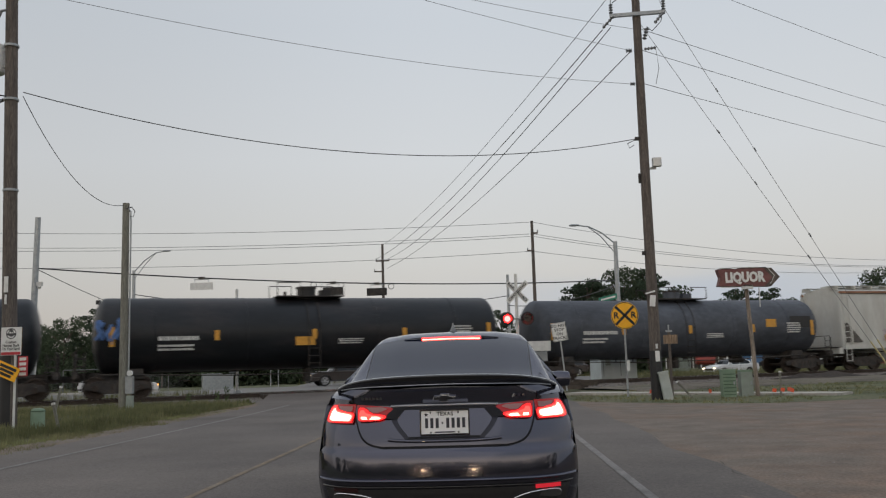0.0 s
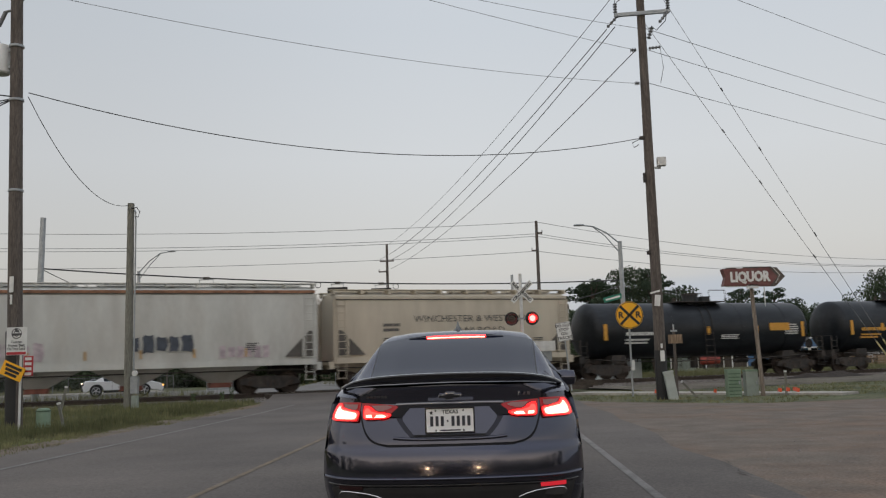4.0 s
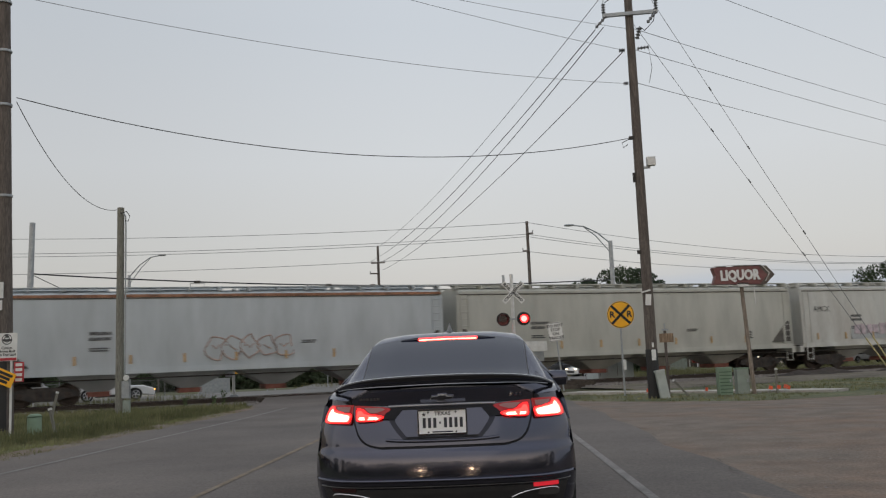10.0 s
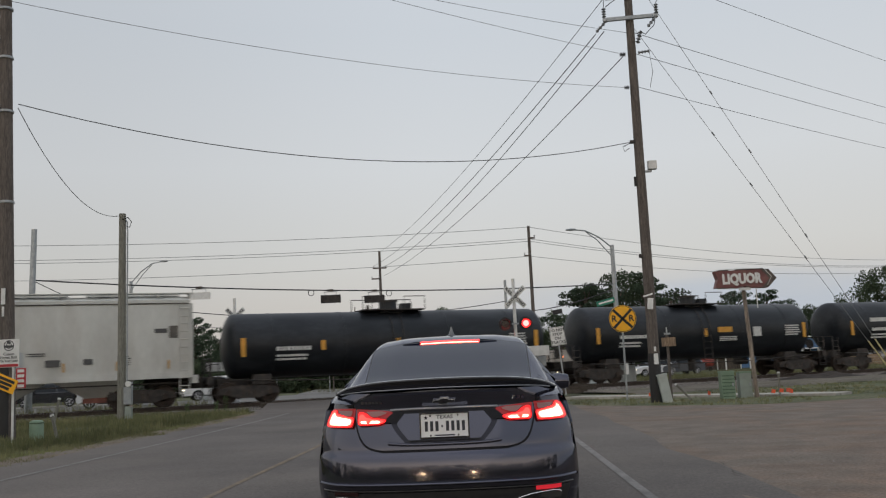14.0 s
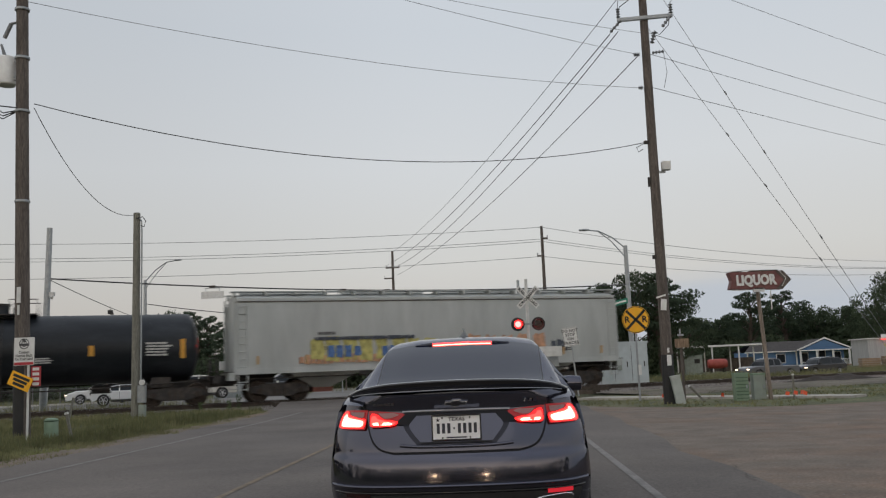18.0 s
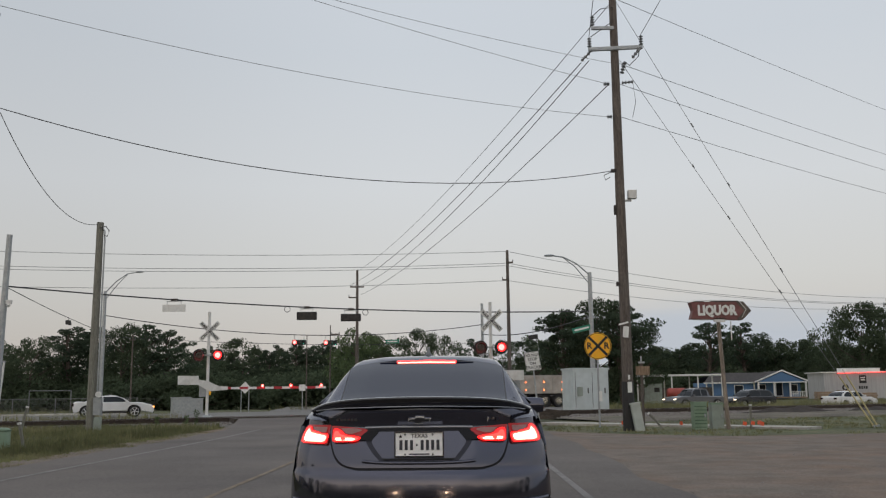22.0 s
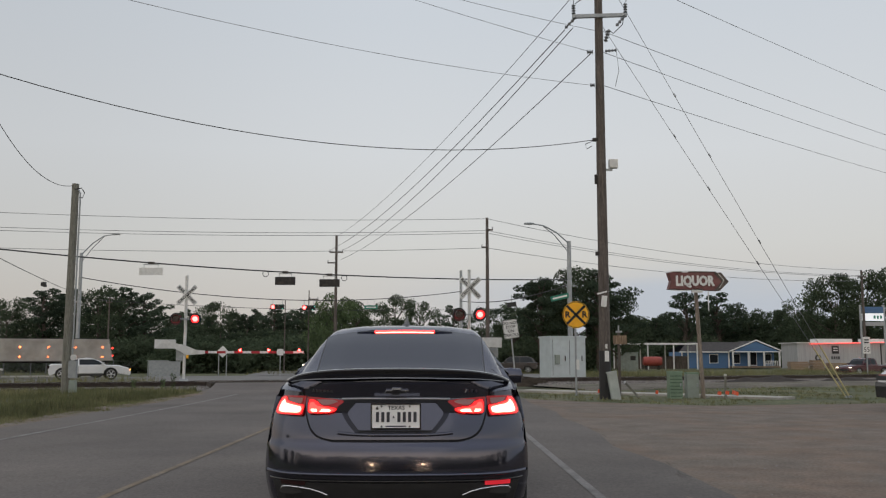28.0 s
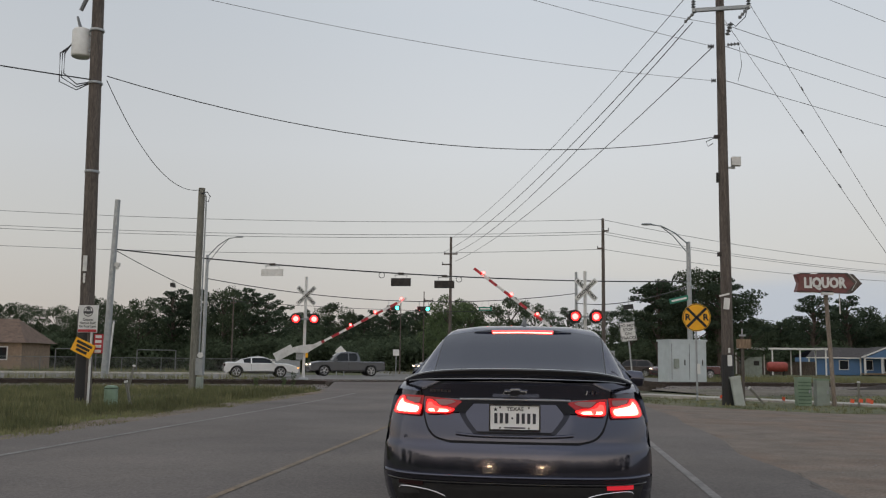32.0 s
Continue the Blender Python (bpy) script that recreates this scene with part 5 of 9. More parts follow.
            rows_.append([(x, 1.69 + a * d / 2, c + 0.12 * d * a + b * z / 2) for a, b in ((-1, -1), (1, -1), (1, 1), (-1, 1))])
        vs = quad_grid(bm, rows_, True)
        bm.faces.new(vs[0]), bm.faces.new(vs[-1])
    one("brake_light", t, M["lamp_tail"], lambda bm: strip_light(bm, 0.243, 0.05, 0.020, 0.008), "long lit red high brake light")
    one("brake_light_core", t, M["lamp_core"], lambda bm: strip_light(bm, 0.235, 0.058, 0.010, 0.009), "bright lamp strip")
    def fin(bm):
        rows_ = []
        for f, w, y0, y1 in ((-0.03, 0.05, 2.10, 2.34), (0.0, 0.046, 2.11, 2.33), (0.018, 0.024, 2.12, 2.28), (0.05, 0.012, 2.14, 2.24), (0.082, 0.006, 2.155, 2.20)):
            z = 1.485 + f
            rows_.append([(-w, y0 + 0.3 * (y1 - y0), z), (0, y0, z), (w, y0 + 0.3 * (y1 - y0), z), (0, y1, z)])
        vs = quad_grid(bm, rows_, True)
        bm.faces.new(vs[-1])
    one("shark_fin", t, M["paint_black"], fin, "shark-fin aerial")
    return t


M["lamp_tail"] = glow("lit_brake_lamp", (1.0, 0.006, 0.006), 2.2)
M["lamp_core"] = glow("lit_brake_core", (1.0, 0.090, 0.062), 22.0)
M["lamp_body"] = glow("red_lamp_housing", (1.0, 0.008, 0.010), 0.18, (0.07, 0.005, 0.007))
M["lamp_mid"] = glow("lit_brake_glow", (1.0, 0.018, 0.014), 7.0)
M["lamp_seam"] = glow("dark_lamp_seam", (1.0, 0.01, 0.01), 0.25, (0.06, 0.01, 0.01))
M["lens_clear"] = glow("smoky_lens", (1.0, 0.30, 0.26), 0.05, (0.20, 0.115, 0.11))
# own emission in place of headlamp light thrown back by the reflector
M["reflector_lit"] = glow("reflector_with_added_glow", (1.0, 0.03, 0.05), 0.45, (0.35, 0.02, 0.03))
M["recess"] = mat("matt_black_recess", (0.008, 0.008, 0.011), 0.45, vary=0.1, spec=0.2)
# darkened body tone for the shaded plate bevel, also used for badges and print
M["bevel"] = mat("bevel_shade_and_print", (0.022, 0.023, 0.036), 0.25, vary=0.08, spec=0.3)
M["plate_white"] = mat("white_plate_sheet", (0.84, 0.84, 0.83), 0.4, vary=0.05, scale=8)
M["plate_ink"] = mat("plate_ink", (0.04, 0.04, 0.05), 0.6, vary=0.1)
sedan_ahead()


def own_car():
    """The nose of the car that films, low before the lens."""
    t = thing("filming_car", pose(-0.35, -0.1, 0.040), "dark car nose with wet-looking hood and lit headlamps", "car")
    PR = [(0.95, 0.94), (1.2, 0.93), (1.5, 0.915), (1.8, 0.89), (2.05, 0.85), (2.22, 0.79), (2.32, 0.70), (2.37, 0.55), (2.37, 0.35)]
    def hood(bm):
        rows_ = []
        for y, z in PR:
            rows_.append([(0.86 * k, y - 0.22 * abs(k) ** 2.6, z - 0.05 * abs(k) ** 2 - 0.10 * abs(k) ** 6) for k in [i / 12 - 1 for i in range(25)]])
        quad_grid(bm, rows_)
    one("hood", t, M["paint_hood"], hood, "dark glossy hood", smooth=True)
    one("cowl", t, M["trim"], lambda bm: box(bm, (0, 0.86, 0.90), (1.6, 0.25, 0.06)))
    for s in (-1, 1):
        one("fender", t, M["paint_hood"], lambda bm, s=s: quad_grid(bm, [[(s * 0.86, 0.7, 0.85), (s * 0.86, 1.5, 0.80), (s * 0.86, 2.1, 0.68)], [(s * 0.90, 0.7, 0.3), (s * 0.90, 1.5, 0.3), (s * 0.88, 2.1, 0.3)]]))
        hl = one("headlamp", t, M["lens_clear"], lambda bm, s=s: box(bm, (s * 0.64, 2.27, 0.66), (0.36, 0.1, 0.14), rz=s * -18))
        one("lit_bulb", hl, M["lamp_head"], lambda bm, s=s: tube(bm, (s * 0.62, 2.33, 0.665), (s * 0.62, 2.345, 0.665), 0.045, seg=16))
        one("fog_lamp", t, M["lamp_head"], lambda bm, s=s: tube(bm, (s * 0.60, 2.375, 0.38), (s * 0.60, 2.385, 0.38), 0.025, seg=12))
        one("wheel", t, M["rubber"], lambda bm, s=s: lathe(bm, [(0.10, -0.11), (0.30, -0.11), (0.33, 0), (0.30, 0.11), (0.10, 0.11)], 24, pose(s * 0.78, 1.45, 0.33, 0, 90, 0)), smooth=True)
    one("bumper", t, M["paint_hood"], lambda bm: box(bm, (0, 2.25, 0.42), (1.5, 0.2, 0.36)))
    one("grille", t, M["black"], lambda bm: box(bm, (0, 2.365, 0.56), (0.7, 0.03, 0.14)))
    return t


M["paint_hood"] = glass("dark_hood_paint", (0.020, 0.017, 0.017), 0.07, 0.17)
own_car()

# ---- poles, wires, signs and crossing gear ----
def pole_mesh(bm, base, top, r0, r1, seg=14, n=8):
    b, t = Vector(base), Vector(top)
    rows_ = []
    for i in range(n + 1):
        f = i / n
        p = b.lerp(t, f)
        r = r0 + (r1 - r0) * f
        rows_.append([p + Vector((r * math.cos(a) * (1 + 0.02 * math.sin(3 * a + i)), r * math.sin(a), 0)) for a in [2 * math.pi * k / seg for k in range(seg)]])
    vs = quad_grid(bm, rows_, True)
    bm.faces.new(list(reversed(vs[0])))
    bm.faces.new(vs[-1])


def insulator(parent, p, d=(0, 0, 1), length=0.28, r=0.06):
    p, d = Vector(p), Vector(d).normalized()
    q = d.to_track_quat("Z", "Y").to_matrix().to_4x4()
    prof = []
    for i in range(4):
        h = length * i / 4
        prof += [(r * 0.45, h), (r, h + length * 0.08), (r * 0.45, h + length * 0.17)]
    one("insulator", parent, M["porcelain"], lambda bm: lathe(bm, prof, 10, Matrix.Translation(p) @ q), smooth=True)


def wire(name, pts, r, material, label, sag=0.0, n=24, category="wire"):
    """A hanging line between two places, or a pipe through several."""
    if len(pts) == 2:
        a, b = Vector(pts[0]), Vector(pts[1])
        pts = [a.lerp(b, i / n) - Vector((0, 0, 4 * sag * (i / n) * (1 - i / n))) for i in range(n + 1)]
    bm = bmesh.new()
    pipe(bm, pts, r, 5)
    return tagged(part(name, bm, material, smooth=True), label, category, "overhead lines")


# left roadside utility pole
BIG = Vector((-10.62, 20.0, -0.1))
t = thing("utility_pole", pose(*BIG), "tall dark wooden utility pole with a transformer and paper signs", "utility pole", "utility poles")
one("pole", t, M["wood"], lambda bm: pole_mesh(bm, (0, 0, 0), (-0.32, 0, 13.6), 0.17, 0.12), smooth=True)
one("lower_wrap", t, M["black"], lambda bm: lathe(bm, [(0.178, 0.0), (0.180, 1.2), (0.176, 2.35)], 14, pose(-0.02, 0, 0, 0, -1.35)), "black tarred foot of the pole", True)
one("transformer", t, M["sign_white"], lambda bm: lathe(bm, [(0.05, -0.36), (0.2, -0.35), (0.225, -0.32), (0.225, 0.28), (0.19, 0.34), (0.05, 0.36)], 20, pose(-0.62, 0.05, 8.75)), "pale grey transformer can", True)
one("transformer_bracket", t, M["galv"], lambda bm: [box(bm, (-0.36, 0.03, 8.75 + k), (0.3, 0.08, 0.07)) for k in (-0.2, 0.2)])
one("bushing", t, M["porcelain"], lambda bm: [tube(bm, (-0.66, 0.05, 9.1), (-0.76, 0.05, 9.42), 0.045, 0.03, 8)])
one("fuse_cutout", t, M["porcelain"], lambda bm: [tube(bm, (-0.5, 0, 9.9), (-0.66, 0, 9.55), 0.05, seg=8), tube(bm, (-0.2, 0, 9.95), (-0.5, 0, 9.9), 0.03, seg=6)])
for k in range(3):
    one("drip_loop", t, M["cable"], lambda bm, k=k: pipe(bm, [(-0.72, 0.05, 8.95 - 0.06 * k), (-1.0 - 0.06 * k, 0, 8.5), (-1.0 - 0.05 * k, 0, 8.0 - 0.1 * k), (-0.65, 0, 7.72 - 0.07 * k), (-0.22, 0, 7.78)], 0.014, 6))
for z in (5.55, 7.7, 9.0, 10.2):
    one("pole_band", t, M["galv"], lambda bm, z=z: lathe(bm, [(0.163, z), (0.17, z + 0.01), (0.17, z + 0.05), (0.163, z + 0.06)], 14, pose(-0.0235 * z, 0, 0)))
one("pole_top_arm", t, M["wood"], lambda bm: box(bm, (-0.3, 0, 13.1), (2.4, 0.1, 0.12), rz=60))
for k in (-1, 0, 1):
    insulator(t, (-0.3 + 0.55 * k, 0.95 * k, 13.2))
one("number_tag", t, M["sign_white"], lambda bm: [box(bm, (-0.075, -0.17, 3.4), (0.09, 0.02, 0.36)), box(bm, (-0.075, -0.17, 3.06), (0.045, 0.02, 0.22))], "torn pale tags")
sg = boxp("notice_sign", t, M["sign_white"], (0.1, -0.2, 2.12), (0.46, 0.02, 0.62), "white notice with green and red print")
one("emblem", sg, M["mark_dark"], lambda bm: [ring(bm, [(0.05 + 0.05 * (k % 2), 0.0), (0.06 + 0.05 * (k % 2), -0.003), (0.07 + 0.05 * (k % 2), 0.0)], 16, pose(0.1, -0.213, 2.29, 90)) for k in range(2)] + [box(bm, (0.1, -0.213, 2.27), (0.2, 0.006, 0.05)), box(bm, (0.1, -0.213, 2.36), (0.08, 0.006, 0.06), ry=45)], "dark round emblem")
for k, (txt, wd) in enumerate((("Custom", 0.24), ("Homes Built", 0.38), ("On Your Land", 0.40))):
    lettering("word", sg, txt, 0.085, M["black"], pose(0.1, -0.213, 2.10 - 0.075 * k), 0.002, wd, 0.012)
one("print_strip", sg, M["sign_red"], lambda bm: box(bm, (0.1, -0.213, 1.85), (0.44, 0.006, 0.06)))
boxp("sign_stake", t, M["steel_white"], (0.2, -0.19, 0.95), (0.045, 0.03, 1.9), "white painted stake")
rs = boxp("small_sign", t, M["sign_red"], (0.36, -0.16, 1.56), (0.22, 0.015, 0.44), "small red and white sign")
one("print_bar", rs, M["sign_white"], lambda bm: [box(bm, (0.36, -0.172, 1.72 - 0.11 * k), (0.15, 0.006, 0.065)) for k in range(4)])
ys = boxp("tilted_sign", t, M["sign_yellow"], (0.04, -0.235, 1.46), (0.52, 0.015, 0.32), "tilted yellow sign with black print", ry=24)
one("print_bar", ys, M["black"], lambda bm: [box(bm, (0, 0, 0), (0.40 - 0.06 * k, 0.006, 0.062), m=pose(0.04, -0.246, 1.46, 0, 24, 0) @ pose(0, 0, 0.085 - 0.085 * k)) for k in range(3)])


def pedestal(name, p, w, h, d, label, round_=True, ribs=0):
    t = thing(name, pose(*p), label, "utility pedestal", "utility boxes")
    if round_:
        one("housing", t, M["ped_green"], lambda bm: lathe(bm, [(w * 0.5, 0), (w * 0.52, 0.02), (w * 0.5, h * 0.9), (w * 0.42, h * 0.97), (w * 0.2, h)], 16), smooth=True)
        one("collar", t, M["ped_dark"], lambda bm: lathe(bm, [(w * 0.53, h * 0.86), (w * 0.55, h * 0.87), (w * 0.55, h * 0.9), (w * 0.53, h * 0.91)], 16))
    else:
        boxp("housing", t, M["ped_green"], (0, 0, h / 2), (w, d, h))
        boxp("lid", t, M["ped_green"], (0, 0, h + 0.02), (w * 1.06, d * 1.06, 0.05))
        for i in range(ribs):
            boxp("rib", t, M["ped_dark"], (0, -d / 2 - 0.005, 0.1 + (h - 0.2) * i / max(1, ribs - 1)), (w * 0.9, 0.02, 0.028))
        boxp("latch", t, M["galv"], (w * 0.35, -d / 2 - 0.015, h * 0.55), (0.04, 0.03, 0.1))
    return t


M["ped_green"] = mat("faded_green_cabinet_paint", (0.17, 0.25, 0.17), 0.6, vary=0.15, scale=4, dirt=(0.25, 0.29, 0.22), dscale=3, damt=0.6)
M["ped_dark"] = mat("green_shadow_gap", (0.08, 0.13, 0.08), 0.7, vary=0.15)
M["ped_grey"] = mat("pale_grey_green_cabinet", (0.27, 0.31, 0.27), 0.6, vary=0.12, scale=4, dirt=(0.2, 0.2, 0.17), dscale=3, damt=0.5)
M["ped_pale"] = mat("pale_weathered_cabinet", (0.40, 0.43, 0.40), 0.6, vary=0.12, scale=4, dirt=(0.28, 0.28, 0.24), dscale=3, damt=0.5)
pedestal("utility_pedestal", (-10.02, 20.1, -0.03), 0.3, 0.55, 0.3, "squat round green utility pedestal in the grass")
pedestal("utility_cabinet", (7.42, 28.5, -0.05), 0.40, 0.82, 0.35, "ribbed green utility cabinet in the grass", False, 7)
p2 = pedestal("utility_cabinet", (8.02, 28.75, -0.05), 0.36, 0.78, 0.35, "plain grey-green utility cabinet by a post", False, 0)
p2.children[0].data = p2.children[0].data.copy()
p2.children[0].data.materials[0] = M["ped_grey"]

# grey pole with a conduit riser by the track
t = thing("utility_pole", pose(-11.7, 29.05, -0.08), "shorter grey wooden pole with a steel conduit", "utility pole", "utility poles")
one("pole", t, M["wood_light"], lambda bm: pole_mesh(bm, (0, 0, 0), (0.02, 0, 6.9), 0.135, 0.11), smooth=True)
one("conduit", t, M["galv"], lambda bm: pipe(bm, [(0.20, -0.05, 1.2), (0.21, -0.05, 6.3), (0.2, -0.05, 6.6), (0.12, -0.05, 6.72)], 0.028, 8), smooth=True)
one("cable_loop", t, M["cable"], lambda bm: pipe(bm, [(0.05, -0.1, 6.7), (0.25, -0.1, 6.75), (0.36, -0.1, 6.6), (0.3, -0.1, 6.42), (0.2, -0.1, 6.45)], 0.016, 6))
boxp("meter_box", t, M["galv"], (0.25, -0.08, 0.95), (0.24, 0.16, 0.55), "grey steel meter box")
tubep("meter", t, M["steel_white"], (0.3, -0.16, 1.32), (0.3, -0.24, 1.32), 0.09, seg=14)
boxp("lower_box", t, M["ped_grey"], (0.26, -0.06, 0.33), (0.2, 0.16, 0.55))

# tall pole with crossarms beside the lot
RP = Vector((5.19, 28.1, -0.1))
t = thing("utility_pole", pose(*RP), "tall brown wooden utility pole with crossarms and insulators", "utility pole", "utility poles")
one("pole", t, M["wood"], lambda bm: pole_mesh(bm, (0, 0, 0), (0.03, 0, 14.5), 0.18, 0.12, n=10), smooth=True)
one("lower_wrap", t, M["black"], lambda bm: lathe(bm, [(0.186, 0.0), (0.188, 0.9), (0.184, 1.55)], 14), "black wrap at the pole foot")
one("crossarm", t, M["galv"], lambda bm: box(bm, (0.03, -0.16, 12.2), (1.75, 0.1, 0.11), ry=-2), "steel crossarm")
one("upper_arm", t, M["galv"], lambda bm: box(bm, (-0.36, -0.14, 12.9), (0.72, 0.09, 0.1)), "short steel bracket arm")
for x, z in ((-0.80, 12.25), (0.86, 12.3), (-0.68, 12.98)):
    insulator(t, (x, -0.16, z), length=0.34, r=0.075)
insulator(t, (-0.72, -0.2, 12.15), (-0.6, 0.8, -0.45), 0.6, 0.06)
insulator(t, (0.84, -0.2, 12.2), (-0.7, -0.4, -0.9), 0.6, 0.06)
insulator(t, (0.2, -0.15, 11.35), (0.3, 0, 1), 0.42, 0.08)
insulator(t, (0.2, -0.1, 11.05), (1, 0, 0.1), 0.4, 0.06)
insulator(t, (-0.2, -0.1, 11.02), (-1, 0, 0), 0.2, 0.08)
insulator(t, (-0.16, -0.1, 9.93), (-1, 0, 0), 0.16, 0.07)
one("jumper", t, M["cable"], lambda bm: pipe(bm, [(-0.68, -0.16, 13.3), (-0.4, -0.16, 13.55), (0, -0.16, 13.6), (-0.05, -0.16, 13.1), (-0.75, -0.16, 12.6)], 0.014, 6))
one("jumper_low", t, M["cable"], lambda bm: pipe(bm, [(0.86, -0.16, 12.4), (0.75, -0.2, 11.9), (0.45, -0.2, 11.6), (0.3, -0.18, 11.75)], 0.014, 6))
one("jumper_side", t, M["cable"], lambda bm: pipe(bm, [(0.55, -0.1, 11.1), (0.62, -0.1, 10.4), (0.5, -0.1, 9.9)], 0.009, 6))
boxp("small_box", t, M["steel_white"], (0.37, -0.1, 7.38), (0.26, 0.22, 0.26), "pale grey box on a bracket")
boxp("box_bracket", t, M["galv"], (0.2, -0.05, 7.2), (0.3, 0.06, 0.06))
for c_, s_ in (((-0.17, -0.05, 8.17), (0.16, 0.1, 0.1)), ((-0.17, -0.05, 4.55), (0.12, 0.1, 0.12)), ((-0.18, -0.05, 6.9), (0.06, 0.08, 0.3))):
    boxp("clamp", t, M["dark_iron"], c_, s_)
one("cable_tail", t, M["cable"], lambda bm: pipe(bm, [(-0.2, -0.1, 8.15), (-0.5, -0.15, 8.0), (-0.45, -0.15, 7.85), (-0.3, -0.12, 7.95)], 0.014, 6))
one("notice", t, M["sign_white"], lambda bm: [box(bm, (0.03, -0.19, 1.38), (0.13, 0.02, 0.32))], "white paper notice")
for c_, s_, a_ in (((-0.02, -0.185, 3.06), (0.17, 0.02, 0.34), 6), ((-0.08, -0.19, 3.32), (0.3, 0.02, 0.05), -14), ((0.02, -0.19, 1.68), (0.06, 0.02, 0.14), 0)):
    boxp("torn_notice", t, M["sign_white"], c_, s_, "torn pale notice", ry=a_)
t = thing("leaning_cabinet", pose(5.45, 27.75, -0.05, 0, -9, 0), "pale grey utility box leaning by a pole", "utility pedestal", "utility boxes")
boxp("housing", t, M["ped_pale"], (0, 0, 0.42), (0.27, 0.2, 0.84))
boxp("lid", t, M["ped_pale"], (0, 0, 0.855), (0.3, 0.23, 0.05))
boxp("foot", t, M["dark_iron"], (0, 0, 0.02), (0.22, 0.18, 0.06))

# wooden posts in the verge
t = thing("sign_post", pose(5.85, 29.2, -0.06), "thin dark wooden post with a small faded board", "sign post")
boxp("post", t, M["wood"], (0, 0, 1.05), (0.075, 0.075, 2.1))
boxp("board", t, M["sign_board"] if "sign_board" in M else M["wood_pale"], (0.03, -0.05, 1.86), (0.44, 0.03, 0.28), "faded brown board")
one("bracket", t, M["galv"], lambda bm: [box(bm, (0, -0.04, 2.12), (0.2, 0.05, 0.06)), box(bm, (0, 0, 2.22), (0.04, 0.04, 0.2))])
for (x, y, rx, ry, h) in ((6.35, 28.4, 0, -42, 0.75), (8.98, 28.45, 0, 1, 0.78), (-12.6, 26.2, 0, 12, 1.0), (-9.65, 20.4, 0, -14, 0.7)):
    t = thing("wooden_stake", pose(x, y, -0.08, rx, ry), "weathered wooden stake in the grass", "stake", "stakes in the verge")
    boxp("stake", t, M["wood_light"], (0, 0, h / 2), (0.06, 0.045, h))
    boxp("stake_cap", t, M["steel_white"], (0, 0, h), (0.075, 0.055, 0.05))
rf = random.Random(4)
for i in range(13):
    x = 4.4 + 5.2 * rf.random()
    t = thing("marker_flag", pose(x, 29.6 - 0.55 * (x - 5) + 1.4 * rf.random(), -0.05, 0, 0, 40 * rf.random()), "small orange utility marker flag", "flag", "marker flags")
    tubep("wire_stem", t, M["galv"], (0, 0, 0), (0.02, 0, 0.28), 0.004, seg=5)
    boxp("flag", t, M["flag_orange"] if "flag_orange" in M else M.setdefault("flag_orange", mat("orange_plastic_flag", (0.75, 0.11, 0.04), 0.6, vary=0.15)), (0.07, 0, 0.21), (0.13, 0.006, 0.11), ry=12)

# liquor sign on its post
M["wood_grey"] = mat("weathered_grey_post", (0.25, 0.205, 0.165), 0.9, vary=0.35, scale=3, grain=0.4, gscale=14, bump=0.006, stretch=(6, 6, 0.5), dirt=(0.085, 0.065, 0.05), dscale=1.6, damt=0.8)
t = thing("liquor_sign", pose(8.27, 28.5, -0.1), "faded maroon arrow-shaped liquor sign on a wooden post", "sign")
one("post", t, M["wood_grey"], lambda bm: pole_mesh(bm, (0.04, 0, 0), (-0.1, 0, 3.5), 0.066, 0.060), smooth=True)
def arrow(bm):
    slab(bm, [(-0.98, 3.47), (0.62, 3.42), (0.90, 3.70), (0.66, 3.99), (-0.98, 3.99), (-0.90, 3.73)], -0.17, 0.17)
one("sign_box", t, M["sign_maroon"], arrow, "maroon arrow-shaped box")
one("arrow_edge", t, M["wood"], lambda bm: slab(bm, [(0.44, 3.425), (0.62, 3.42), (0.90, 3.70), (0.66, 3.99), (0.44, 3.985), (0.68, 3.70)], -0.185, -0.165), "dark arrow head")
one("face_strip", t, M["sign_maroon"], lambda bm: [slab(bm, [(-0.96, 3.485), (-0.72, 3.48), (-0.62, 3.73), (-0.74, 3.975), (-0.96, 3.975), (-0.885, 3.73)], -0.182, -0.165)], "maroon swallow tail")
lettering("letters", t, "LIQUOR", 0.42, M["sign_white"], pose(-0.17, -0.18, 3.71), 0.02, 1.22, 0.05)
one("neon_tube", t, M["steel_white"], lambda bm: [pipe(bm, [(-0.95, -0.19, 4.02), (-0.3, -0.19, 4.03), (0.3, -0.19, 4.02)], 0.012, 5), pipe(bm, [(-0.92, -0.19, 3.43), (-0.4, -0.19, 3.42)], 0.012, 5), pipe(bm, [(0.55, -0.19, 3.98), (0.74, -0.19, 3.75), (0.6, -0.19, 3.5)], 0.012, 5)], "broken pale neon tubes")
one("top_cap", t, M["dark_iron"], lambda bm: [box(bm, (0.1, 0, 4.0), (0.85, 0.3, 0.04)), box(bm, (-0.7, 0, 4.0), (0.3, 0.3, 0.03))])
one("bracket", t, M["steel_white"], lambda bm: [box(bm, (-0.09, -0.12, 3.42), (0.34, 0.1, 0.12)), box(bm, (0.28, -0.05, 3.1), (0.025, 0.025, 0.6))])

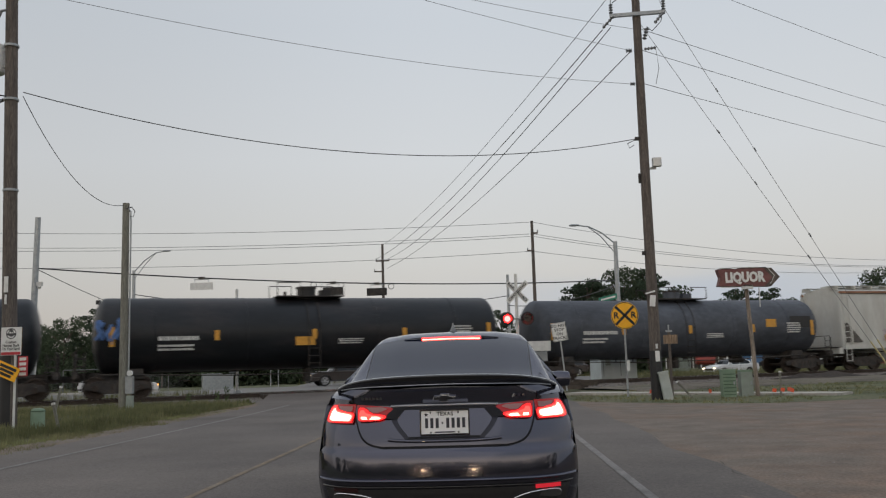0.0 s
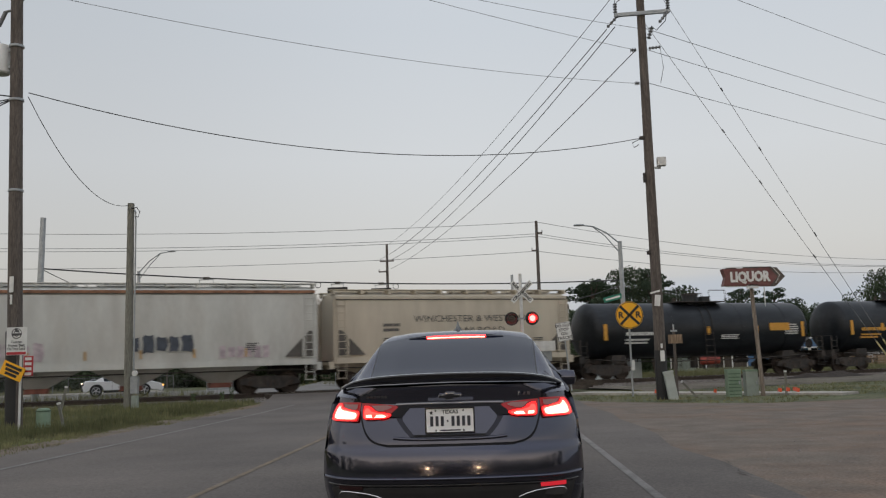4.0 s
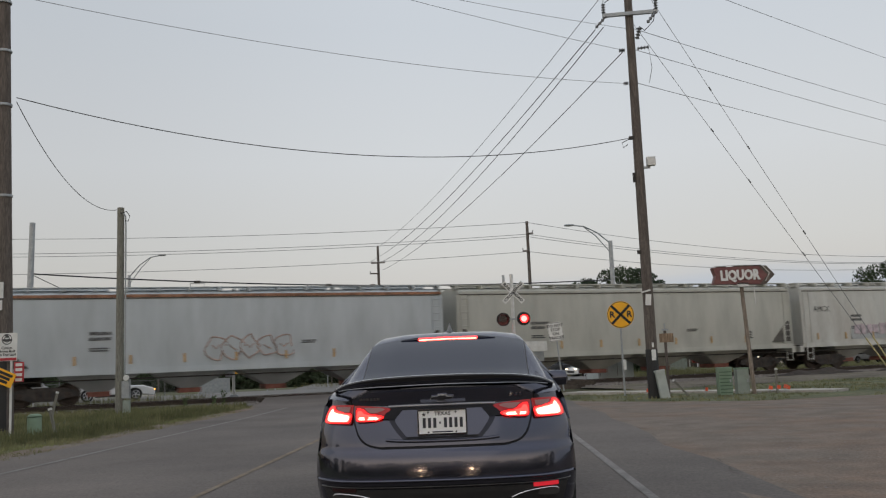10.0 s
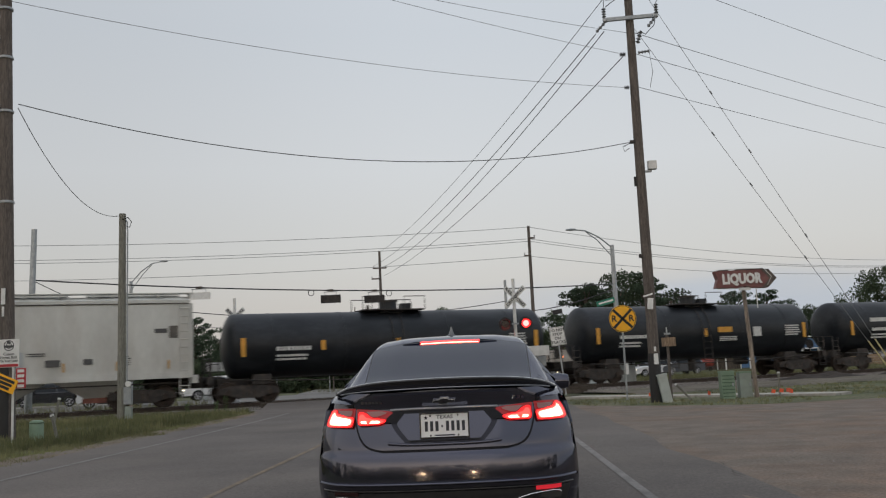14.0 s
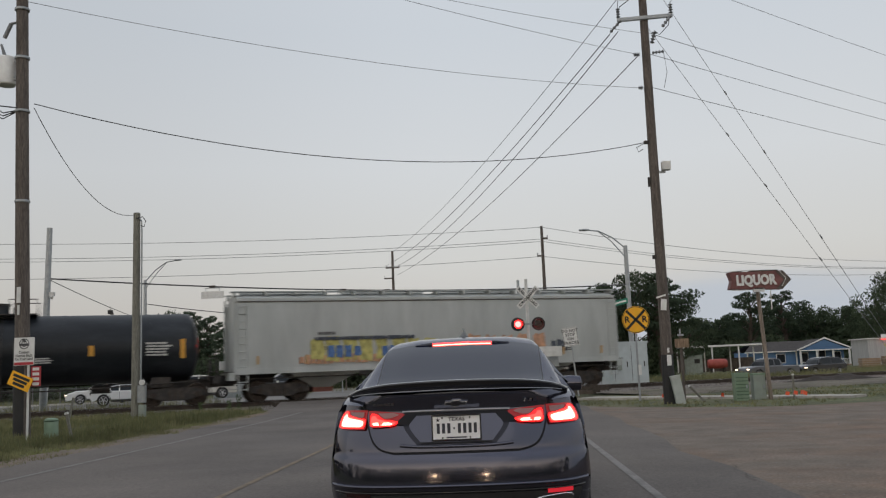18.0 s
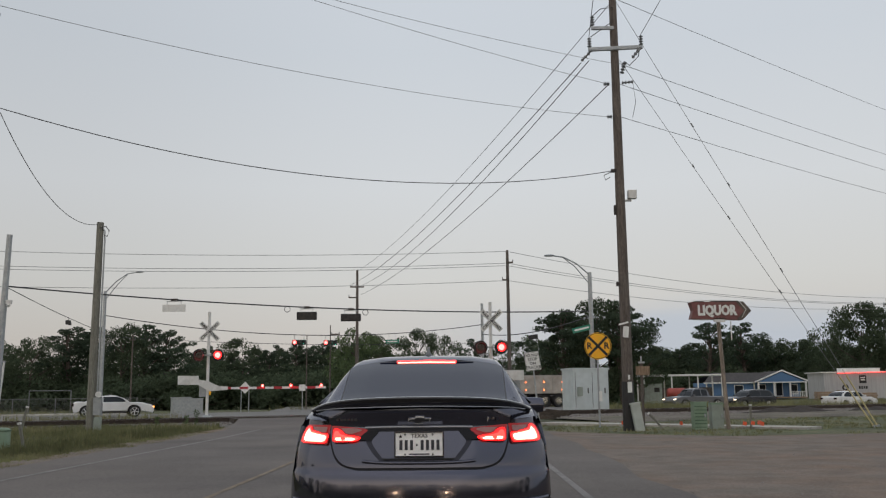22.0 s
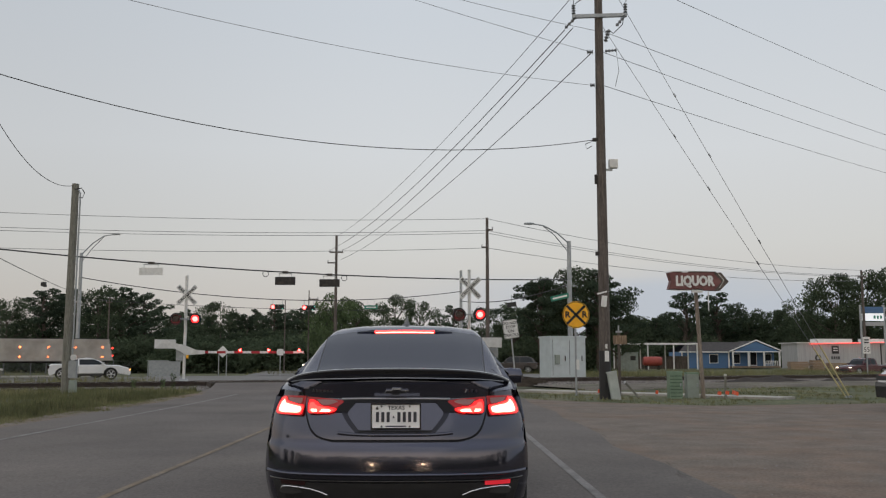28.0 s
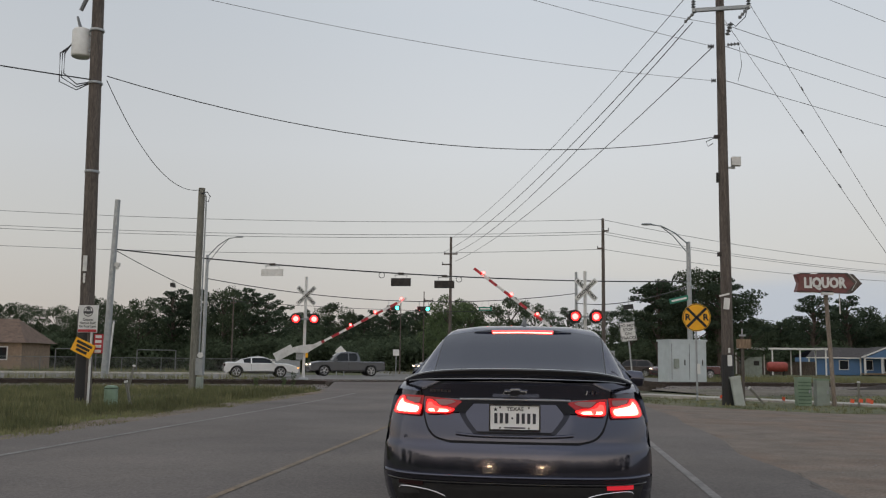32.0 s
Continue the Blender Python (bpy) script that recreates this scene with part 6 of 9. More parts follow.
# railroad warning disc
t = thing("warning_sign", pose(4.76, 31.1, -0.05), "round yellow railroad warning sign with a black cross", "sign")
boxp("post", t, M["galv"], (0, 0.02, 1.3), (0.06, 0.04, 2.6))
dm = pose(0.02, -0.03, 2.74, 90)
disc = one("disc", t, M["sign_yellow"], lambda bm: lathe(bm, [(0.455, -0.006), (0.46, 0), (0.455, 0.006)], 40, dm))
one("rim_line", disc, M["black"], lambda bm: quad_grid(bm, [[dm @ Vector((r * math.cos(a), r * math.sin(a), 0.008)) for a in [2 * math.pi * k / 40 for k in range(40)]] for r in (0.425, 0.445)], True))
one("cross_bar", disc, M["black"], lambda bm: [box(bm, (0.02, -0.042, 2.74), (0.86, 0.006, 0.085), ry=s) for s in (45, -45)])
lettering("letter", disc, "R", 0.30, M["black"], pose(-0.27, -0.043, 2.74), 0.002, None, 0.03)
lettering("letter", disc, "R", 0.30, M["black"], pose(0.31, -0.043, 2.74), 0.002, None, 0.03)
boxp("tag", t, M["sign_white"], (0.06, -0.02, 1.05), (0.1, 0.02, 0.34), "white tag on the post")

# keep clear sign
t = thing("regulatory_sign", pose(3.28, 37.5, 0.0, 0, -5, 0), "white sign that forbids stopping on tracks", "sign")
boxp("post", t, M["galv"], (0, 0.03, 1.3), (0.06, 0.04, 2.6))
pn = boxp("panel", t, M["sign_white"], (0, -0.005, 2.42), (0.61, 0.012, 0.76), ry=-3)
one("border", pn, M["black"], lambda bm: [box(bm, (0, -0.013, 2.42 + k * 0.36), (0.57, 0.004, 0.012), ry=-3) for k in (-1, 1)] + [box(bm, (k * 0.285, -0.013, 2.42), (0.012, 0.004, 0.72), ry=-3) for k in (-1, 1)])
for k, w_ in enumerate(("DO NOT", "STOP", "ON", "TRACKS")):
    lettering("word", pn, w_, 0.165, M["black"], pose(0.0, -0.014, 2.66 - 0.165 * k), 0.002, None, 0.02)


# crossing signals with gate arms
def lamp_unit(parent, p, side):
    """A round signal: hood, dark backboard, and a turning lens, lit on one face."""
    x, y, z = p
    bk = one("backboard", parent, M["black"], lambda bm: lathe(bm, [(0.29, -0.02), (0.29, 0.02)], 24, pose(x, y + 0.03, z, 90)), "round black backboard")
    def hood(bm):
        rows_ = []
        for k in range(13):
            a = math.radians(-30 + 240 * k / 12)
            rows_.append([(x + 0.20 * math.cos(a), y - d, z + 0.20 * math.sin(a)) for d in (0.0, 0.28)])
        quad_grid(bm, rows_)
    one("hood", bk, M["black"], hood)
    lens = new("lens")
    lens.parent = parent
    bm = bmesh.new()
    lathe(bm, [(0.125, -0.01), (0.125, 0.004)], 24, pose(0, 0, 0, 90) @ pose(0, 0, 0.012))
    n0 = len(bm.faces)
    lathe(bm, [(0.178, -0.01), (0.178, 0.0)], 24, pose(0, 0, 0, 90) @ pose(0, 0, 0.012))
    bm.faces.ensure_lookup_table()
    for f in bm.faces[n0:]:
        f.material_index = 2
    lit = part("lit_face", bm, M["lamp_red"], None)
    bm = bmesh.new()
    lathe(bm, [(0.185, 0.0), (0.185, 0.01)], 24, pose(0, 0, 0, 90) @ pose(0, 0, -0.012))
    dark = part("dark_face", bm, M["lamp_off"], None)
    me = lit.data
    bm = bmesh.new()
    bm.from_mesh(me)
    n = len(bm.faces)
    bm.from_mesh(dark.data)
    bm.faces.ensure_lookup_table()
    for f in bm.faces[n:]:
        f.material_index = 1
    bm.to_mesh(me)
    bm.free()
    me.materials.append(M["lamp_off"])
    me.materials.append(M["lamp_rim"])
    bpy.data.objects.remove(dark)
    bpy.data.objects.remove(lens)
    lit.name = "lens"
    lit.parent = parent
    lit.matrix_local = pose(x, y - 0.05, z)
    return tagged(lit, label="red flashing lens")


LENSES, ARMS = [], []


def crossing_signal(m, label, arm_dir, arm_len, h, second=False):
    t = thing("crossing_signal", m, label, "crossing signal", "railroad crossing signals")
    tubep("mast", t, M["steel_white"], (0, 0, 0), (0, 0, h), 0.07, seg=14)
    boxp("base", t, M["galv"], (0, 0, 0.1), (0.5, 0.5, 0.2), taper=(0.7, 0.7))
    if second:
        tubep("side_mast", t, M["galv"], (-0.32, 0.3, 0), (-0.32, 0.3, h - 0.08), 0.06, seg=12)
    for k, s in enumerate((45, -45)):
        b = boxp("crossbuck_blade", t, M["sign_white"], (0.03, -0.12 - 0.012 * k, 4.16), (1.2, 0.01, 0.215), "white blade with black letters", ry=s)
        if s == 45:
            lettering("word", b, "RAIL   ROAD", 0.17, M["black"], pose(0.03, -0.15, 4.16, 0, s), 0.002, 1.08, 0.02)
        else:
            lettering("word", b, "CROSSING", 0.17, M["black"], pose(0.03, -0.155, 4.16, 0, s), 0.002, 1.05, 0.02)
    boxp("lamp_arm", t, M["galv"], (0, -0.06, 3.02), (0.95, 0.06, 0.07))
    ls = [lamp_unit(t, (x, -0.1, 3.02), x) for x in (-0.44, 0.44)]
    LENSES.append(ls)
    boxp("gate_motor", t, M["galv"], (-0.18 * arm_dir, 0.12, 1.35), (0.4, 0.35, 0.6), "grey gate motor box")
    arm = new("gate_arm")
    arm.parent = t
    bm = bmesh.new()
    box(bm, (arm_dir * arm_len / 2, 0, 0), (arm_len, 0.04, 0.11))
    me = mesh_of("gate_arm", bm, M["sign_white"])
    bpy.data.objects.remove(arm)
    arm = new("gate_arm", me)
    arm.parent = t
    arm.matrix_local = pose(0, -0.16, 1.45)
    tagged(arm, label="white gate arm with red bands and lamps")
    one("counterweight", arm, M["steel_white"], lambda bm: [box(bm, (-arm_dir * 0.88, -0.05, 0.38), (0.95, 0.12, 0.42))], "grey counterweight plate")
    one("arm_bracket", arm, M["steel_white"], lambda bm: slab(bm, [(-arm_dir * 0.5, 0.2), (-arm_dir * 0.42, 0.42), (0.0, 0.34), (arm_dir * 0.55, 0.10), (arm_dir * 0.95, 0.08), (arm_dir * 0.95, -0.08), (arm_dir * 0.1, -0.14)][::1 if arm_dir > 0 else -1], -0.07, 0.05))
    n = int(arm_len / 0.8)
    for i in range(n):
        boxp("red_band", arm, M["sign_red"], (arm_dir * (0.9 + i * 0.8), -0.003, 0), (0.4, 0.045, 0.116))
    for d in (0.46, 0.70, 0.96):
        lp = tubep("arm_lamp", arm, M["lamp_red"], (arm_dir * arm_len * d, -0.03, 0.10), (arm_dir * arm_len * d, -0.07, 0.10), 0.062, seg=14)
        boxp("lamp_holder", lp, M["black"], (arm_dir * arm_len * d, -0.005, 0.09), (0.12, 0.05, 0.12))
    ARMS.append((arm, arm_dir))
    return t


crossing_signal(pose(-11.95, 43.5, 0.05, 0, 0, 12), "white railroad crossing signal with flashing red lamp and gate arm", 1, 5.6, 5.1)
crossing_signal(pose(1.42, 39.0, 0.05, 0, 0, 6), "white railroad crossing signal beside the near lane", -1, 5.7, 4.95)
t = thing("gate_counterpost", pose(2.4, 39.6, 0.0), "grey relay box by the crossing", "relay box")
boxp("box", t, M["galv"], (0, 0, 1.45), (0.55, 0.3, 0.42))
tubep("post", t, M["galv"], (0, 0, 0), (0, 0, 1.3), 0.05)
rng_r = random.Random(9)
t = thing("scrap_rails", pose(3.6, 38.4, 0.0, 0, 0, 18), "rusty scrap timber and metal beside the track", "scrap pile")
for k in range(5):
    boxp("scrap_bar", t, M["tie"], (0.3 * k - 0.5, 0.4 * rng_r.random(), 0.12 + 0.05 * k), (1.8 - 0.2 * k, 0.2, 0.16), rz=30 * rng_r.random() - 15, ry=8 * rng_r.random())

# signal equipment hut beyond the track
t = thing("equipment_cabinet", pose(7.1, 51.4, -0.12, 0, 0, 14) @ Matrix.Diagonal((0.9, 0.9, 0.98, 1)), "silver-white signal equipment hut on a concrete slab", "equipment cabinet")
boxp("slab", t, M["concrete"], (0, 0, 0.1), (2.7, 2.2, 0.2))
boxp("body", t, M["hut"] if "hut" in M else M.setdefault("hut", mat("brushed_aluminium_hut", (0.50, 0.555, 0.565), 0.55, 0.15, vary=0.1, scale=3, dirt=(0.40, 0.44, 0.445), dscale=1.5, damt=0.5)), (0, 0, 1.36), (2.3, 1.9, 2.32))
boxp("roof", t, M["hut"], (0, 0, 2.56), (2.42, 2.02, 0.1))
for k, x in ((0, -0.55), (1, 0.55)):
    d = boxp("door", t, M["hut"], (x, -0.965, 1.4), (0.9, 0.03, 1.95), "flush metal door")
    boxp("handle", d, M["dark_iron"], (x + 0.34, -1.0, 1.35), (0.05, 0.05, 0.3))
    boxp("door_gap", d, M["black"], (x - 0.455, -0.962, 1.4), (0.012, 0.03, 1.95))
boxp("meter_box", t, M["ped_grey"], (-0.75, -1.04, 1.3), (0.3, 0.14, 0.5))
tubep("mast", t, M["galv"], (0.55, 0.2, 2.6), (0.55, 0.2, 2.95), 0.03)


# strain poles with luminaires at the highway
def strain_pole(m, h, label, arm=None, extra=None):
    t = thing("signal_pole", m, label, "signal pole", "steel signal poles")
    tubep("shaft", t, M["galv"], (0, 0, 0), (0, 0, h), 0.17, 0.125, 14)
    boxp("base_plate", t, M["galv"], (0, 0, 0.03), (0.5, 0.5, 0.06))
    if arm:
        dx, dy, dz = arm
        a = one("luminaire_arm", t, M["galv"], lambda bm: [pipe(bm, [(0, 0, h - 0.15), (dx * 0.35, dy * 0.35, h + dz * 0.55), (dx * 0.7, dy * 0.7, h + dz * 0.95), (dx, dy, h + dz)], 0.04, 6), pipe(bm, [(0, 0, h - 0.75), (dx * 0.4, dy * 0.4, h + dz * 0.35), (dx * 0.7, dy * 0.7, h + dz * 0.9)], 0.03, 6)], smooth=True)
        one("luminaire", a, M["galv"], lambda bm: lathe(bm, [(0.03, -0.32), (0.1, -0.28), (0.13, 0.0), (0.1, 0.26), (0.03, 0.32)], 12, pose(dx * 1.08, dy * 1.08, h + dz, 0, 90, 0) @ Matrix.Diagonal((0.6, 1, 1, 1))), smooth=True)
    return t


sp1 = strain_pole(pose(-20.95, 41.2, -0.05, 0, 1.2, 0), 8.7, "grey steel signal pole with a small camera")
one("camera_unit", sp1, M["steel_white"], lambda bm: [box(bm, (0.28, -0.1, 5.55), (0.24, 0.16, 0.18)), tube(bm, (0.1, 0, 5.4), (0.3, -0.1, 5.4), 0.03, seg=6), lathe(bm, [(0.02, -0.1), (0.09, 0), (0.02, 0.1)], 10, pose(0.3, -0.15, 5.4))], "pale camera housing")
sp2 = strain_pole(pose(-28.3, 72.2, -0.25), 9.8, "grey steel signal pole with a street light arm", (3.0, -1.4, 1.3))
sp3 = strain_pole(pose(8.25, 56.0, -0.05), 8.5, "grey steel signal pole with street light arm and street sign", (-2.4, -1.2, 0.9))
sp4 = strain_pole(pose(2.35, 86.0, -0.3), 9.8, "grey steel signal pole beyond the highway")
boxp("street_sign", sp3, M["sign_green"], (-0.62, -0.1, 5.0), (1.15, 0.03, 0.32), "green street name sign", ry=-13)
one("sign_print", sp3, M["sign_white"], lambda bm: [box(bm, (-0.62, -0.12, 5.0), (0.9, 0.008, 0.10), ry=-13)])

# span wires and what hangs on them
A1, A2 = Vector((-20.85, 41.2, 6.25)), Vector((8.25, 56.0, 6.05))
wire("span_cable", [A1, A2], 0.035, M["cable"], "heavy black span cable over the crossing road", 0.45, category="cable")
B1, B2 = Vector((-28.3, 72.2, 7.6)), Vector((2.35, 86.0, 7.5))
wire("span_cable", [B1, B2], 0.035, M["cable"], "black span cable for the traffic signals", 1.3, category="cable")
wire("span_cable", [A2 - Vector((0, 0, 0.3)), B2 - Vector((0, 0, 0.9))], 0.035, M["cable"], "black span cable over the highway", 0.5, category="cable")
wire("tether_cable", [B1 - Vector((0, 0, 1.7)), B2 - Vector((0, 0, 1.7))], 0.02, M["cable"], "thin tether cable below the signals", 0.4, category="cable")
wire("span_cable", [A1, (-28.3, 72.1, 6.24)], 0.02, M["cable"], "slack thin cable between two steel poles", 0.12, category="cable")
def span_at(x):
    f = (x - A1.x) / (A2.x - A1.x)
    p = A1.lerp(A2, f)
    p.z -= 4 * 0.45 * f * (1 - f)
    return p
for x, w, h, k in ((-7.95, 1.05, 0.42, "black"), (-5.75, 1.08, 0.40, "black"), (-14.05, 1.15, 0.36, "sign_white")):
    p = span_at(x)
    t = thing("overhead_sign", pose(p.x, p.y, p.z), "dark blank-out sign box on a span cable" if k == "black" else "pale back of a sign on a span cable", "sign", "signs on the span cable")
    boxp("panel", t, M[k], (0, 0, -0.46 if k == "black" else -0.42), (w, 0.16 if k == "black" else 0.03, h))
    if k == "black":
        boxp("face_frame", t, M["dark_iron"], (0, -0.09, -0.46), (w * 0.92, 0.02, h * 0.78))
    boxp("clamp", t, M["dark_iron"], (0, 0, 0), (0.3, 0.14, 0.1))
    boxp("hanger_bar", t, M["galv"], (0, 0, -0.08), (w * 0.66, 0.03, 0.04))
    for s in (-0.3, 0.3):
        tubep("hanger", t, M["galv"], (s * w, 0, -0.28), (s * w, 0, -0.06), 0.015, seg=5)
for x in (-8.9, -5.0):
    p = span_at(x)
    t = thing("cable_loop", pose(p.x, p.y, p.z), "black coiled cable on a span wire", "cable", "cable loops")
    one("loop", t, M["cable"], lambda bm: pipe(bm, [(0.15 * math.cos(a), 0, -0.15 + 0.15 * math.sin(a)) for a in [math.pi / 2 + 2 * math.pi * i / 16 for i in range(16)]], 0.018, 5))
t = thing("hanging_camera", pose(-24.62, 57.0, 6.14), "black device hanging on a slack cable", "camera")
one("device", t, M["black"], lambda bm: [box(bm, (0, 0, -0.32), (0.28, 0.2, 0.26)), box(bm, (0.12, -0.05, -0.42), (0.16, 0.16, 0.16))])
tubep("hanger", t, M["cable"], (0, 0, -0.22), (0, 0, 0.05), 0.012, seg=5)

SIGNALS = []
for x in (-13.75, -11.2):
    t = thing("traffic_signal", pose(x, B1.y + (x - B1.x) * 0.4504, 5.62) @ Matrix.Diagonal((1.18, 1.18, 1.18, 1)), "horizontal traffic signal head on a span cable", "traffic signal", "traffic signals")
    boxp("housing", t, M["black"], (0, 0.1, 0), (0.98, 0.2, 0.36))
    for k, kind in ((-0.31, "lamp_red"), (0.0, "lamp_off"), (0.31, "lamp_green")):
        def vis(bm, k=k):
            quad_grid(bm, [[(k + 0.14 * math.cos(a), -d, 0.14 * math.sin(a)) for d in (0.0, 0.2)] for a in [math.radians(-20 + 220 * i / 10) for i in range(11)]])
        one("visor", t, M["black"], vis)
        bm = bmesh.new()
        lathe(bm, [(0.125, -0.012), (0.125, 0.0)], 20, pose(0, 0, 0, 90) @ pose(0, 0, 0.012))
        n = len(bm.faces)
        lathe(bm, [(0.125, 0.0), (0.125, 0.012)], 20, pose(0, 0, 0, 90) @ pose(0, 0, -0.012))
        bm.faces.ensure_lookup_table()
        for f in bm.faces[n:]:
            f.material_index = 1
        me = mesh_of("lens", bm, M[kind])
        me.materials.append(M["black"])
        ob = new("lens", me)
        ob.parent = t
        ob.matrix_local = pose(k, -0.02, 0)
        if kind != "lamp_off":
            SIGNALS.append((ob, k, kind))
    for k in (-0.35, 0.35):
        tubep("hanger", t, M["galv"], (k, 0.1, 0.18), (k, 0.1, 0.58), 0.02, seg=5)
for x, w in ((-5.9, 1.2),):
    t = thing("street_sign", pose(x, B1.y + (x - B1.x) * 0.4504, 6.55), "green street name sign on a span cable", "street sign")
    boxp("panel", t, M["sign_green"], (0, 0, -0.76), (w, 0.03, 0.34))
    boxp("print_bar", t, M["sign_white"], (0, -0.02, -0.76), (w * 0.75, 0.008, 0.1))
    for k in (-0.3, 0.3):
        tubep("hanger", t, M["galv"], (k, 0, -0.6), (k, 0, 0.0), 0.012, seg=5)
t = thing("traffic_signal", pose(5.72, 68.9, 5.75), "dark back of a traffic signal on a span cable", "traffic signal", "traffic signals")
boxp("housing", t, M["black"], (0, 0, -0.5), (0.7, 0.3, 0.34), ry=-8)
tubep("hanger", t, M["galv"], (0, 0, -0.35), (0, 0, 0.25), 0.03, seg=5)


# distant utility poles along the highway
def far_pole(x, y, h, arms, label="weathered wooden utility pole beyond the highway", r=0.17):
    t = thing("utility_pole", pose(x, y, -0.25), label, "utility pole", "utility poles")
    one("pole", t, M["wood"], lambda bm: pole_mesh(bm, (0, 0, 0), (0, 0, h + 0.25), r, r * 0.65, 10, 3), smooth=True)
    for z, w, off in arms:
        boxp("crossarm", t, M["wood"], (off, -0.12, z + 0.25), (w, 0.1, 0.12))
        for k in (-0.45, 0.45):
            insulator(t, (off + k * w, -0.12, z + 0.3), length=0.2, r=0.06)
    return t


far_pole(-9.4, 85, 12.7, ((11.1, 1.3, 0.0), (10.1, 0.8, -0.4)))
far_pole(4.07, 72, 12.4, ((11.4, 0.5, 0.2), (10.0, 0.5, -0.2)))
far_pole(44.8, 95, 10.4, ((9.7, 0.9, 0.0),))
far_pole(-12.6, 90, 7.9, ((7.0, 0.9, 0.5),), "slim pole far down the side road", 0.07)
far_pole(-13.6, 82, 6.4, (), "slim pole far down the side road", 0.06)
far_pole(-33.0, 92, 7.3, ((6.8, 0.6, 0),), "wooden pole before the trees", 0.10)

# overhead lines
CA = RP + Vector((-0.8, -0.1, 12.6))
CB = RP + Vector((0.86, -0.1, 12.65))
for a, b, sag, r in (((-9.95, 85, 11.35), CA - Vector((0.25, -0.3, 0.75)), 0.9, 0.022), ((-8.85, 85, 11.3), RP + Vector((-0.75, 0.4, 12.0)), 1.0, 0.022), ((-9.4, 85, 12.6), RP + Vector((-0.1, 0, 13.75)), 0.9, 0.016), ((-9.0, 85, 10.4), RP + Vector((-0.2, 0, 11.05)), 0.8, 0.02)):
    wire("power_line", [a, b], r * 0.8, M["wire"], "power line running down the side road", sag)
for a, b, sag, r in ((BIG + Vector((-0.8, -0.9, 13.3)), RP + Vector((0, 0, 13.95)), 0.55, 0.009), (BIG + Vector((-0.3, 0, 13.3)), RP + Vector((-0.2, 0, 11.05)), 0.25, 0.009), (BIG + Vector((0.2, 0.9, 13.3)), RP + Vector((0.0, 0, 11.75)), 0.3, 0.009), (BIG + Vector((-0.2, 0, 10.45)), RP + Vector((-0.15, 0, 9.95)), 0.35, 0.009)):
    wire("power_line", [a, b], r * 0.8, M["wire"], "power line crossing over the road", sag)
wire("telephone_cable", [BIG + Vector((0.1, 0, 7.9)), RP + Vector((-0.2, 0, 8.18))], 0.012, M["cable"], "sagging black telephone cable over the road", 0.97, category="cable")
wire("service_drop", [BIG + Vector((0.1, 0, 7.8)), (-11.75, 29.0, 6.75)], 0.010, M["cable"], "slack service cable between two poles", 0.75, category="cable")
for a, b, sag in ((BIG + Vector((-0.15, 0, 7.8)), (-26, 2, 7.6), 0.4), (BIG + Vector((-0.3, 0, 10.6)), (-24, 2, 12.0), 0.3)):
    wire("power_line", [a, b], 0.016, M["cable"], "power line leading away from a pole", sag)
for h, e, sag in ((11.75, (36.1, 62.9, 15.6), 0.15), (11.05, (35.9, 62.9, 14.6), 0.15), (9.95, (35.6, 62.9, 13.2), 0.15), (13.95, (36.4, 62.9, 18.4), 0.15)):
    wire("power_line", [RP + Vector((0.15, 0, h)), e], 0.010, M["wire"], "power line leading off from a pole", sag)
for a, b in (((-0.8, -0.1, 12.6), (-5.4, -44, 13.4)), ((0.86, -0.1, 12.65), (1.2, -44, 13.6)), ((0.0, 0, 14.5), (-2.1, -44, 15.0))):
    wire("power_line", [RP + Vector(a), RP + Vector(b)], 0.011, M["wire"], "power line running back over the roadside", 0.6)
GUY = [(13.08, 29.2, -0.05), (13.25, 29.32, -0.05)]
for z, g_ in ((13.9, GUY[1]), (11.95, GUY[0])):
    a = RP + Vector((0.12, 0, z))
    wire("guy_wire", [a, g_], 0.008, M["wire"], "taut steel guy wire from a pole", 0.02, category="guy wire")
    d = (a - Vector(g_)).normalized()
    t = thing("guy_guard", pose(*g_), "yellow plastic guard on a guy wire", "guy guard", "guy guards")
    one("guard", t, M["guard"] if "guard" in M else M.setdefault("guard", mat("faded_yellow_plastic", (0.50, 0.43, 0.22), 0.6, vary=0.12)), lambda bm: tube(bm, (0, 0, 0), d * 1.9, 0.024, seg=8))
    boxp("anchor", t, M["galv"], (0, 0, 0.03), (0.1, 0.1, 0.1))
    for f in (0.36, 0.56, 0.70):
        q = Vector(g_).lerp(a, f)
        t2 = thing("guy_insulator", pose(*q), "small grey insulator on a guy wire", "insulator", "guy insulators")
        one("body", t2, M["porcelain"], lambda bm: tube(bm, -d * 0.07, d * 0.07, 0.024, seg=8))
for z in (12.3, 11.35, 11.15, 9.95):
    L0 = {12.3: (-60, 60.5, 12.9), 11.35: (-60, 60.5, 11.7), 11.15: (-60, 60.5, 11.45), 9.95: (-60, 60.5, 10.1)}[z]
    wire("highway_line", [L0, (4.07, 71.9, z)], 0.02, M["wire_far"], "distant line along the highway", 0.9)
    wire("highway_line", [(4.07, 71.9, z), (44.8, 94.9, {12.3: 10.4, 11.35: 9.85, 11.15: 9.75, 9.95: 9.3}[z])], 0.02, M["wire_far"], "distant line along the highway", 0.8)

# ---- road vehicles; x forwards, y to the left, wheels on z = 0 ----
def paint(name, color, rough=0.25, metal=0.0):
    return mat(name, color, rough, metal, vary=0.06, scale=2, coat=0.6, dirt=tuple(c * 0.7 + 0.03 for c in color), dscale=1.0, damt=0.25)


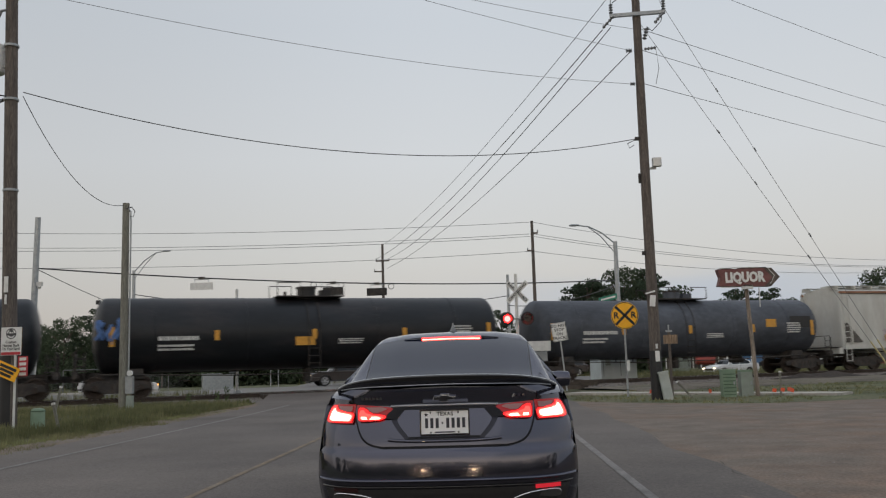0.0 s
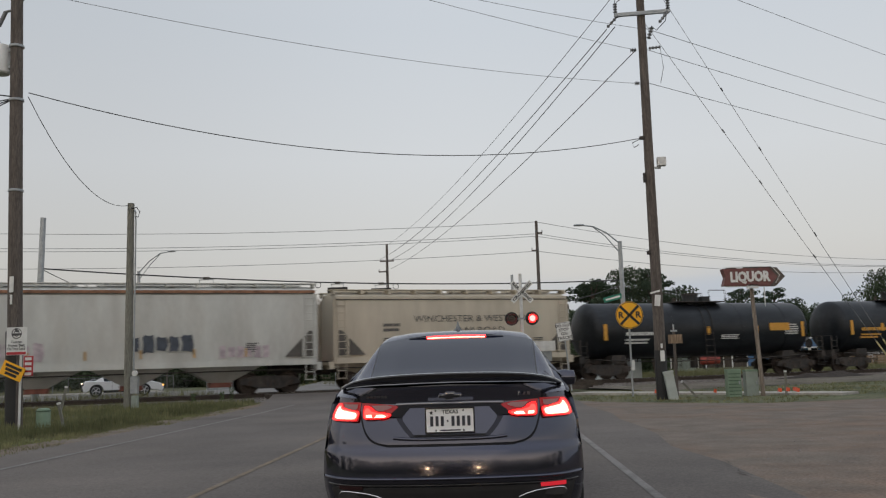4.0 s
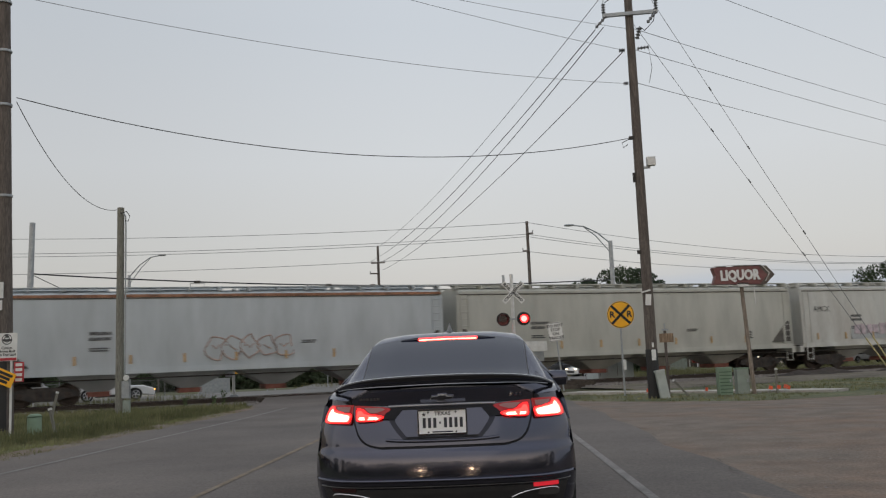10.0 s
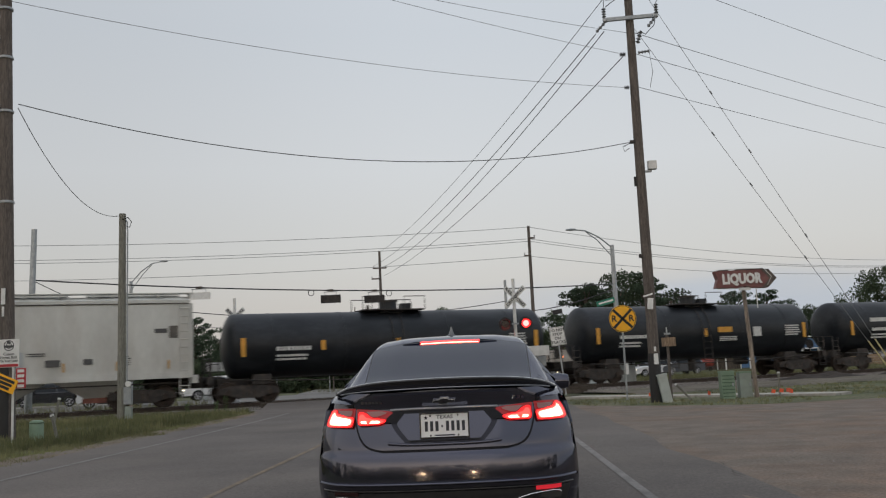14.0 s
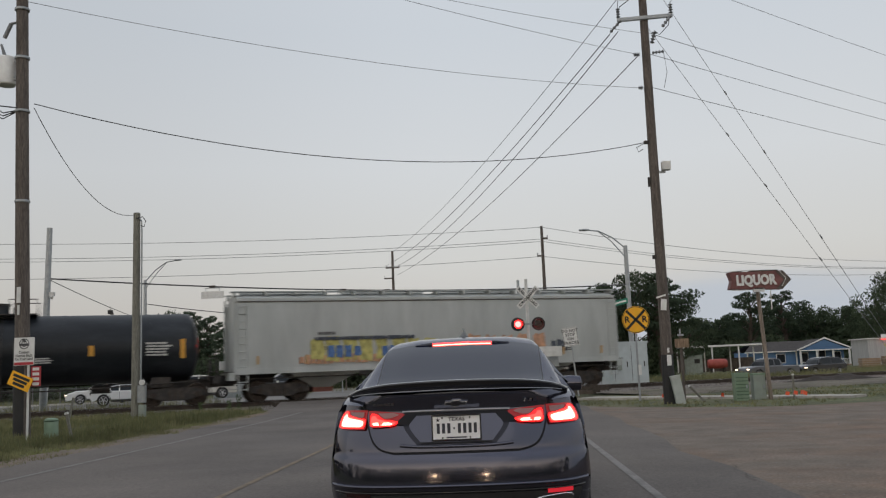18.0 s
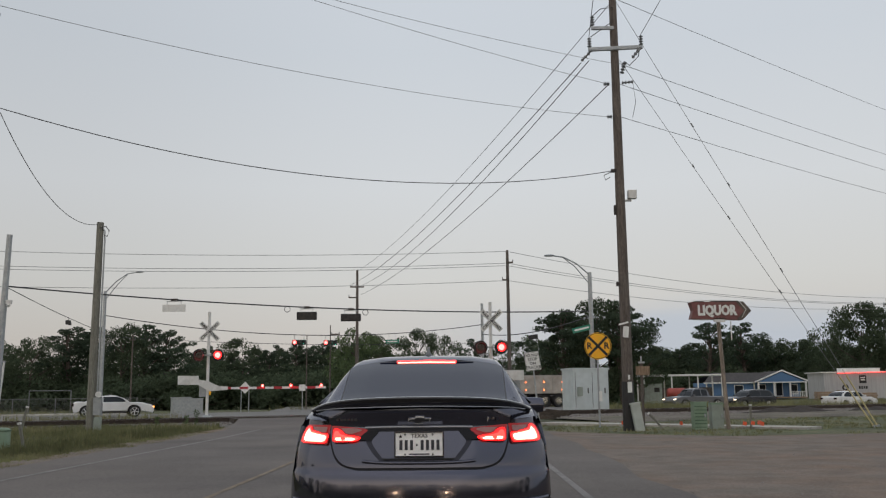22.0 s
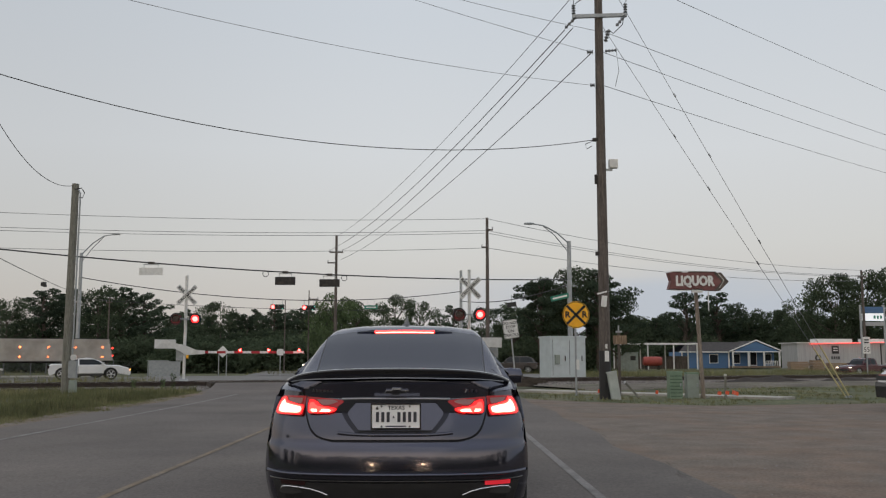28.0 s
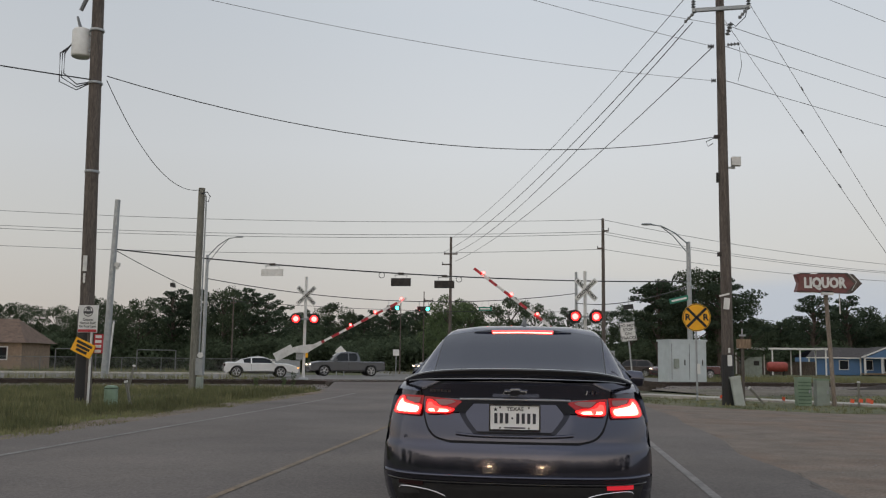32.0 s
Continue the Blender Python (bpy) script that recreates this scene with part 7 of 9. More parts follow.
M["car_white"] = paint("white_car_paint", (0.66, 0.66, 0.65))
M["car_black"] = paint("black_car_paint", (0.016, 0.017, 0.02))
M["car_grey"] = paint("grey_car_paint", (0.10, 0.105, 0.115), 0.3, 0.4)
M["car_silver"] = paint("silver_car_paint", (0.36, 0.36, 0.36), 0.3, 0.5)
M["car_red"] = paint("dark_red_car_paint", (0.075, 0.022, 0.026))
M["car_brown"] = paint("dark_brown_car_paint", (0.04, 0.032, 0.03))
M["car_cream"] = paint("faded_white_truck_paint", (0.55, 0.53, 0.48), 0.45)
M["truck_tan"] = paint("tan_truck_paint", (0.27, 0.225, 0.175), 0.35)
M["trailer_grey"] = mat("dusty_grey_trailer", (0.36, 0.335, 0.30), 0.6, vary=0.15, scale=1.5, dirt=(0.22, 0.19, 0.15), dscale=0.8, damt=0.6)
M["rim_silver"] = mat("silver_wheel_paint", (0.55, 0.55, 0.56), 0.4, 0.2, vary=0.05)
M["head_dim"] = glow("lit_far_headlamp", (1.0, 0.80, 0.55), 4.0, (0.6, 0.6, 0.55))
M["turn_amber"] = glow("lit_amber_lamp", (1.0, 0.38, 0.06), 4.0, (0.5, 0.2, 0.03))
M["tail_dim"] = glow("lit_far_tail_lamp", (1.0, 0.06, 0.04), 2.0)


def wheel(parent, x, y, r, rim=None, w=0.22, spokes=5):
    s = 1 if y > 0 else -1
    wh = one("wheel", parent, M["rubber"], lambda bm: ring(bm, [(r * 0.62, -w / 2), (r * 0.92, -w / 2), (r, -w * 0.3), (r, w * 0.3), (r * 0.92, w / 2), (r * 0.62, w / 2)], 22, pose(x, y, r, 90)), "black tyre", True)
    def disc(bm):
        lathe(bm, [(0.0, 0.012), (r * 0.66, 0.0)], 18, pose(x, y + s * w * 0.30, r, 90))
    one("rim_back", wh, M["black"], disc)
    def sp(bm):
        for i in range(spokes):
            a = 2 * math.pi * i / spokes + 0.3
            box(bm, (0, 0, 0), (r * 0.58, 0.035, r * 0.12), m=pose(x, y + s * w * 0.42, r) @ pose(0, 0, 0, 0, math.degrees(a), 0) @ pose(r * 0.32, 0, 0))
        ring(bm, [(r * 0.62, -0.02), (r * 0.68, -0.025), (r * 0.68, 0.025), (r * 0.62, 0.02)], 20, pose(x, y + s * w * 0.42, r, 90))
    one("rim", wh, rim or M["rim_silver"], sp)
    return wh


def inset(outline, d):
    cx = sum(p[0] for p in outline) / len(outline)
    cz = sum(p[1] for p in outline) / len(outline)
    mx = max(abs(p[0] - cx) for p in outline)
    mz = max(abs(p[1] - cz) for p in outline)
    return [(cx + (x - cx) * (1 - d / mx), cz + (z - cz) * (1 - d / mz)) for x, z in outline]


def shell(bm, outline, hw, d=0.06):
    rows_ = []
    for y, o in ((-hw, inset(outline, d)), (-hw + 0.07, outline), (hw - 0.07, outline), (hw, inset(outline, d))):
        rows_.append([(x, y, z) for x, z in o])
    vs = quad_grid(bm, rows_, True)
    bm.faces.new(vs[0])
    bm.faces.new(list(reversed(vs[-1])))


def car(m, label, body, L=4.8, W=1.85, H=1.45, belt=0.95, hood=0.88, tail=1.0, xw=1.0, xf=0.35, xr=-0.9, xb=-1.7, r=0.34, fa=1.45, ra=-1.35, kind="sedan", lit=True, group="cars on the highway", signal=False):
    t = thing("car" if kind != "pickup" else "pickup_truck", m, label, "car" if kind != "pickup" else "pickup truck", group)
    hw, h = W / 2, L / 2
    z0 = 0.24 if kind in ("sedan", "coupe") else 0.34
    arc = lambda c: [(c + (r + 0.06) * math.cos(a), max(z0, r + (r + 0.06) * math.sin(a))) for a in [math.pi * i / 8 for i in range(9)]]
    o = [(-h + 0.12, z0 + 0.03), (-h + 0.03, 0.42), (-h, 0.62), (-h + 0.03, tail - 0.1), (-h + 0.15, tail)]
    if kind == "pickup":
        o += [(xb - 0.05, tail), (xb, belt)]
    else:
        o += [(xb, max(belt, tail))]
    o += [(0, belt), (xw, belt + 0.01), ((xw + h) / 2, (belt + hood) / 2 + 0.02), (h - 0.5, hood - 0.03), (h - 0.2, hood - 0.10), (h - 0.06, hood - 0.20), (h, hood - 0.34), (h - 0.01, 0.36), (h - 0.1, z0)]
    o += arc(fa)[:1] + arc(fa)[1:] + arc(ra)
    one("body", t, body, lambda bm: shell(bm, o, hw), smooth=True)
    # cabin
    dz = H - belt
    front = [(xw, belt), (xw + 0.48 * (xf - xw), belt + 0.58 * dz), (xf, H - 0.06 * dz), (xf - 0.3, H)]
    rear = [(xb, belt), (xb + 0.46 * (xr - xb), belt + 0.60 * dz), (xr, H - 0.08 * dz), (xr + 0.3, H - 0.01)]
    cab = [(xb, belt - 0.04)] + rear[1:] + [((xf + xr) / 2, H + 0.02)] + list(reversed(front)) 
    cab[-1] = (xw, belt - 0.04)
    yb, yt = hw * 0.95, hw * 0.72
    yy = lambda z: yb + (yt - yb) * (z - belt) / (H - belt)
    def cabin(bm):
        rows_ = [[(x, -yy(z), z) for x, z in cab], [(x, -yy(z) * 0.8, z + 0.015) for x, z in cab], [(x, yy(z) * 0.8, z + 0.015) for x, z in cab], [(x, yy(z), z) for x, z in cab]]
        vs = quad_grid(bm, rows_, True)
        bm.faces.new(vs[0]), bm.faces.new(list(reversed(vs[-1])))
    one("cabin", t, body, cabin, smooth=True)
    def edge(tab, z):
        for (xa, za), (xc, zc) in zip(tab, tab[1:]):
            if z <= zc:
                return xa + (xc - xa) * (z - za) / (zc - za)
        return tab[-1][0]
    fx = lambda f: edge(front, belt + f * dz)
    bx = lambda f: edge(rear, belt + f * dz)
    g0, g1 = belt + 0.03, H - 0.085
    f0, f1, fm = (g0 - belt) / dz, (g1 - belt) / dz, 0.58
    gm = belt + fm * dz
    mid = (xf + xr) / 2 + (0.05 if kind != "coupe" else -0.42)
    for s in (-1, 1):
        for q in ([(fx(f0) - 0.16, g0), (fx(fm) - 0.09, gm), (fx(f1) - 0.10, g1), (mid + 0.04, g1), (mid + 0.04, g0)], [(mid - 0.04, g0), (mid - 0.04, g1), (bx(f1) + 0.14, g1), (bx(fm) + 0.14, gm), (bx(f0) + (0.25 if kind != "coupe" else 0.7), g0)]):
            if max(c[0] for c in q) - min(c[0] for c in q) < 0.2 or (kind == "pickup" and q[0][0] < mid and mid - bx(fm) < 0.5):
                continue
            def win(bm, q=q, s=s):
                quad_grid(bm, [[(x, s * (yy(z) + 0.008), z) for x, z in q], [(x, s * (yy(z) - 0.02), z) for x, z in q]], True)
                bm.faces.new([bm.verts.new((x, s * (yy(z) + 0.008), z)) for x, z in q])
            one("side_window", t, M["glass_blue"], win)
        one("mirror", t, body, lambda bm, s=s: box(bm, (fx(0.15) - 0.15, s * (yb + 0.1), g0 + 0.06), (0.16, 0.22, 0.14)))
        one("door_gap", t, M["black"], lambda bm, s=s: box(bm, (mid, s * (hw - 0.001), (0.4 + belt) / 2), (0.012, 0.008, belt - 0.45)))
        one("sill", t, M["trim"], lambda bm, s=s: box(bm, ((fa + ra) / 2, s * (hw - 0.03), z0 + 0.05), (fa - ra - 2 * r - 0.2, 0.05, 0.1)))
        wheel(t, fa, s * (hw - 0.12), r)
        wheel(t, ra, s * (hw - 0.12), r)
        hl = one("headlamp", t, M["lens_clear"], lambda bm, s=s: box(bm, (h - 0.17, s * (hw - 0.25), hood - 0.24), (0.28, 0.36, 0.13)))
        if lit:
            one("bulb", hl, M["turn_amber"] if signal else M["head_dim"], lambda bm, s=s: box(bm, (h - 0.12, s * (hw - 0.19), hood - 0.24), (0.24, 0.27, 0.08)))
        one("tail_lamp", t, M["lamp_off"], lambda bm, s=s: box(bm, (-h + 0.08, s * (hw - 0.16), tail - 0.2), (0.18, 0.3, 0.16)))
    def glass_end(bm, p):
        bm.faces.new([bm.verts.new(v) for v in p])
    off = 0.012
    for name, tab, k in (("windscreen", front, 1), ("rear_window", rear, -1)):
        def scr(bm, tab=tab, k=k):
            rows_ = []
            for f in (f0, fm, f1):
                z = belt + f * dz
                x = edge(tab, z)
                rows_.append([(x + k * off, -yy(z) * 0.92, z + off), (x + k * off + k * 0.03, 0, z + off + 0.012), (x + k * off, yy(z) * 0.92, z + off)])
            quad_grid(bm, rows_)
        one(name, t, M["glass_blue"], scr)
    boxp("grille", t, M["black"], (h - 0.02, 0, 0.54), (0.05, W * 0.62, 0.2))
    boxp("lower_grille", t, M["black"], (h - 0.03, 0, 0.30), (0.06, W * 0.7, 0.1))
    boxp("front_bumper", t, body, (h - 0.05, 0, 0.40), (0.12, W * 0.8, 0.1))
    if kind == "pickup":
        boxp("bed_floor", t, M["trim"], ((xb - h) / 2, 0, tail + 0.004), (h + xb - 0.25, W - 0.3, 0.012), "dark open truck bed")
        boxp("tailgate", t, body, (-h + 0.06, 0, tail - 0.2), (0.06, W - 0.3, 0.45))
    return t


SUV = dict(L=4.7, W=1.88, H=1.66, belt=1.05, hood=1.02, tail=1.10, xw=1.10, xf=0.40, xr=-1.65, xb=-2.18, r=0.36, fa=1.42, ra=-1.4, kind="suv")
PICKUP = dict(L=5.6, W=1.98, H=1.74, belt=1.08, hood=1.06, tail=1.06, xw=1.15, xf=0.55, xr=-0.75, xb=-0.95, r=0.40, fa=1.75, ra=-1.75, kind="pickup")
SEDAN = dict(L=4.85, W=1.84, H=1.46, belt=0.95, hood=0.90, tail=1.02, xw=1.05, xf=0.35, xr=-1.0, xb=-1.75)
COUPE = dict(L=4.75, W=1.92, H=1.34, belt=0.90, hood=0.86, tail=0.98, xw=0.98, xf=0.12, xr=-0.62, xb=-1.90, r=0.365, fa=1.22, ra=-1.60, kind="coupe")
HATCH = dict(L=4.2, W=1.78, H=1.52, belt=0.98, hood=0.96, tail=1.05, xw=1.05, xf=0.4, xr=-1.5, xb=-1.95, r=0.32, fa=1.3, ra=-1.25, kind="hatch")

S21, V21 = 39.6, 9.5                            # the car that leaves to the east, at 21 seconds
WEST = 26.5                                     # lane offsets beyond the track
EAST = 20.3


def lane_pose(s, off, west):
    return track_pose(s, off, -0.11 + dip(s), 180 if west else 0)


TRAFFIC = []
# label, paint, shape, then where its nose is along the track, at which seconds
for label, body, shape, rows_ in (
        ("dark brown pickup truck with lit headlamps", "car_brown", PICKUP, ((0, -2.8), (2, -19.4), (12, -102), (32, -260))),
        ("dark grey crossover with lit headlamps", "car_grey", SUV, ((0, 14.0), (2, -2.4), (12, -84), (32, -245))),
        ("white sedan on the highway", "car_white", SEDAN, ((0, 33.2), (6, -1.5), (7, -9.5), (12, -50), (32, -215))),
        ("silver hatchback with a lit headlamp", "car_silver", HATCH, ((0, 80), (8, -2.3), (9, -13.4), (14, -68), (32, -255))),
        ("black crossover with amber lamp lit", "car_black", SUV, ((0, 110), (12, -3.4), (13, -13.6), (18, -64), (32, -205))),
        ("white crossover on the highway", "car_white", SUV, ((0, 82), (5.5, 44.1), (6, 40.5), (13, -1.2), (14, -11.7), (20, -72), (32, -195))),
        ("white sedan behind the train", "car_white", SEDAN, ((0, 140), (16.5, -7.4), (20, -40), (32, -160))),
        ("faded white pickup truck with lit headlamps", "car_cream", PICKUP, ((0, 150), (17, -6.8), (18, -15), (24, -70), (32, -150))),
        ("white sedan following a pickup", "car_white", SEDAN, ((0, 160), (17, 0.4), (18, -8), (24, -62), (32, -142))),
        ("grey crossover on the highway", "car_grey", SUV, ((0, 170), (18, -8), (19, -17.0), (24, -62), (32, -134))),
        ("dark red pickup truck with lit headlamps", "car_red", PICKUP, ((0, 400), (24, 110), (27, 67), (28, 56.2), (28.5, 50.2), (29, 44.0), (29.5, 39.0), (30, 34.5), (31, 27), (32, 21)))):
    ob = car(lane_pose(rows_[0][1] + shape["L"] / 2, WEST, True), label, M[body], signal="amber" in label, **shape)
    far = 3.2 if rows_[0][1] > 105 and rows_[0][1] < 300 else 0.0          # the outer lane, past the waiting truck
    TRAFFIC.append((ob, [(t, s_ + 0.27 * far + shape["L"] / 2, WEST + far) for t, s_ in rows_]))
# three that queue behind the semi truck at the signal
for label, body, shape, rows_ in (
        ("grey pickup truck queueing at the signal", "car_grey", PICKUP, ((0, 200, WEST), (14, 72, WEST), (17.5, 37.5, WEST), (18.6, 34, WEST), (20, 32.5, WEST), (22.6, 31.5, WEST), (23.6, 27.5, WEST), (24.5, 21.5, WEST), (25.5, 14, WEST), (26.5, 4.5, WEST), (27.5, 1.0, WEST), (29.8, 0.8, WEST), (30.3, 0.4, WEST), (31, -1.7, WEST), (31.5, -4.9, WEST), (32, -7.7, WEST))),
        ("dark crossover queueing at the signal", "car_black", SUV, ((0, 215, WEST), (14, 80, WEST), (17.5, 43.8, WEST), (18.6, 40.6, WEST), (20, 39.0, WEST), (22.6, 38.4, WEST), (23.6, 35, WEST), (24.5, 29.5, WEST), (25.5, 21.5, WEST), (26.5, 11, WEST), (27.5, 7.2, WEST), (30.2, 7.0, WEST), (31.2, 4.5, WEST), (32, 0.5, WEST))),
        ("white hatchback queueing at the signal", "car_white", HATCH, ((0, 270, WEST), (20, 90, WEST), (22, 62, WEST), (23, 47.5, WEST), (23.6, 41.5, WEST), (24.5, 36.1, WEST), (25.5, 29.5, WEST), (26.5, 18.5, WEST), (27.5, 12.6, WEST), (30.6, 12.4, WEST), (32, 9, WEST)))):
    ob = car(lane_pose(rows_[0][1] + shape["L"] / 2, WEST, True), label, M[body], **shape)
    TRAFFIC.append((ob, [(t, s_ + shape["L"] / 2, o) for t, s_, o in rows_]))
eastbound = car(lane_pose(0, EAST, False), "white sedan driving away along the highway", M["car_white"], lit=False, **SEDAN)
coupe = car(lane_pose(-14.65, EAST, False), "white coupe waiting with an amber lamp lit", M["car_white"], signal=True, **COUPE)
waiting = car(pose(12.95, 21.4, 0.0, 0, 0, 195), "white sport utility car with black lower front stopped on gravel", M["car_white"], group="parked cars", lit=False, **SUV)
one("bumper_cover", waiting, M["car_black"], lambda bm: slab(bm, [(1.86, 0.30), (2.36, 0.30), (2.375, 0.56), (2.36, 0.66), (1.86, 0.62)], -0.945, 0.945), "black bumper cover")
one("nose_grille", waiting, M["black"], lambda bm: slab(bm, [(2.20, 0.70), (2.37, 0.70), (2.33, 0.86), (2.20, 0.88)], -0.60, 0.60), "black grille")
for s in (-1, 1):
    one("lamp_bezel", waiting, M["black"], lambda bm, s=s: slab(bm, [(2.05, 0.70), (2.345, 0.70), (2.31, 0.84), (2.05, 0.86)], s * 0.79 - 0.157, s * 0.79 + 0.157), "dark lamp housing")
boxp("licence_plate", waiting, M["plate_white"], (2.385, 0.1, 0.47), (0.015, 0.30, 0.15))


def semi_truck(m):
    t = thing("semi_truck", m, "tan conventional semi truck pulling a grey dump trailer", "truck")
    hoodo = [(-2.35, 0.75), (-2.35, 1.75), (-0.1, 1.62), (-0.02, 1.2), (-0.05, 0.75)]
    one("hood", t, M["truck_tan"], lambda bm: shell(bm, hoodo, 0.85, 0.1), smooth=True)
    boxp("grille", t, M["chrome"], (0.0, 0, 1.15), (0.08, 1.0, 0.9), "chrome grille")
    boxp("bumper", t, M["chrome"], (0.1, 0, 0.55), (0.18, 2.3, 0.38), "chrome bumper")
    one("cab", t, M["truck_tan"], lambda bm: shell(bm, [(-4.0, 0.9), (-4.0, 2.55), (-3.85, 2.75), (-2.75, 2.7), (-2.4, 1.75), (-2.35, 0.9)], 1.0, 0.06), smooth=True)
    one("sleeper", t, M["truck_tan"], lambda bm: shell(bm, [(-5.4, 0.95), (-5.4, 2.6), (-5.2, 2.75), (-4.02, 2.75), (-4.02, 0.95)], 1.1, 0.06), smooth=True)
    for s in (-1, 1):
        boxp("cab_window", t, M["glass_blue"], (-3.0, s * 1.0, 2.12), (0.85, 0.03, 0.6))
        boxp("fuel_tank", t, M["chrome"], (-3.3, s * 0.95, 0.72), (1.3, 0.5, 0.5))
        tubep("exhaust_stack", t, M["chrome"], (-3.95 - (0.35 if s > 0 else 0), s * 1.05, 1.0), (-3.95 - (0.35 if s > 0 else 0), s * 1.05, 3.4), 0.075, seg=12)
        tubep("air_cleaner", t, M["chrome"], (-2.55, s * 1.05, 1.35), (-2.55, s * 1.05, 2.1), 0.17, seg=14)
        boxp("headlamp", t, M["head_dim"], (0.0, s * 0.72, 1.12), (0.1, 0.13, 0.12))
        boxp("front_fender", t, M["truck_tan"], (-1.0, s * 1.0, 1.12), (1.5, 0.34, 0.16), taper=(0.6, 1))
        wheel(t, -1.0, s * 0.98, 0.52, M["chrome"], 0.3, 10)
        for x in (-6.6, -7.9, -15.6, -16.9):
            wheel(t, x, s * 0.95, 0.52, M["chrome"], 0.5, 10)
        boxp("side_rail", t, M["dark_iron"], (-5.6, s * 0.45, 0.95), (6.2, 0.12, 0.26))
        boxp("step_box", t, M["trailer_grey"], (-5.2, s * 1.0, 0.85), (0.5, 0.4, 0.7))
    boxp("windscreen", t, M["glass_blue"], (-2.58, 0, 2.2), (0.05, 1.6, 0.65), ry=-20)
    boxp("roof_visor", t, M["chrome"], (-2.62, 0, 2.68), (0.4, 1.9, 0.08))
    one("dump_tub", t, M["trailer_grey"], lambda bm: shell(bm, [(-6.5, 1.12), (-6.2, 2.55), (-17.6, 2.55), (-17.9, 1.15), (-16.5, 1.1)], 1.25, 0.05))
    one("tub_rim", t, M["trailer_grey"], lambda bm: [box(bm, (-11.9, s * 1.24, 2.52), (11.4, 0.1, 0.16)) for s in (-1, 1)] + [box(bm, (-6.15, 0, 2.6), (0.5, 2.4, 0.18))])
    boxp("tarp", t, M["black"], (-11.9, 0, 2.6), (11.2, 2.2, 0.1))
    boxp("trailer_frame", t, M["dark_iron"], (-11.5, 0, 1.12), (12.4, 0.9, 0.22))
    for i in range(13):
        boxp("tub_rib", t, M["trailer_grey"], (-6.9 - i * 0.86, 1.27, 1.82), (0.07, 0.06, 1.4))
    boxp("drawbar", t, M["trailer_grey"], (-6.0, 0, 1.9), (1.4, 0.2, 0.1))
    for i in range(7):
        for z in (2.05, 1.42):
            tubep("marker_lamp", t, M["lamp_amber"], (-7.0 - i * 1.7, 1.27, z), (-7.0 - i * 1.7, 1.30, z), 0.065, seg=10)
    for z in (2.0, 1.5):
        boxp("tail_lamp", t, M["tail_dim"], (-17.85, 1.0, z), (0.1, 0.3, 0.14))
    return t


truck = semi_truck(lane_pose(-5.2, WEST, True))


def run_traffic():
    for ob, rows_ in TRAFFIC:
        walk(ob, [(t, lane_pose(s, o, True)) for t, s, o in rows_])
    rows_ = [(0, 160), (8, 62), (12, 20), (14, 6), (15, 3.8), (17, 3.4), (23, 3.2), (23.5, 0.8), (24, -2.7), (24.5, -6.0), (25.5, -11.9), (26.5, -18.2), (27.5, -26.0), (28, -30.8), (28.5, -34.6), (29.5, -43), (32, -68)]
    walk(truck, [(t, lane_pose(s, WEST, True)) for t, s in rows_])
    walk(eastbound, [(t, lane_pose(S21 - SEDAN["L"] / 2 + V21 * (t - 21), EAST, False)) for t in (0, 10, 18, 19, 20, 21, 22, 23, 24, 28, 32)])
    walk(coupe, [(t, lane_pose(-14.65 + d, EAST, False)) for t, d in ((0, -1.62), (19.4, -1.62), (20.0, -1.0), (20.8, 0), (29.9, 0), (30.6, 0.9), (31.2, 1.8), (31.6, 2.5), (32, 2.9))])

# ---- trees, buildings and verge ----
def leaf_mat(name, color):
    """Leaves that let half of the light through, in slowly varying greens."""
    m = bpy.data.materials.new(name)
    m.use_nodes = True
    nt = m.node_tree
    nt.nodes.clear()
    out = nt.nodes.new("ShaderNodeOutputMaterial")
    mix = nt.nodes.new("ShaderNodeMixShader")
    mix.inputs[0].default_value = 0.45
    dif, tra = nt.nodes.new("ShaderNodeBsdfDiffuse"), nt.nodes.new("ShaderNodeBsdfTranslucent")
    tc, n1, oi, geo = nt.nodes.new("ShaderNodeTexCoord"), nt.nodes.new("ShaderNodeTexNoise"), nt.nodes.new("ShaderNodeObjectInfo"), nt.nodes.new("ShaderNodeNewGeometry")
    n1.inputs["Scale"].default_value, n1.inputs["Detail"].default_value = 0.7, 4
    nt.links.new(tc.outputs["Object"], n1.inputs["Vector"])
    last = None
    for source, lo, hi, a, b in ((n1.outputs["Fac"], 0.3, 0.7, 0.68, 1.32), (oi.outputs["Random"], 0, 1, 0.8, 1.2), (geo.outputs["Random Per Island"], 0, 1, 0.82, 1.18)):
        r = nt.nodes.new("ShaderNodeMapRange")
        for k, v in ((1, lo), (2, hi), (3, a), (4, b)):
            r.inputs[k].default_value = v
        nt.links.new(source, r.inputs[0])
        if last is None:
            last = r.outputs[0]
        else:
            mu = nt.nodes.new("ShaderNodeMath")
            mu.operation = "MULTIPLY"
            nt.links.new(last, mu.inputs[0])
            nt.links.new(r.outputs[0], mu.inputs[1])
            last = mu.outputs[0]
    col = nt.nodes.new("ShaderNodeVectorMath")
    col.operation = "SCALE"
    col.inputs[0].default_value = color
    nt.links.new(last, col.inputs[3])
    for sh in (dif, tra):
        nt.links.new(col.outputs[0], sh.inputs["Color"])
    nt.links.new(dif.outputs[0], mix.inputs[1])
    nt.links.new(tra.outputs[0], mix.inputs[2])
    nt.links.new(mix.outputs[0], out.inputs[0])
    return m


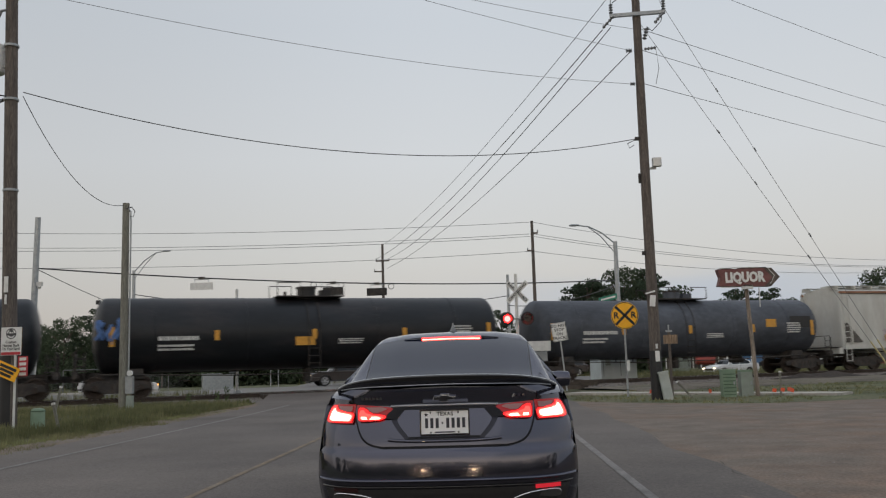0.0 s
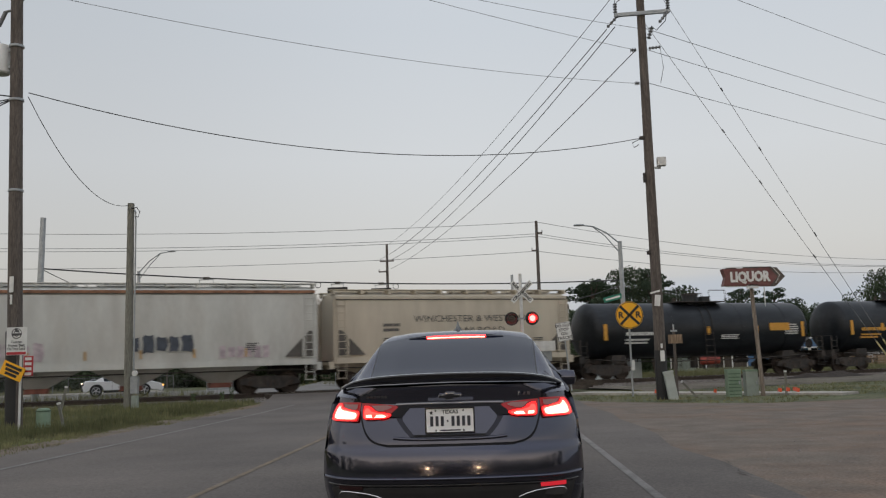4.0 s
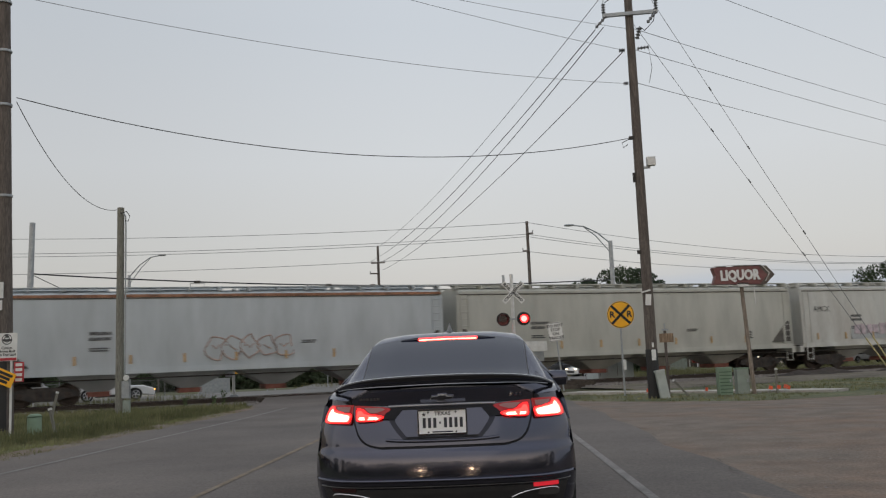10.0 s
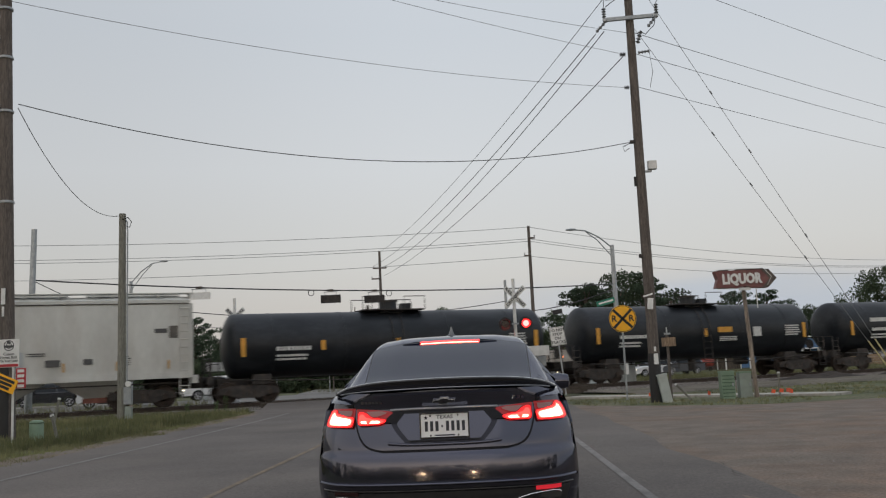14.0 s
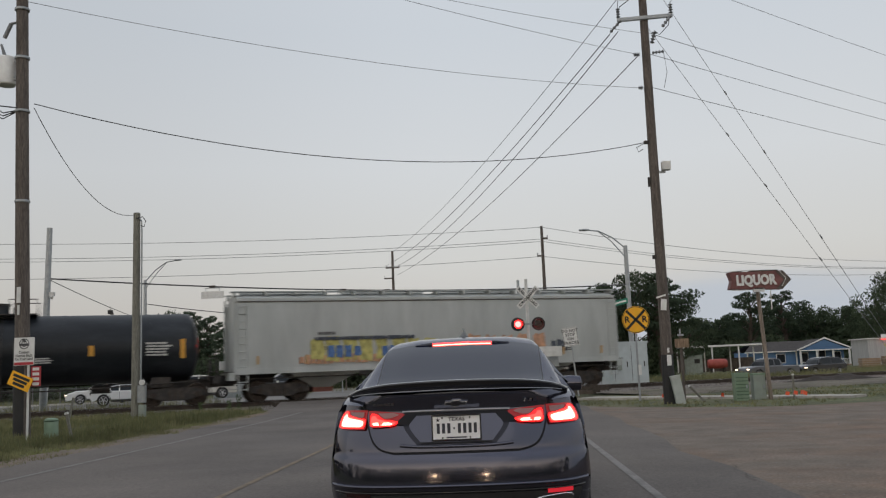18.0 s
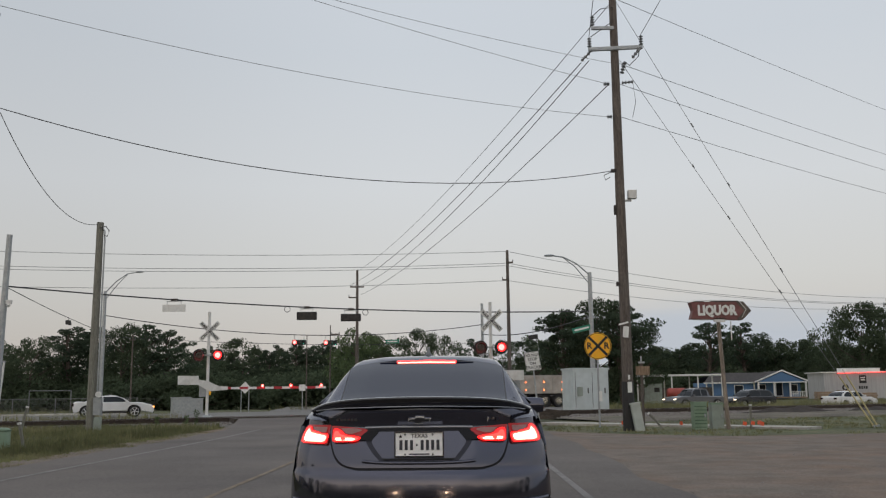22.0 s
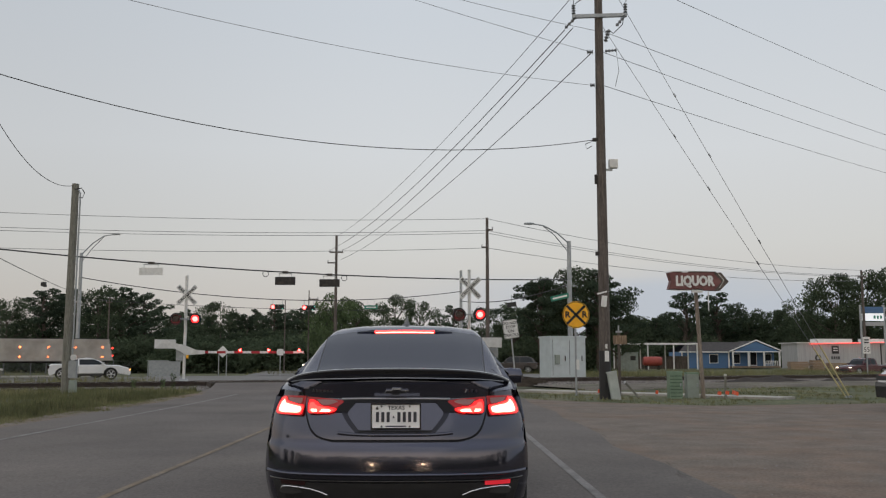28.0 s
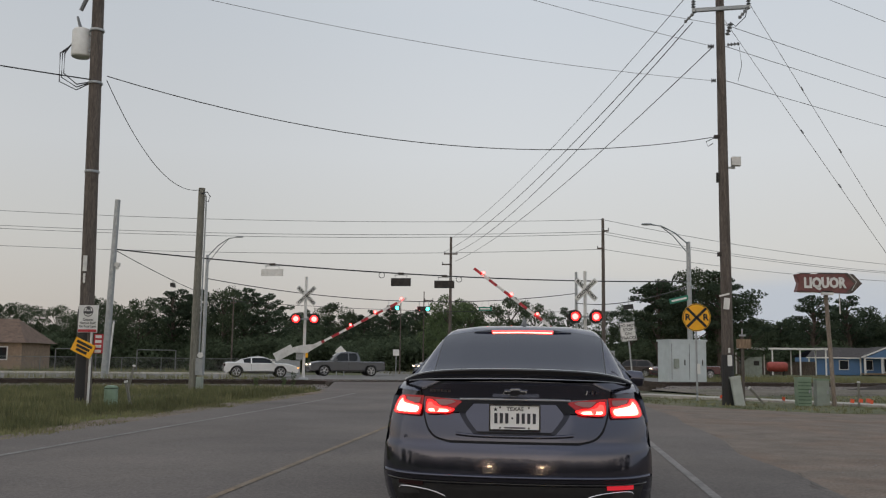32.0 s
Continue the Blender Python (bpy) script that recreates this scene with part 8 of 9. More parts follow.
M["leaf_oak"] = leaf_mat("oak_leaves", (0.082, 0.106, 0.066))
M["leaf_pine"] = leaf_mat("pine_needles", (0.070, 0.094, 0.064))
M["leaf_light"] = leaf_mat("fresh_green_leaves", (0.098, 0.132, 0.066))
M["bark"] = mat("grey_brown_bark", (0.075, 0.06, 0.048), 0.9, vary=0.3, scale=3, grain=0.4, gscale=12, bump=0.02, stretch=(4, 4, 0.6))


def leaf_mesh(name, clumps, per, leaf, material, rng):
    """Many small bent leaves gathered round clump centres."""
    V, F = [], []
    for c, r in clumps:
        for _ in range(per):
            a, u = rng.random() * 2 * math.pi, rng.random() * 2 - 1
            q = math.sqrt(1 - u * u)
            k = r * (0.45 + 0.6 * rng.random() ** 0.6)
            p = Vector((c[0] + k * q * math.cos(a), c[1] + k * q * math.sin(a), c[2] + 0.72 * k * u))
            e = Euler((rng.random() * 6.3, rng.random() * 6.3, rng.random() * 6.3)).to_matrix()
            s = leaf * (0.5 + rng.random())
            n = len(V)
            for d in ((-0.5, 0, 0), (0, -0.32, 0.06), (0.55, 0, 0), (0, 0.32, 0.06)):
                V.append(p + e @ (Vector(d) * s))
            F.append((n, n + 1, n + 2, n + 3))
    me = bpy.data.meshes.new(name)
    me.from_pydata([tuple(v) for v in V], [], F)
    me.materials.append(material)
    return me


def tree(kind, seed):
    """One tree about ten metres tall, in parts."""
    rng = random.Random(seed)
    words = {"oak": "broad dark green oak tree", "pine": "tall dark pine tree with ragged crown", "light": "fresh green leafy tree", "bush": "dense dark green thicket bush"}[kind]
    t = thing({"oak": "oak_tree", "pine": "pine_tree", "light": "leafy_tree", "bush": "bush"}[kind], pose(0, -300, -0.3), words, "bush" if kind == "bush" else "tree", "trees round the crossing")
    clumps = []
    limbs = []
    if kind == "pine":
        # bare lower trunk, then limbs that carry flat pads of needles
        for i in range(21):
            f = (i + 0.5 * rng.random()) / 21
            z = 4.0 + 5.5 * f
            a = i * 2.4 + rng.random()
            k = (0.45 + 2.5 * math.sin(math.pi * min(1.0, 0.30 + 0.68 * f)) ** 1.3) * (0.55 + 0.6 * rng.random())
            for g in (0.45, 0.78, 1.05)[0 if k > 1.2 else 1:]:
                b = a + 0.35 * (rng.random() - 0.5)
                clumps.append(((g * k * math.cos(b), g * k * math.sin(b), z + 0.35 * g + 0.25 * rng.random()), 0.36 + 0.30 * rng.random()))
        h = 9.6
    elif kind == "bush":
        for i in range(26):
            a = rng.random() * 6.28
            k = 2.6 * rng.random() ** 0.6
            clumps.append(((k * math.cos(a), k * math.sin(a), 0.5 + 3.3 * rng.random() * (1 - k / 4.2)), 0.8 + 0.5 * rng.random()))
        h = 2.2
    else:
        for i in range(44):
            a = rng.random() * 6.28
            z = 2.6 + 7.0 * rng.random()
            k = 3.9 * math.sqrt(max(0.02, 1 - ((z - 5.2) / 4.8) ** 2)) * (0.3 + 0.75 * rng.random() ** 0.5)
            clumps.append(((k * math.cos(a), k * math.sin(a), z), 0.75 + 0.55 * rng.random()))
        h = 7.2
    def trunk(bm):
        pipe_pts = [(0.12 * math.sin(i * 1.7 + seed), 0.1 * math.cos(i * 1.3), h * i / 6) for i in range(7)]
        rows_ = []
        for i, p in enumerate(pipe_pts):
            r = (0.26 if kind != "bush" else 0.1) * (1 - 0.8 * i / 6)
            rows_.append([(p[0] + r * math.cos(a), p[1] + r * math.sin(a), p[2]) for a in [2 * math.pi * k / 8 for k in range(8)]])
        vs = quad_grid(bm, rows_, True)
        bm.faces.new(vs[-1])
    tr = one("trunk", t, M["bark"], trunk, smooth=True)
    for c, r in clumps[::3]:
        z0 = max(0.4, min(h * 0.9, c[2] - 1.2 - 0.3 * math.hypot(c[0], c[1])))
        tubep("limb", tr, M["bark"], (0, 0, z0), c, 0.07, 0.025, 5)
    leaf = {"oak": 0.22, "pine": 0.19, "light": 0.22, "bush": 0.27}[kind]
    per = {"oak": 190, "pine": 100, "light": 190, "bush": 150}[kind]
    crown = new("crown", leaf_mesh("crown", clumps, per, leaf, M[{"oak": "leaf_oak", "pine": "leaf_pine", "light": "leaf_light", "bush": "leaf_oak"}[kind]], rng))
    crown.parent = t
    return t


PROTO = {"oak": [tree("oak", s) for s in (1, 2, 3)], "pine": [tree("pine", s) for s in (4, 5, 6)], "light": [tree("light", 7)], "bush": [tree("bush", s) for s in (8, 9)]}
USED = set()
rt = random.Random(21)


def plant(kind, x, y, h, wide=1.0):
    src = rt.choice(PROTO[kind])
    k = h / {"oak": 10.0, "pine": 10.2, "light": 10.0, "bush": 4.4}[kind]
    m = pose(x, y, -0.32, 0, 0, rt.random() * 360) @ Matrix.Diagonal((k * wide, k * wide, k, 1))
    if src not in USED:
        USED.add(src)
        src.matrix_basis = m
        return src
    ob = copy_thing(src, pose(x, y, -0.32, 0, 0, rt.random() * 360))
    ob.scale = (k * wide, k * wide, k)
    return ob


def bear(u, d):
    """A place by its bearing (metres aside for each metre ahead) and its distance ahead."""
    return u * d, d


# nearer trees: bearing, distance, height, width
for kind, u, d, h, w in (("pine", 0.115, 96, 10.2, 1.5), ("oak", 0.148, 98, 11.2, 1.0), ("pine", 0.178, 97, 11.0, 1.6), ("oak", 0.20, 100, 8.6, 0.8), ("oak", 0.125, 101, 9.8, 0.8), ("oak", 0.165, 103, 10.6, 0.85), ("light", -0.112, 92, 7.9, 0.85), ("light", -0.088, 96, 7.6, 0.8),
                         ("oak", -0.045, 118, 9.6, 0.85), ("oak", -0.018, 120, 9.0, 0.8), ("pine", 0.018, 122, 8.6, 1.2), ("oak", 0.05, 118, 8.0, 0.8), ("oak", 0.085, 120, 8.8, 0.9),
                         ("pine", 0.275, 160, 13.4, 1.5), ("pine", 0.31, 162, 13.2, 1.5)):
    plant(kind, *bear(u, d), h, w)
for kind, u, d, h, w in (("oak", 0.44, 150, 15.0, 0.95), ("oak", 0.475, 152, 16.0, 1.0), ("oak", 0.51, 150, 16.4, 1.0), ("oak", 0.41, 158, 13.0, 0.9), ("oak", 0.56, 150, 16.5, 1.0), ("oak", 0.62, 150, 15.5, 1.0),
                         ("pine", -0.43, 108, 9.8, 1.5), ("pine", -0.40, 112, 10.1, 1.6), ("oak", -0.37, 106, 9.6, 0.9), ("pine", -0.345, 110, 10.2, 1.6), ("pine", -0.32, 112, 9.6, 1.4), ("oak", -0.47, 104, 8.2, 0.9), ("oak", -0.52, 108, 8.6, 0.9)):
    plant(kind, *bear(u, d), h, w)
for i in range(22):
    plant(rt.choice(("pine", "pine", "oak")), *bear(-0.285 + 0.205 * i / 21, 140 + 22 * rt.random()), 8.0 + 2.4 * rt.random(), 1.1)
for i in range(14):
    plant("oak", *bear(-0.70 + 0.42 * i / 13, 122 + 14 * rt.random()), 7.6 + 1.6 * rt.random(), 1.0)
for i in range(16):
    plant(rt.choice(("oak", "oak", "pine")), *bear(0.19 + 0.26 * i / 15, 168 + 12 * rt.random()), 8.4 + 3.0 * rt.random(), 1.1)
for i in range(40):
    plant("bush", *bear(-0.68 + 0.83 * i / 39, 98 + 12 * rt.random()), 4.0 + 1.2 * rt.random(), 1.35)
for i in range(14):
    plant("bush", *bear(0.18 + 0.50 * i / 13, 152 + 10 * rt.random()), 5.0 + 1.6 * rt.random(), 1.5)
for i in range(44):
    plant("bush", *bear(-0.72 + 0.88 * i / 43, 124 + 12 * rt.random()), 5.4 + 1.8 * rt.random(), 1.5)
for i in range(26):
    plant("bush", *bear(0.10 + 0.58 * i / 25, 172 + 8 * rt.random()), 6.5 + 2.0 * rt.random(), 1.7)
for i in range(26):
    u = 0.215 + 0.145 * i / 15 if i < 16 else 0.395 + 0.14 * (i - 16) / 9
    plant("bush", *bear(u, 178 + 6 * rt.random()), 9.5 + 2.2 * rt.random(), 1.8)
# woods behind the lens, which the bodywork mirrors
for i in range(26):
    plant(rt.choice(("oak", "pine")), -75 + 150 * i / 25, -64 - 16 * rt.random(), 8.6 + 1.4 * rt.random(), 1.3)
for i in range(40):
    plant("bush", -90 + 180 * i / 39, -56 - 6 * rt.random(), 7.6 + 1.2 * rt.random(), 1.5)
for i in range(18):
    plant(("bush", "oak")[i % 2], (-46, 48)[i % 4 > 1], -54 + 3.2 * i, (5.5, 8.5)[i % 2], 1.5)


def grass_field(name, spots, rng, lo, hi, label, material):
    """Tufts of thin blades at the given places."""
    V, F = [], []
    for x, y, z in spots:
        for _ in range(5):
            a = rng.random() * 6.28
            b = rng.random() * 6.28
            h = lo + (hi - lo) * rng.random() ** 1.6
            px, py = x + 0.12 * (rng.random() - 0.5), y + 0.12 * (rng.random() - 0.5)
            w = 0.008 + 0.01 * rng.random()
            n = len(V)
            lean = 0.35 * h * rng.random()
            V += [(px - w * math.cos(a), py - w * math.sin(a), z - 0.02), (px + w * math.cos(a), py + w * math.sin(a), z - 0.02), (px + lean * math.cos(b), py + lean * math.sin(b), z + h)]
            F.append((n, n + 1, n + 2))
    me = bpy.data.meshes.new(name)
    me.from_pydata(V, [], F)
    me.materials.append(material)
    return tagged(new(name, me), label, "grass", kind="stuff")


M["blade_green"] = mat("green_grass_blades", (0.128, 0.136, 0.056), 0.85, vary=0.4, scale=0.5, grain=0.3, gscale=5, dirt=(0.19, 0.165, 0.085), dscale=0.5, damt=0.8, world_space=True)
M["blade"] = mat("grass_blades", (0.15, 0.156, 0.066), 0.85, vary=0.4, scale=0.5, grain=0.3, gscale=5, dirt=(0.24, 0.205, 0.11), dscale=0.4, damt=0.8, world_space=True)
rg = random.Random(5)
spots = []
while len(spots) < 19000:
    x, y = -7.5 - 16 * rg.random(), 13 + 30 * rg.random()
    if off_track(x, y) < -5.9 + 0.5 * noise.noise(Vector((x * 0.8, y * 0.8, 0))) and x < -7.4 + 0.3 * noise.noise(Vector((0, y, 0))) - max(0, (y - 33) * 0.28):
        if noise.noise(Vector((x * 0.4, y * 0.4, 5))) > -0.35:
            spots.append((x, y, ground_z(x, y)))
edge_of = lambda y: -7.4 - max(0, (y - 33) * 0.28)
tall = [p for p in spots if p[0] < edge_of(p[1]) - 1.1 - 0.5 * noise.noise(Vector((p[0] * 0.7, p[1] * 0.3, 8)))]
is_tall = set(tall)
short = [p for p in spots if p not in is_tall]
while len(short) < 7500:
    x, y = -7.5 - 3.2 * rg.random(), 11 + 22 * rg.random()
    if x < -7.55 + 0.5 * noise.noise(Vector((0, y * 0.6, 0))):
        short.append((x, y, ground_z(x, y)))
grass_field("verge_grass", tall, rg, 0.07, 0.26, "tall green verge grass by the track", M["blade_green"])
grass_field("mown_grass", short, rg, 0.03, 0.09, "short dry grass along the road", M["blade"])
spots = []
while len(spots) < 4200:
    x, y = 2.8 + 26 * rg.random(), 23 + 26 * rg.random()
    far = 27.0 - 3.4 * min(1, max(0, (x - 2.5) / 5)) + 1.6 * max(0, min(1, (x - 8) / 5))
    if y > far + 0.1 and off_track(x, y) < -9.3 - 1.0 * noise.noise(Vector((x * 0.6, y * 0.6, 2))):
        if noise.noise(Vector((x * 0.35, y * 0.35, 9))) > -0.2:
            spots.append((x, y, ground_z(x, y)))
grass_field("lot_edge_grass", spots, rg, 0.03, 0.10, "short ragged grass along the gravel lot", M["blade"])
spots = []
while len(spots) < 8000:
    s = -60 + 150 * rg.random()
    o = 3.4 + 10.5 * rg.random()
    p = along(s, o)
    if -12 < s < 16:
        continue
    spots.append((p.x, p.y, ground_z(p.x, p.y)))
for _ in range(5000):
    p = along(16 + 60 * rg.random(), 9.5 + 4.0 * rg.random())
    spots.append((p.x, p.y, ground_z(p.x, p.y) + 0.12))
grass_field("trackside_weeds", spots, rg, 0.08, 0.62, "dry weeds between the track and the highway", M["blade"])
spots = []
while len(spots) < 6000:
    s = -70 + 190 * rg.random()
    p = along(s, 33 + 12 * rg.random())
    if -16 < s < 0:
        continue
    spots.append((p.x, p.y, ground_z(p.x, p.y)))
grass_field("far_verge_grass", spots, rg, 0.15, 0.7, "rough dry grass beyond the highway", M["blade"])
for x, y, h in ((-10.2, 35.6, 0.6), (-10.5, 35.3, 0.4), (-11.6, 35.2, 0.35)):
    t = thing("weed", pose(x, y, 0.0), "single tall green weed beside the ballast", "weed", "weeds by the track")
    rw = random.Random(int(h * 10))
    tubep("stem", t, M["leaf_light"], (0, 0, 0), (0.04, 0, h), 0.012, 0.005, 5)
    lf = new("leaves", leaf_mesh("leaves", [((0.02, 0, h * k), 0.10) for k in (0.2, 0.4, 0.6, 0.8, 0.95)], 22, 0.06, M["leaf_light"], rw))
    lf.parent = t

# stones along the ballast edge
V, F = [], []
rb = random.Random(12)
for i in range(8000):
    s = -34 + 76 * rb.random()
    if -11 < s < 1.4:
        continue
    p = along(s, -1.3 - (4.6 if s < -11 else 2.7) * rb.random(), 0)
    o = abs(off_track(p.x, p.y))
    p.z = 0.03 if o < 2.2 else 0.03 - (o - 2.2) * 0.04
    k = 0.03 + 0.04 * rb.random()
    n = len(V)
    e = Euler((rb.random() * 6, rb.random() * 6, rb.random() * 6)).to_matrix()
    for d in ((1, 0, 0), (-0.9, 0.2, 0), (0, 1, 0.1), (0.1, -0.9, 0), (0, 0.1, 0.8), (0, 0, -0.8)):
        V.append(tuple(p + e @ (Vector(d) * k)))
    for f in ((0, 2, 4), (2, 1, 4), (1, 3, 4), (3, 0, 4), (2, 0, 5), (1, 2, 5), (3, 1, 5), (0, 3, 5)):
        F.append([n + q for q in f])
me = bpy.data.meshes.new("ballast_stones")
me.from_pydata(V, [], F)
me.materials.append(M["ballast_stone"] if "ballast_stone" in M else M.setdefault("ballast_stone", mat("loose_stone", (0.22, 0.20, 0.185), 0.9, vary=0.35, scale=4, world_space=True)))
tagged(new("ballast_stones", me), "loose grey ballast stones along the track", "stones", kind="stuff")

# blue house with a porch gable
M["blue_siding"] = mat("blue_siding", (0.075, 0.155, 0.29), 0.7, vary=0.1, scale=1, grain=0.12, gscale=8, stretch=(0.2, 0.2, 5))
M["white_trim"] = mat("white_trim", (0.68, 0.68, 0.66), 0.6, vary=0.08)
M["shingle"] = mat("dark_shingle", (0.055, 0.05, 0.048), 0.9, vary=0.25, scale=2, grain=0.3, gscale=10)
M["container"] = mat("pale_grey_metal_siding", (0.37, 0.372, 0.372), 0.6, 0.1, vary=0.12, scale=0.8, grain=0.1, gscale=6, stretch=(6, 6, 0.3))


def blue_house(m):
    t = thing("house", m, "blue wooden house with white trim and a porch gable", "house")
    boxp("wall", t, M["blue_siding"], (-3.6, 3, 1.25), (7.4, 6, 2.5), "blue board wall")
    boxp("front_wall", t, M["blue_siding"], (3.7, 3.6, 1.25), (7.2, 6, 2.5), "blue porch wall")
    one("roof", t, M["shingle"], lambda bm: quad_grid(bm, [[(-7.9, -0.5, 2.47), (3.9, -0.5, 2.47)], [(-5.4, 3.0, 4.0), (3.9, 3.0, 4.0)], [(-7.9, 6.5, 2.47), (3.9, 6.5, 2.47)]]), "dark shingle roof")
    one("porch_roof", t, M["shingle"], lambda bm: quad_grid(bm, [[(-0.4, -1.4, 2.5), (-0.4, 5, 2.5)], [(3.7, -1.4, 4.15), (3.7, 5, 4.15)], [(7.8, -1.4, 2.5), (7.8, 5, 2.5)]]))
    one("gable", t, M["blue_siding"], lambda bm: slab(bm, [(0.0, 2.5), (7.4, 2.5), (3.7, 4.0)], -1.3, -1.2))
    def rake(bm):
        for a, b in (((-0.5, 2.42), (3.7, 4.12)), ((7.9, 2.42), (3.7, 4.12))):
            slab(bm, [a, b, (b[0], b[1] + 0.2), (a[0], a[1] + 0.2)], -1.46, -1.40)
    one("gable_trim", t, M["white_trim"], rake, "white barge boards")
    boxp("eave_board", t, M["white_trim"], (-4.1, -0.52, 2.45), (7.6, 0.06, 0.16))
    for x in (0.1, 2.5, 4.9, 7.3):
        boxp("porch_post", t, M["white_trim"], (x, -1.25, 1.3), (0.22, 0.22, 2.4))
    boxp("porch_beam", t, M["white_trim"], (3.7, -1.28, 2.48), (7.6, 0.15, 0.16))
    boxp("porch_floor", t, M["wood_pale"], (3.7, -0.4, 0.22), (7.4, 2.0, 0.2))
    for i in range(9):
        boxp("baluster", t, M["white_trim"], (5.05 + i * 0.27, -1.25, 0.72), (0.08, 0.05, 0.75))
    boxp("handrail", t, M["white_trim"], (6.1, -1.25, 1.1), (2.4, 0.08, 0.08))
    for x, y, w, h in ((-2.4, -0.02, 1.2, 1.2), (1.3, 0.58, 1.1, 1.3), (4.0, 0.58, 0.9, 1.9), (6.2, 0.58, 1.1, 1.3)):
        wn_ = boxp("window", t, M["white_trim"], (x, y, 1.45), (w + 0.2, 0.06, h + 0.2))
        boxp("pane", wn_, M["glass_blue"], (x, y - 0.04, 1.45), (w, 0.03, h))
    boxp("corner_board", t, M["white_trim"], (-7.3, -0.03, 1.25), (0.2, 0.06, 2.5))
    boxp("corner_board", t, M["white_trim"], (-0.05, -0.03, 1.25), (0.2, 0.06, 2.5))
    return t


blue_house(pose(44.3, 138, -0.32, 0, 0, 4))


def carport(m):
    t = thing("carport", m, "open carport with a flat pale metal roof", "carport")
    boxp("roof", t, M["white_trim"], (0, 0, 3.45), (11.0, 5, 0.22))
    for x in (-5.2, -1.5, 2.0, 5.2):
        for y in (-2.3, 2.3):
            boxp("post", t, M["white_trim"], (x, y, 1.7), (0.16, 0.16, 3.4))
    boxp("back_fence", t, M["wood"], (0, 2.4, 0.9), (10.6, 0.1, 1.8))
    return t


carport(pose(30.2, 126, -0.3))
t = thing("storage_tank", pose(28.4, 120, -0.3), "small red fuel tank on legs", "tank")
one("shell", t, M["red_tank"] if "red_tank" in M else M.setdefault("red_tank", mat("faded_red_tank", (0.30, 0.055, 0.04), 0.6, vary=0.2, scale=2)), lambda bm: lathe(bm, [(0.1, -1.25), (0.5, -1.2), (0.62, -0.9), (0.62, 0.9), (0.5, 1.2), (0.1, 1.25)], 20, pose(0, 0, 1.1, 0, 90, 0)), smooth=True)
for x in (-0.8, 0.8):
    boxp("leg", t, M["dark_iron"], (x, 0, 0.3), (0.15, 0.9, 0.6))
t = thing("equipment_cabinet", pose(21.8, 104, -0.28, 0, 0, 6), "grey steel utility cabinet in weeds", "equipment cabinet")
boxp("body", t, M["ped_grey"], (0, 0, 1.05), (2.0, 1.4, 2.1))
boxp("roof", t, M["ped_grey"], (0, 0, 2.14), (2.1, 1.5, 0.1))
boxp("vent", t, M["dark_iron"], (0.4, -0.71, 1.5), (0.6, 0.03, 0.5))


def shop(m):
    t = thing("roadside_shop", m, "pale grey metal shop trailer with a red light strip", "shop")
    boxp("body", t, M["container"], (0, 0, 1.75), (11.0, 5, 3.3), "pale metal siding")
    boxp("second_body", t, M["container"], (11.5, 0.4, 1.75), (11.6, 5, 3.3), "pale metal siding")
    boxp("gap", t, M["black"], (5.6, -2.3, 1.7), (0.18, 0.4, 3.2))
    boxp("roof", t, M["white_trim"], (5.7, 0, 3.46), (23.0, 5.4, 0.12))
    for x in (-0.5, 6.0, 10.5):
        boxp("roof_unit", t, M["white_trim"], (x, -1.5, 3.75), (5.0, 1.4, 0.45))
    boxp("light_strip", t, M["strip_red"] if "strip_red" in M else M.setdefault("strip_red", glow("red_light_strip", (1.0, 0.07, 0.06), 2.6)), (5.6, -2.8, 3.50), (19.0, 0.08, 0.075), "lit red strip", ry=-1.2)
    sn = boxp("wall_sign", t, M["black"], (-0.5, -2.56, 2.55), (0.9, 0.06, 1.0), "black sign with white print")
    one("print_bar", sn, M["sign_white"], lambda bm: [box(bm, (-0.5, -2.6, 2.75 - 0.3 * k), (0.6, 0.02, 0.14)) for k in range(2)])
    one("wall_mark", t, M["black"], lambda bm: [ring(bm, [(0.22, -0.01), (0.42, -0.01), (0.42, 0.01), (0.22, 0.01)], 16, pose(-2.8, -2.52, 1.5, 90)), box(bm, (-2.8, -2.53, 1.1), (0.9, 0.02, 0.16))] + [box(bm, (-0.95 + 0.3 * k, -2.53, 1.5), (0.2, 0.02, 0.36)) for k in range(4)], "black wall lettering")
    one("arch", t, M["black"], lambda bm: lathe(bm, [(1.2, -0.02), (1.2, 0.02)], 24, pose(12.2, -2.13, 1.3, 90)), "dark round opening")
    return t


shop(pose(52.3, 121, -0.25, 0, 0, 2))
for k, (x, y, w, h) in enumerate(((46.0, 116, 2.4, 1.1), (48.6, 116.5, 1.6, 1.3), (51.0, 116, 2.6, 0.9))):
    t = thing("lumber_stack", pose(x, y, -0.3), "stack of weathered brown lumber", "lumber", "lumber stacks")
    for j in range(4):
        boxp("board", t, M["wood_pale"], (0, 0.05 * (j % 2), 0.12 + j * h / 4), (w - 0.2 * (j % 2), 1.2, h / 4 - 0.03))
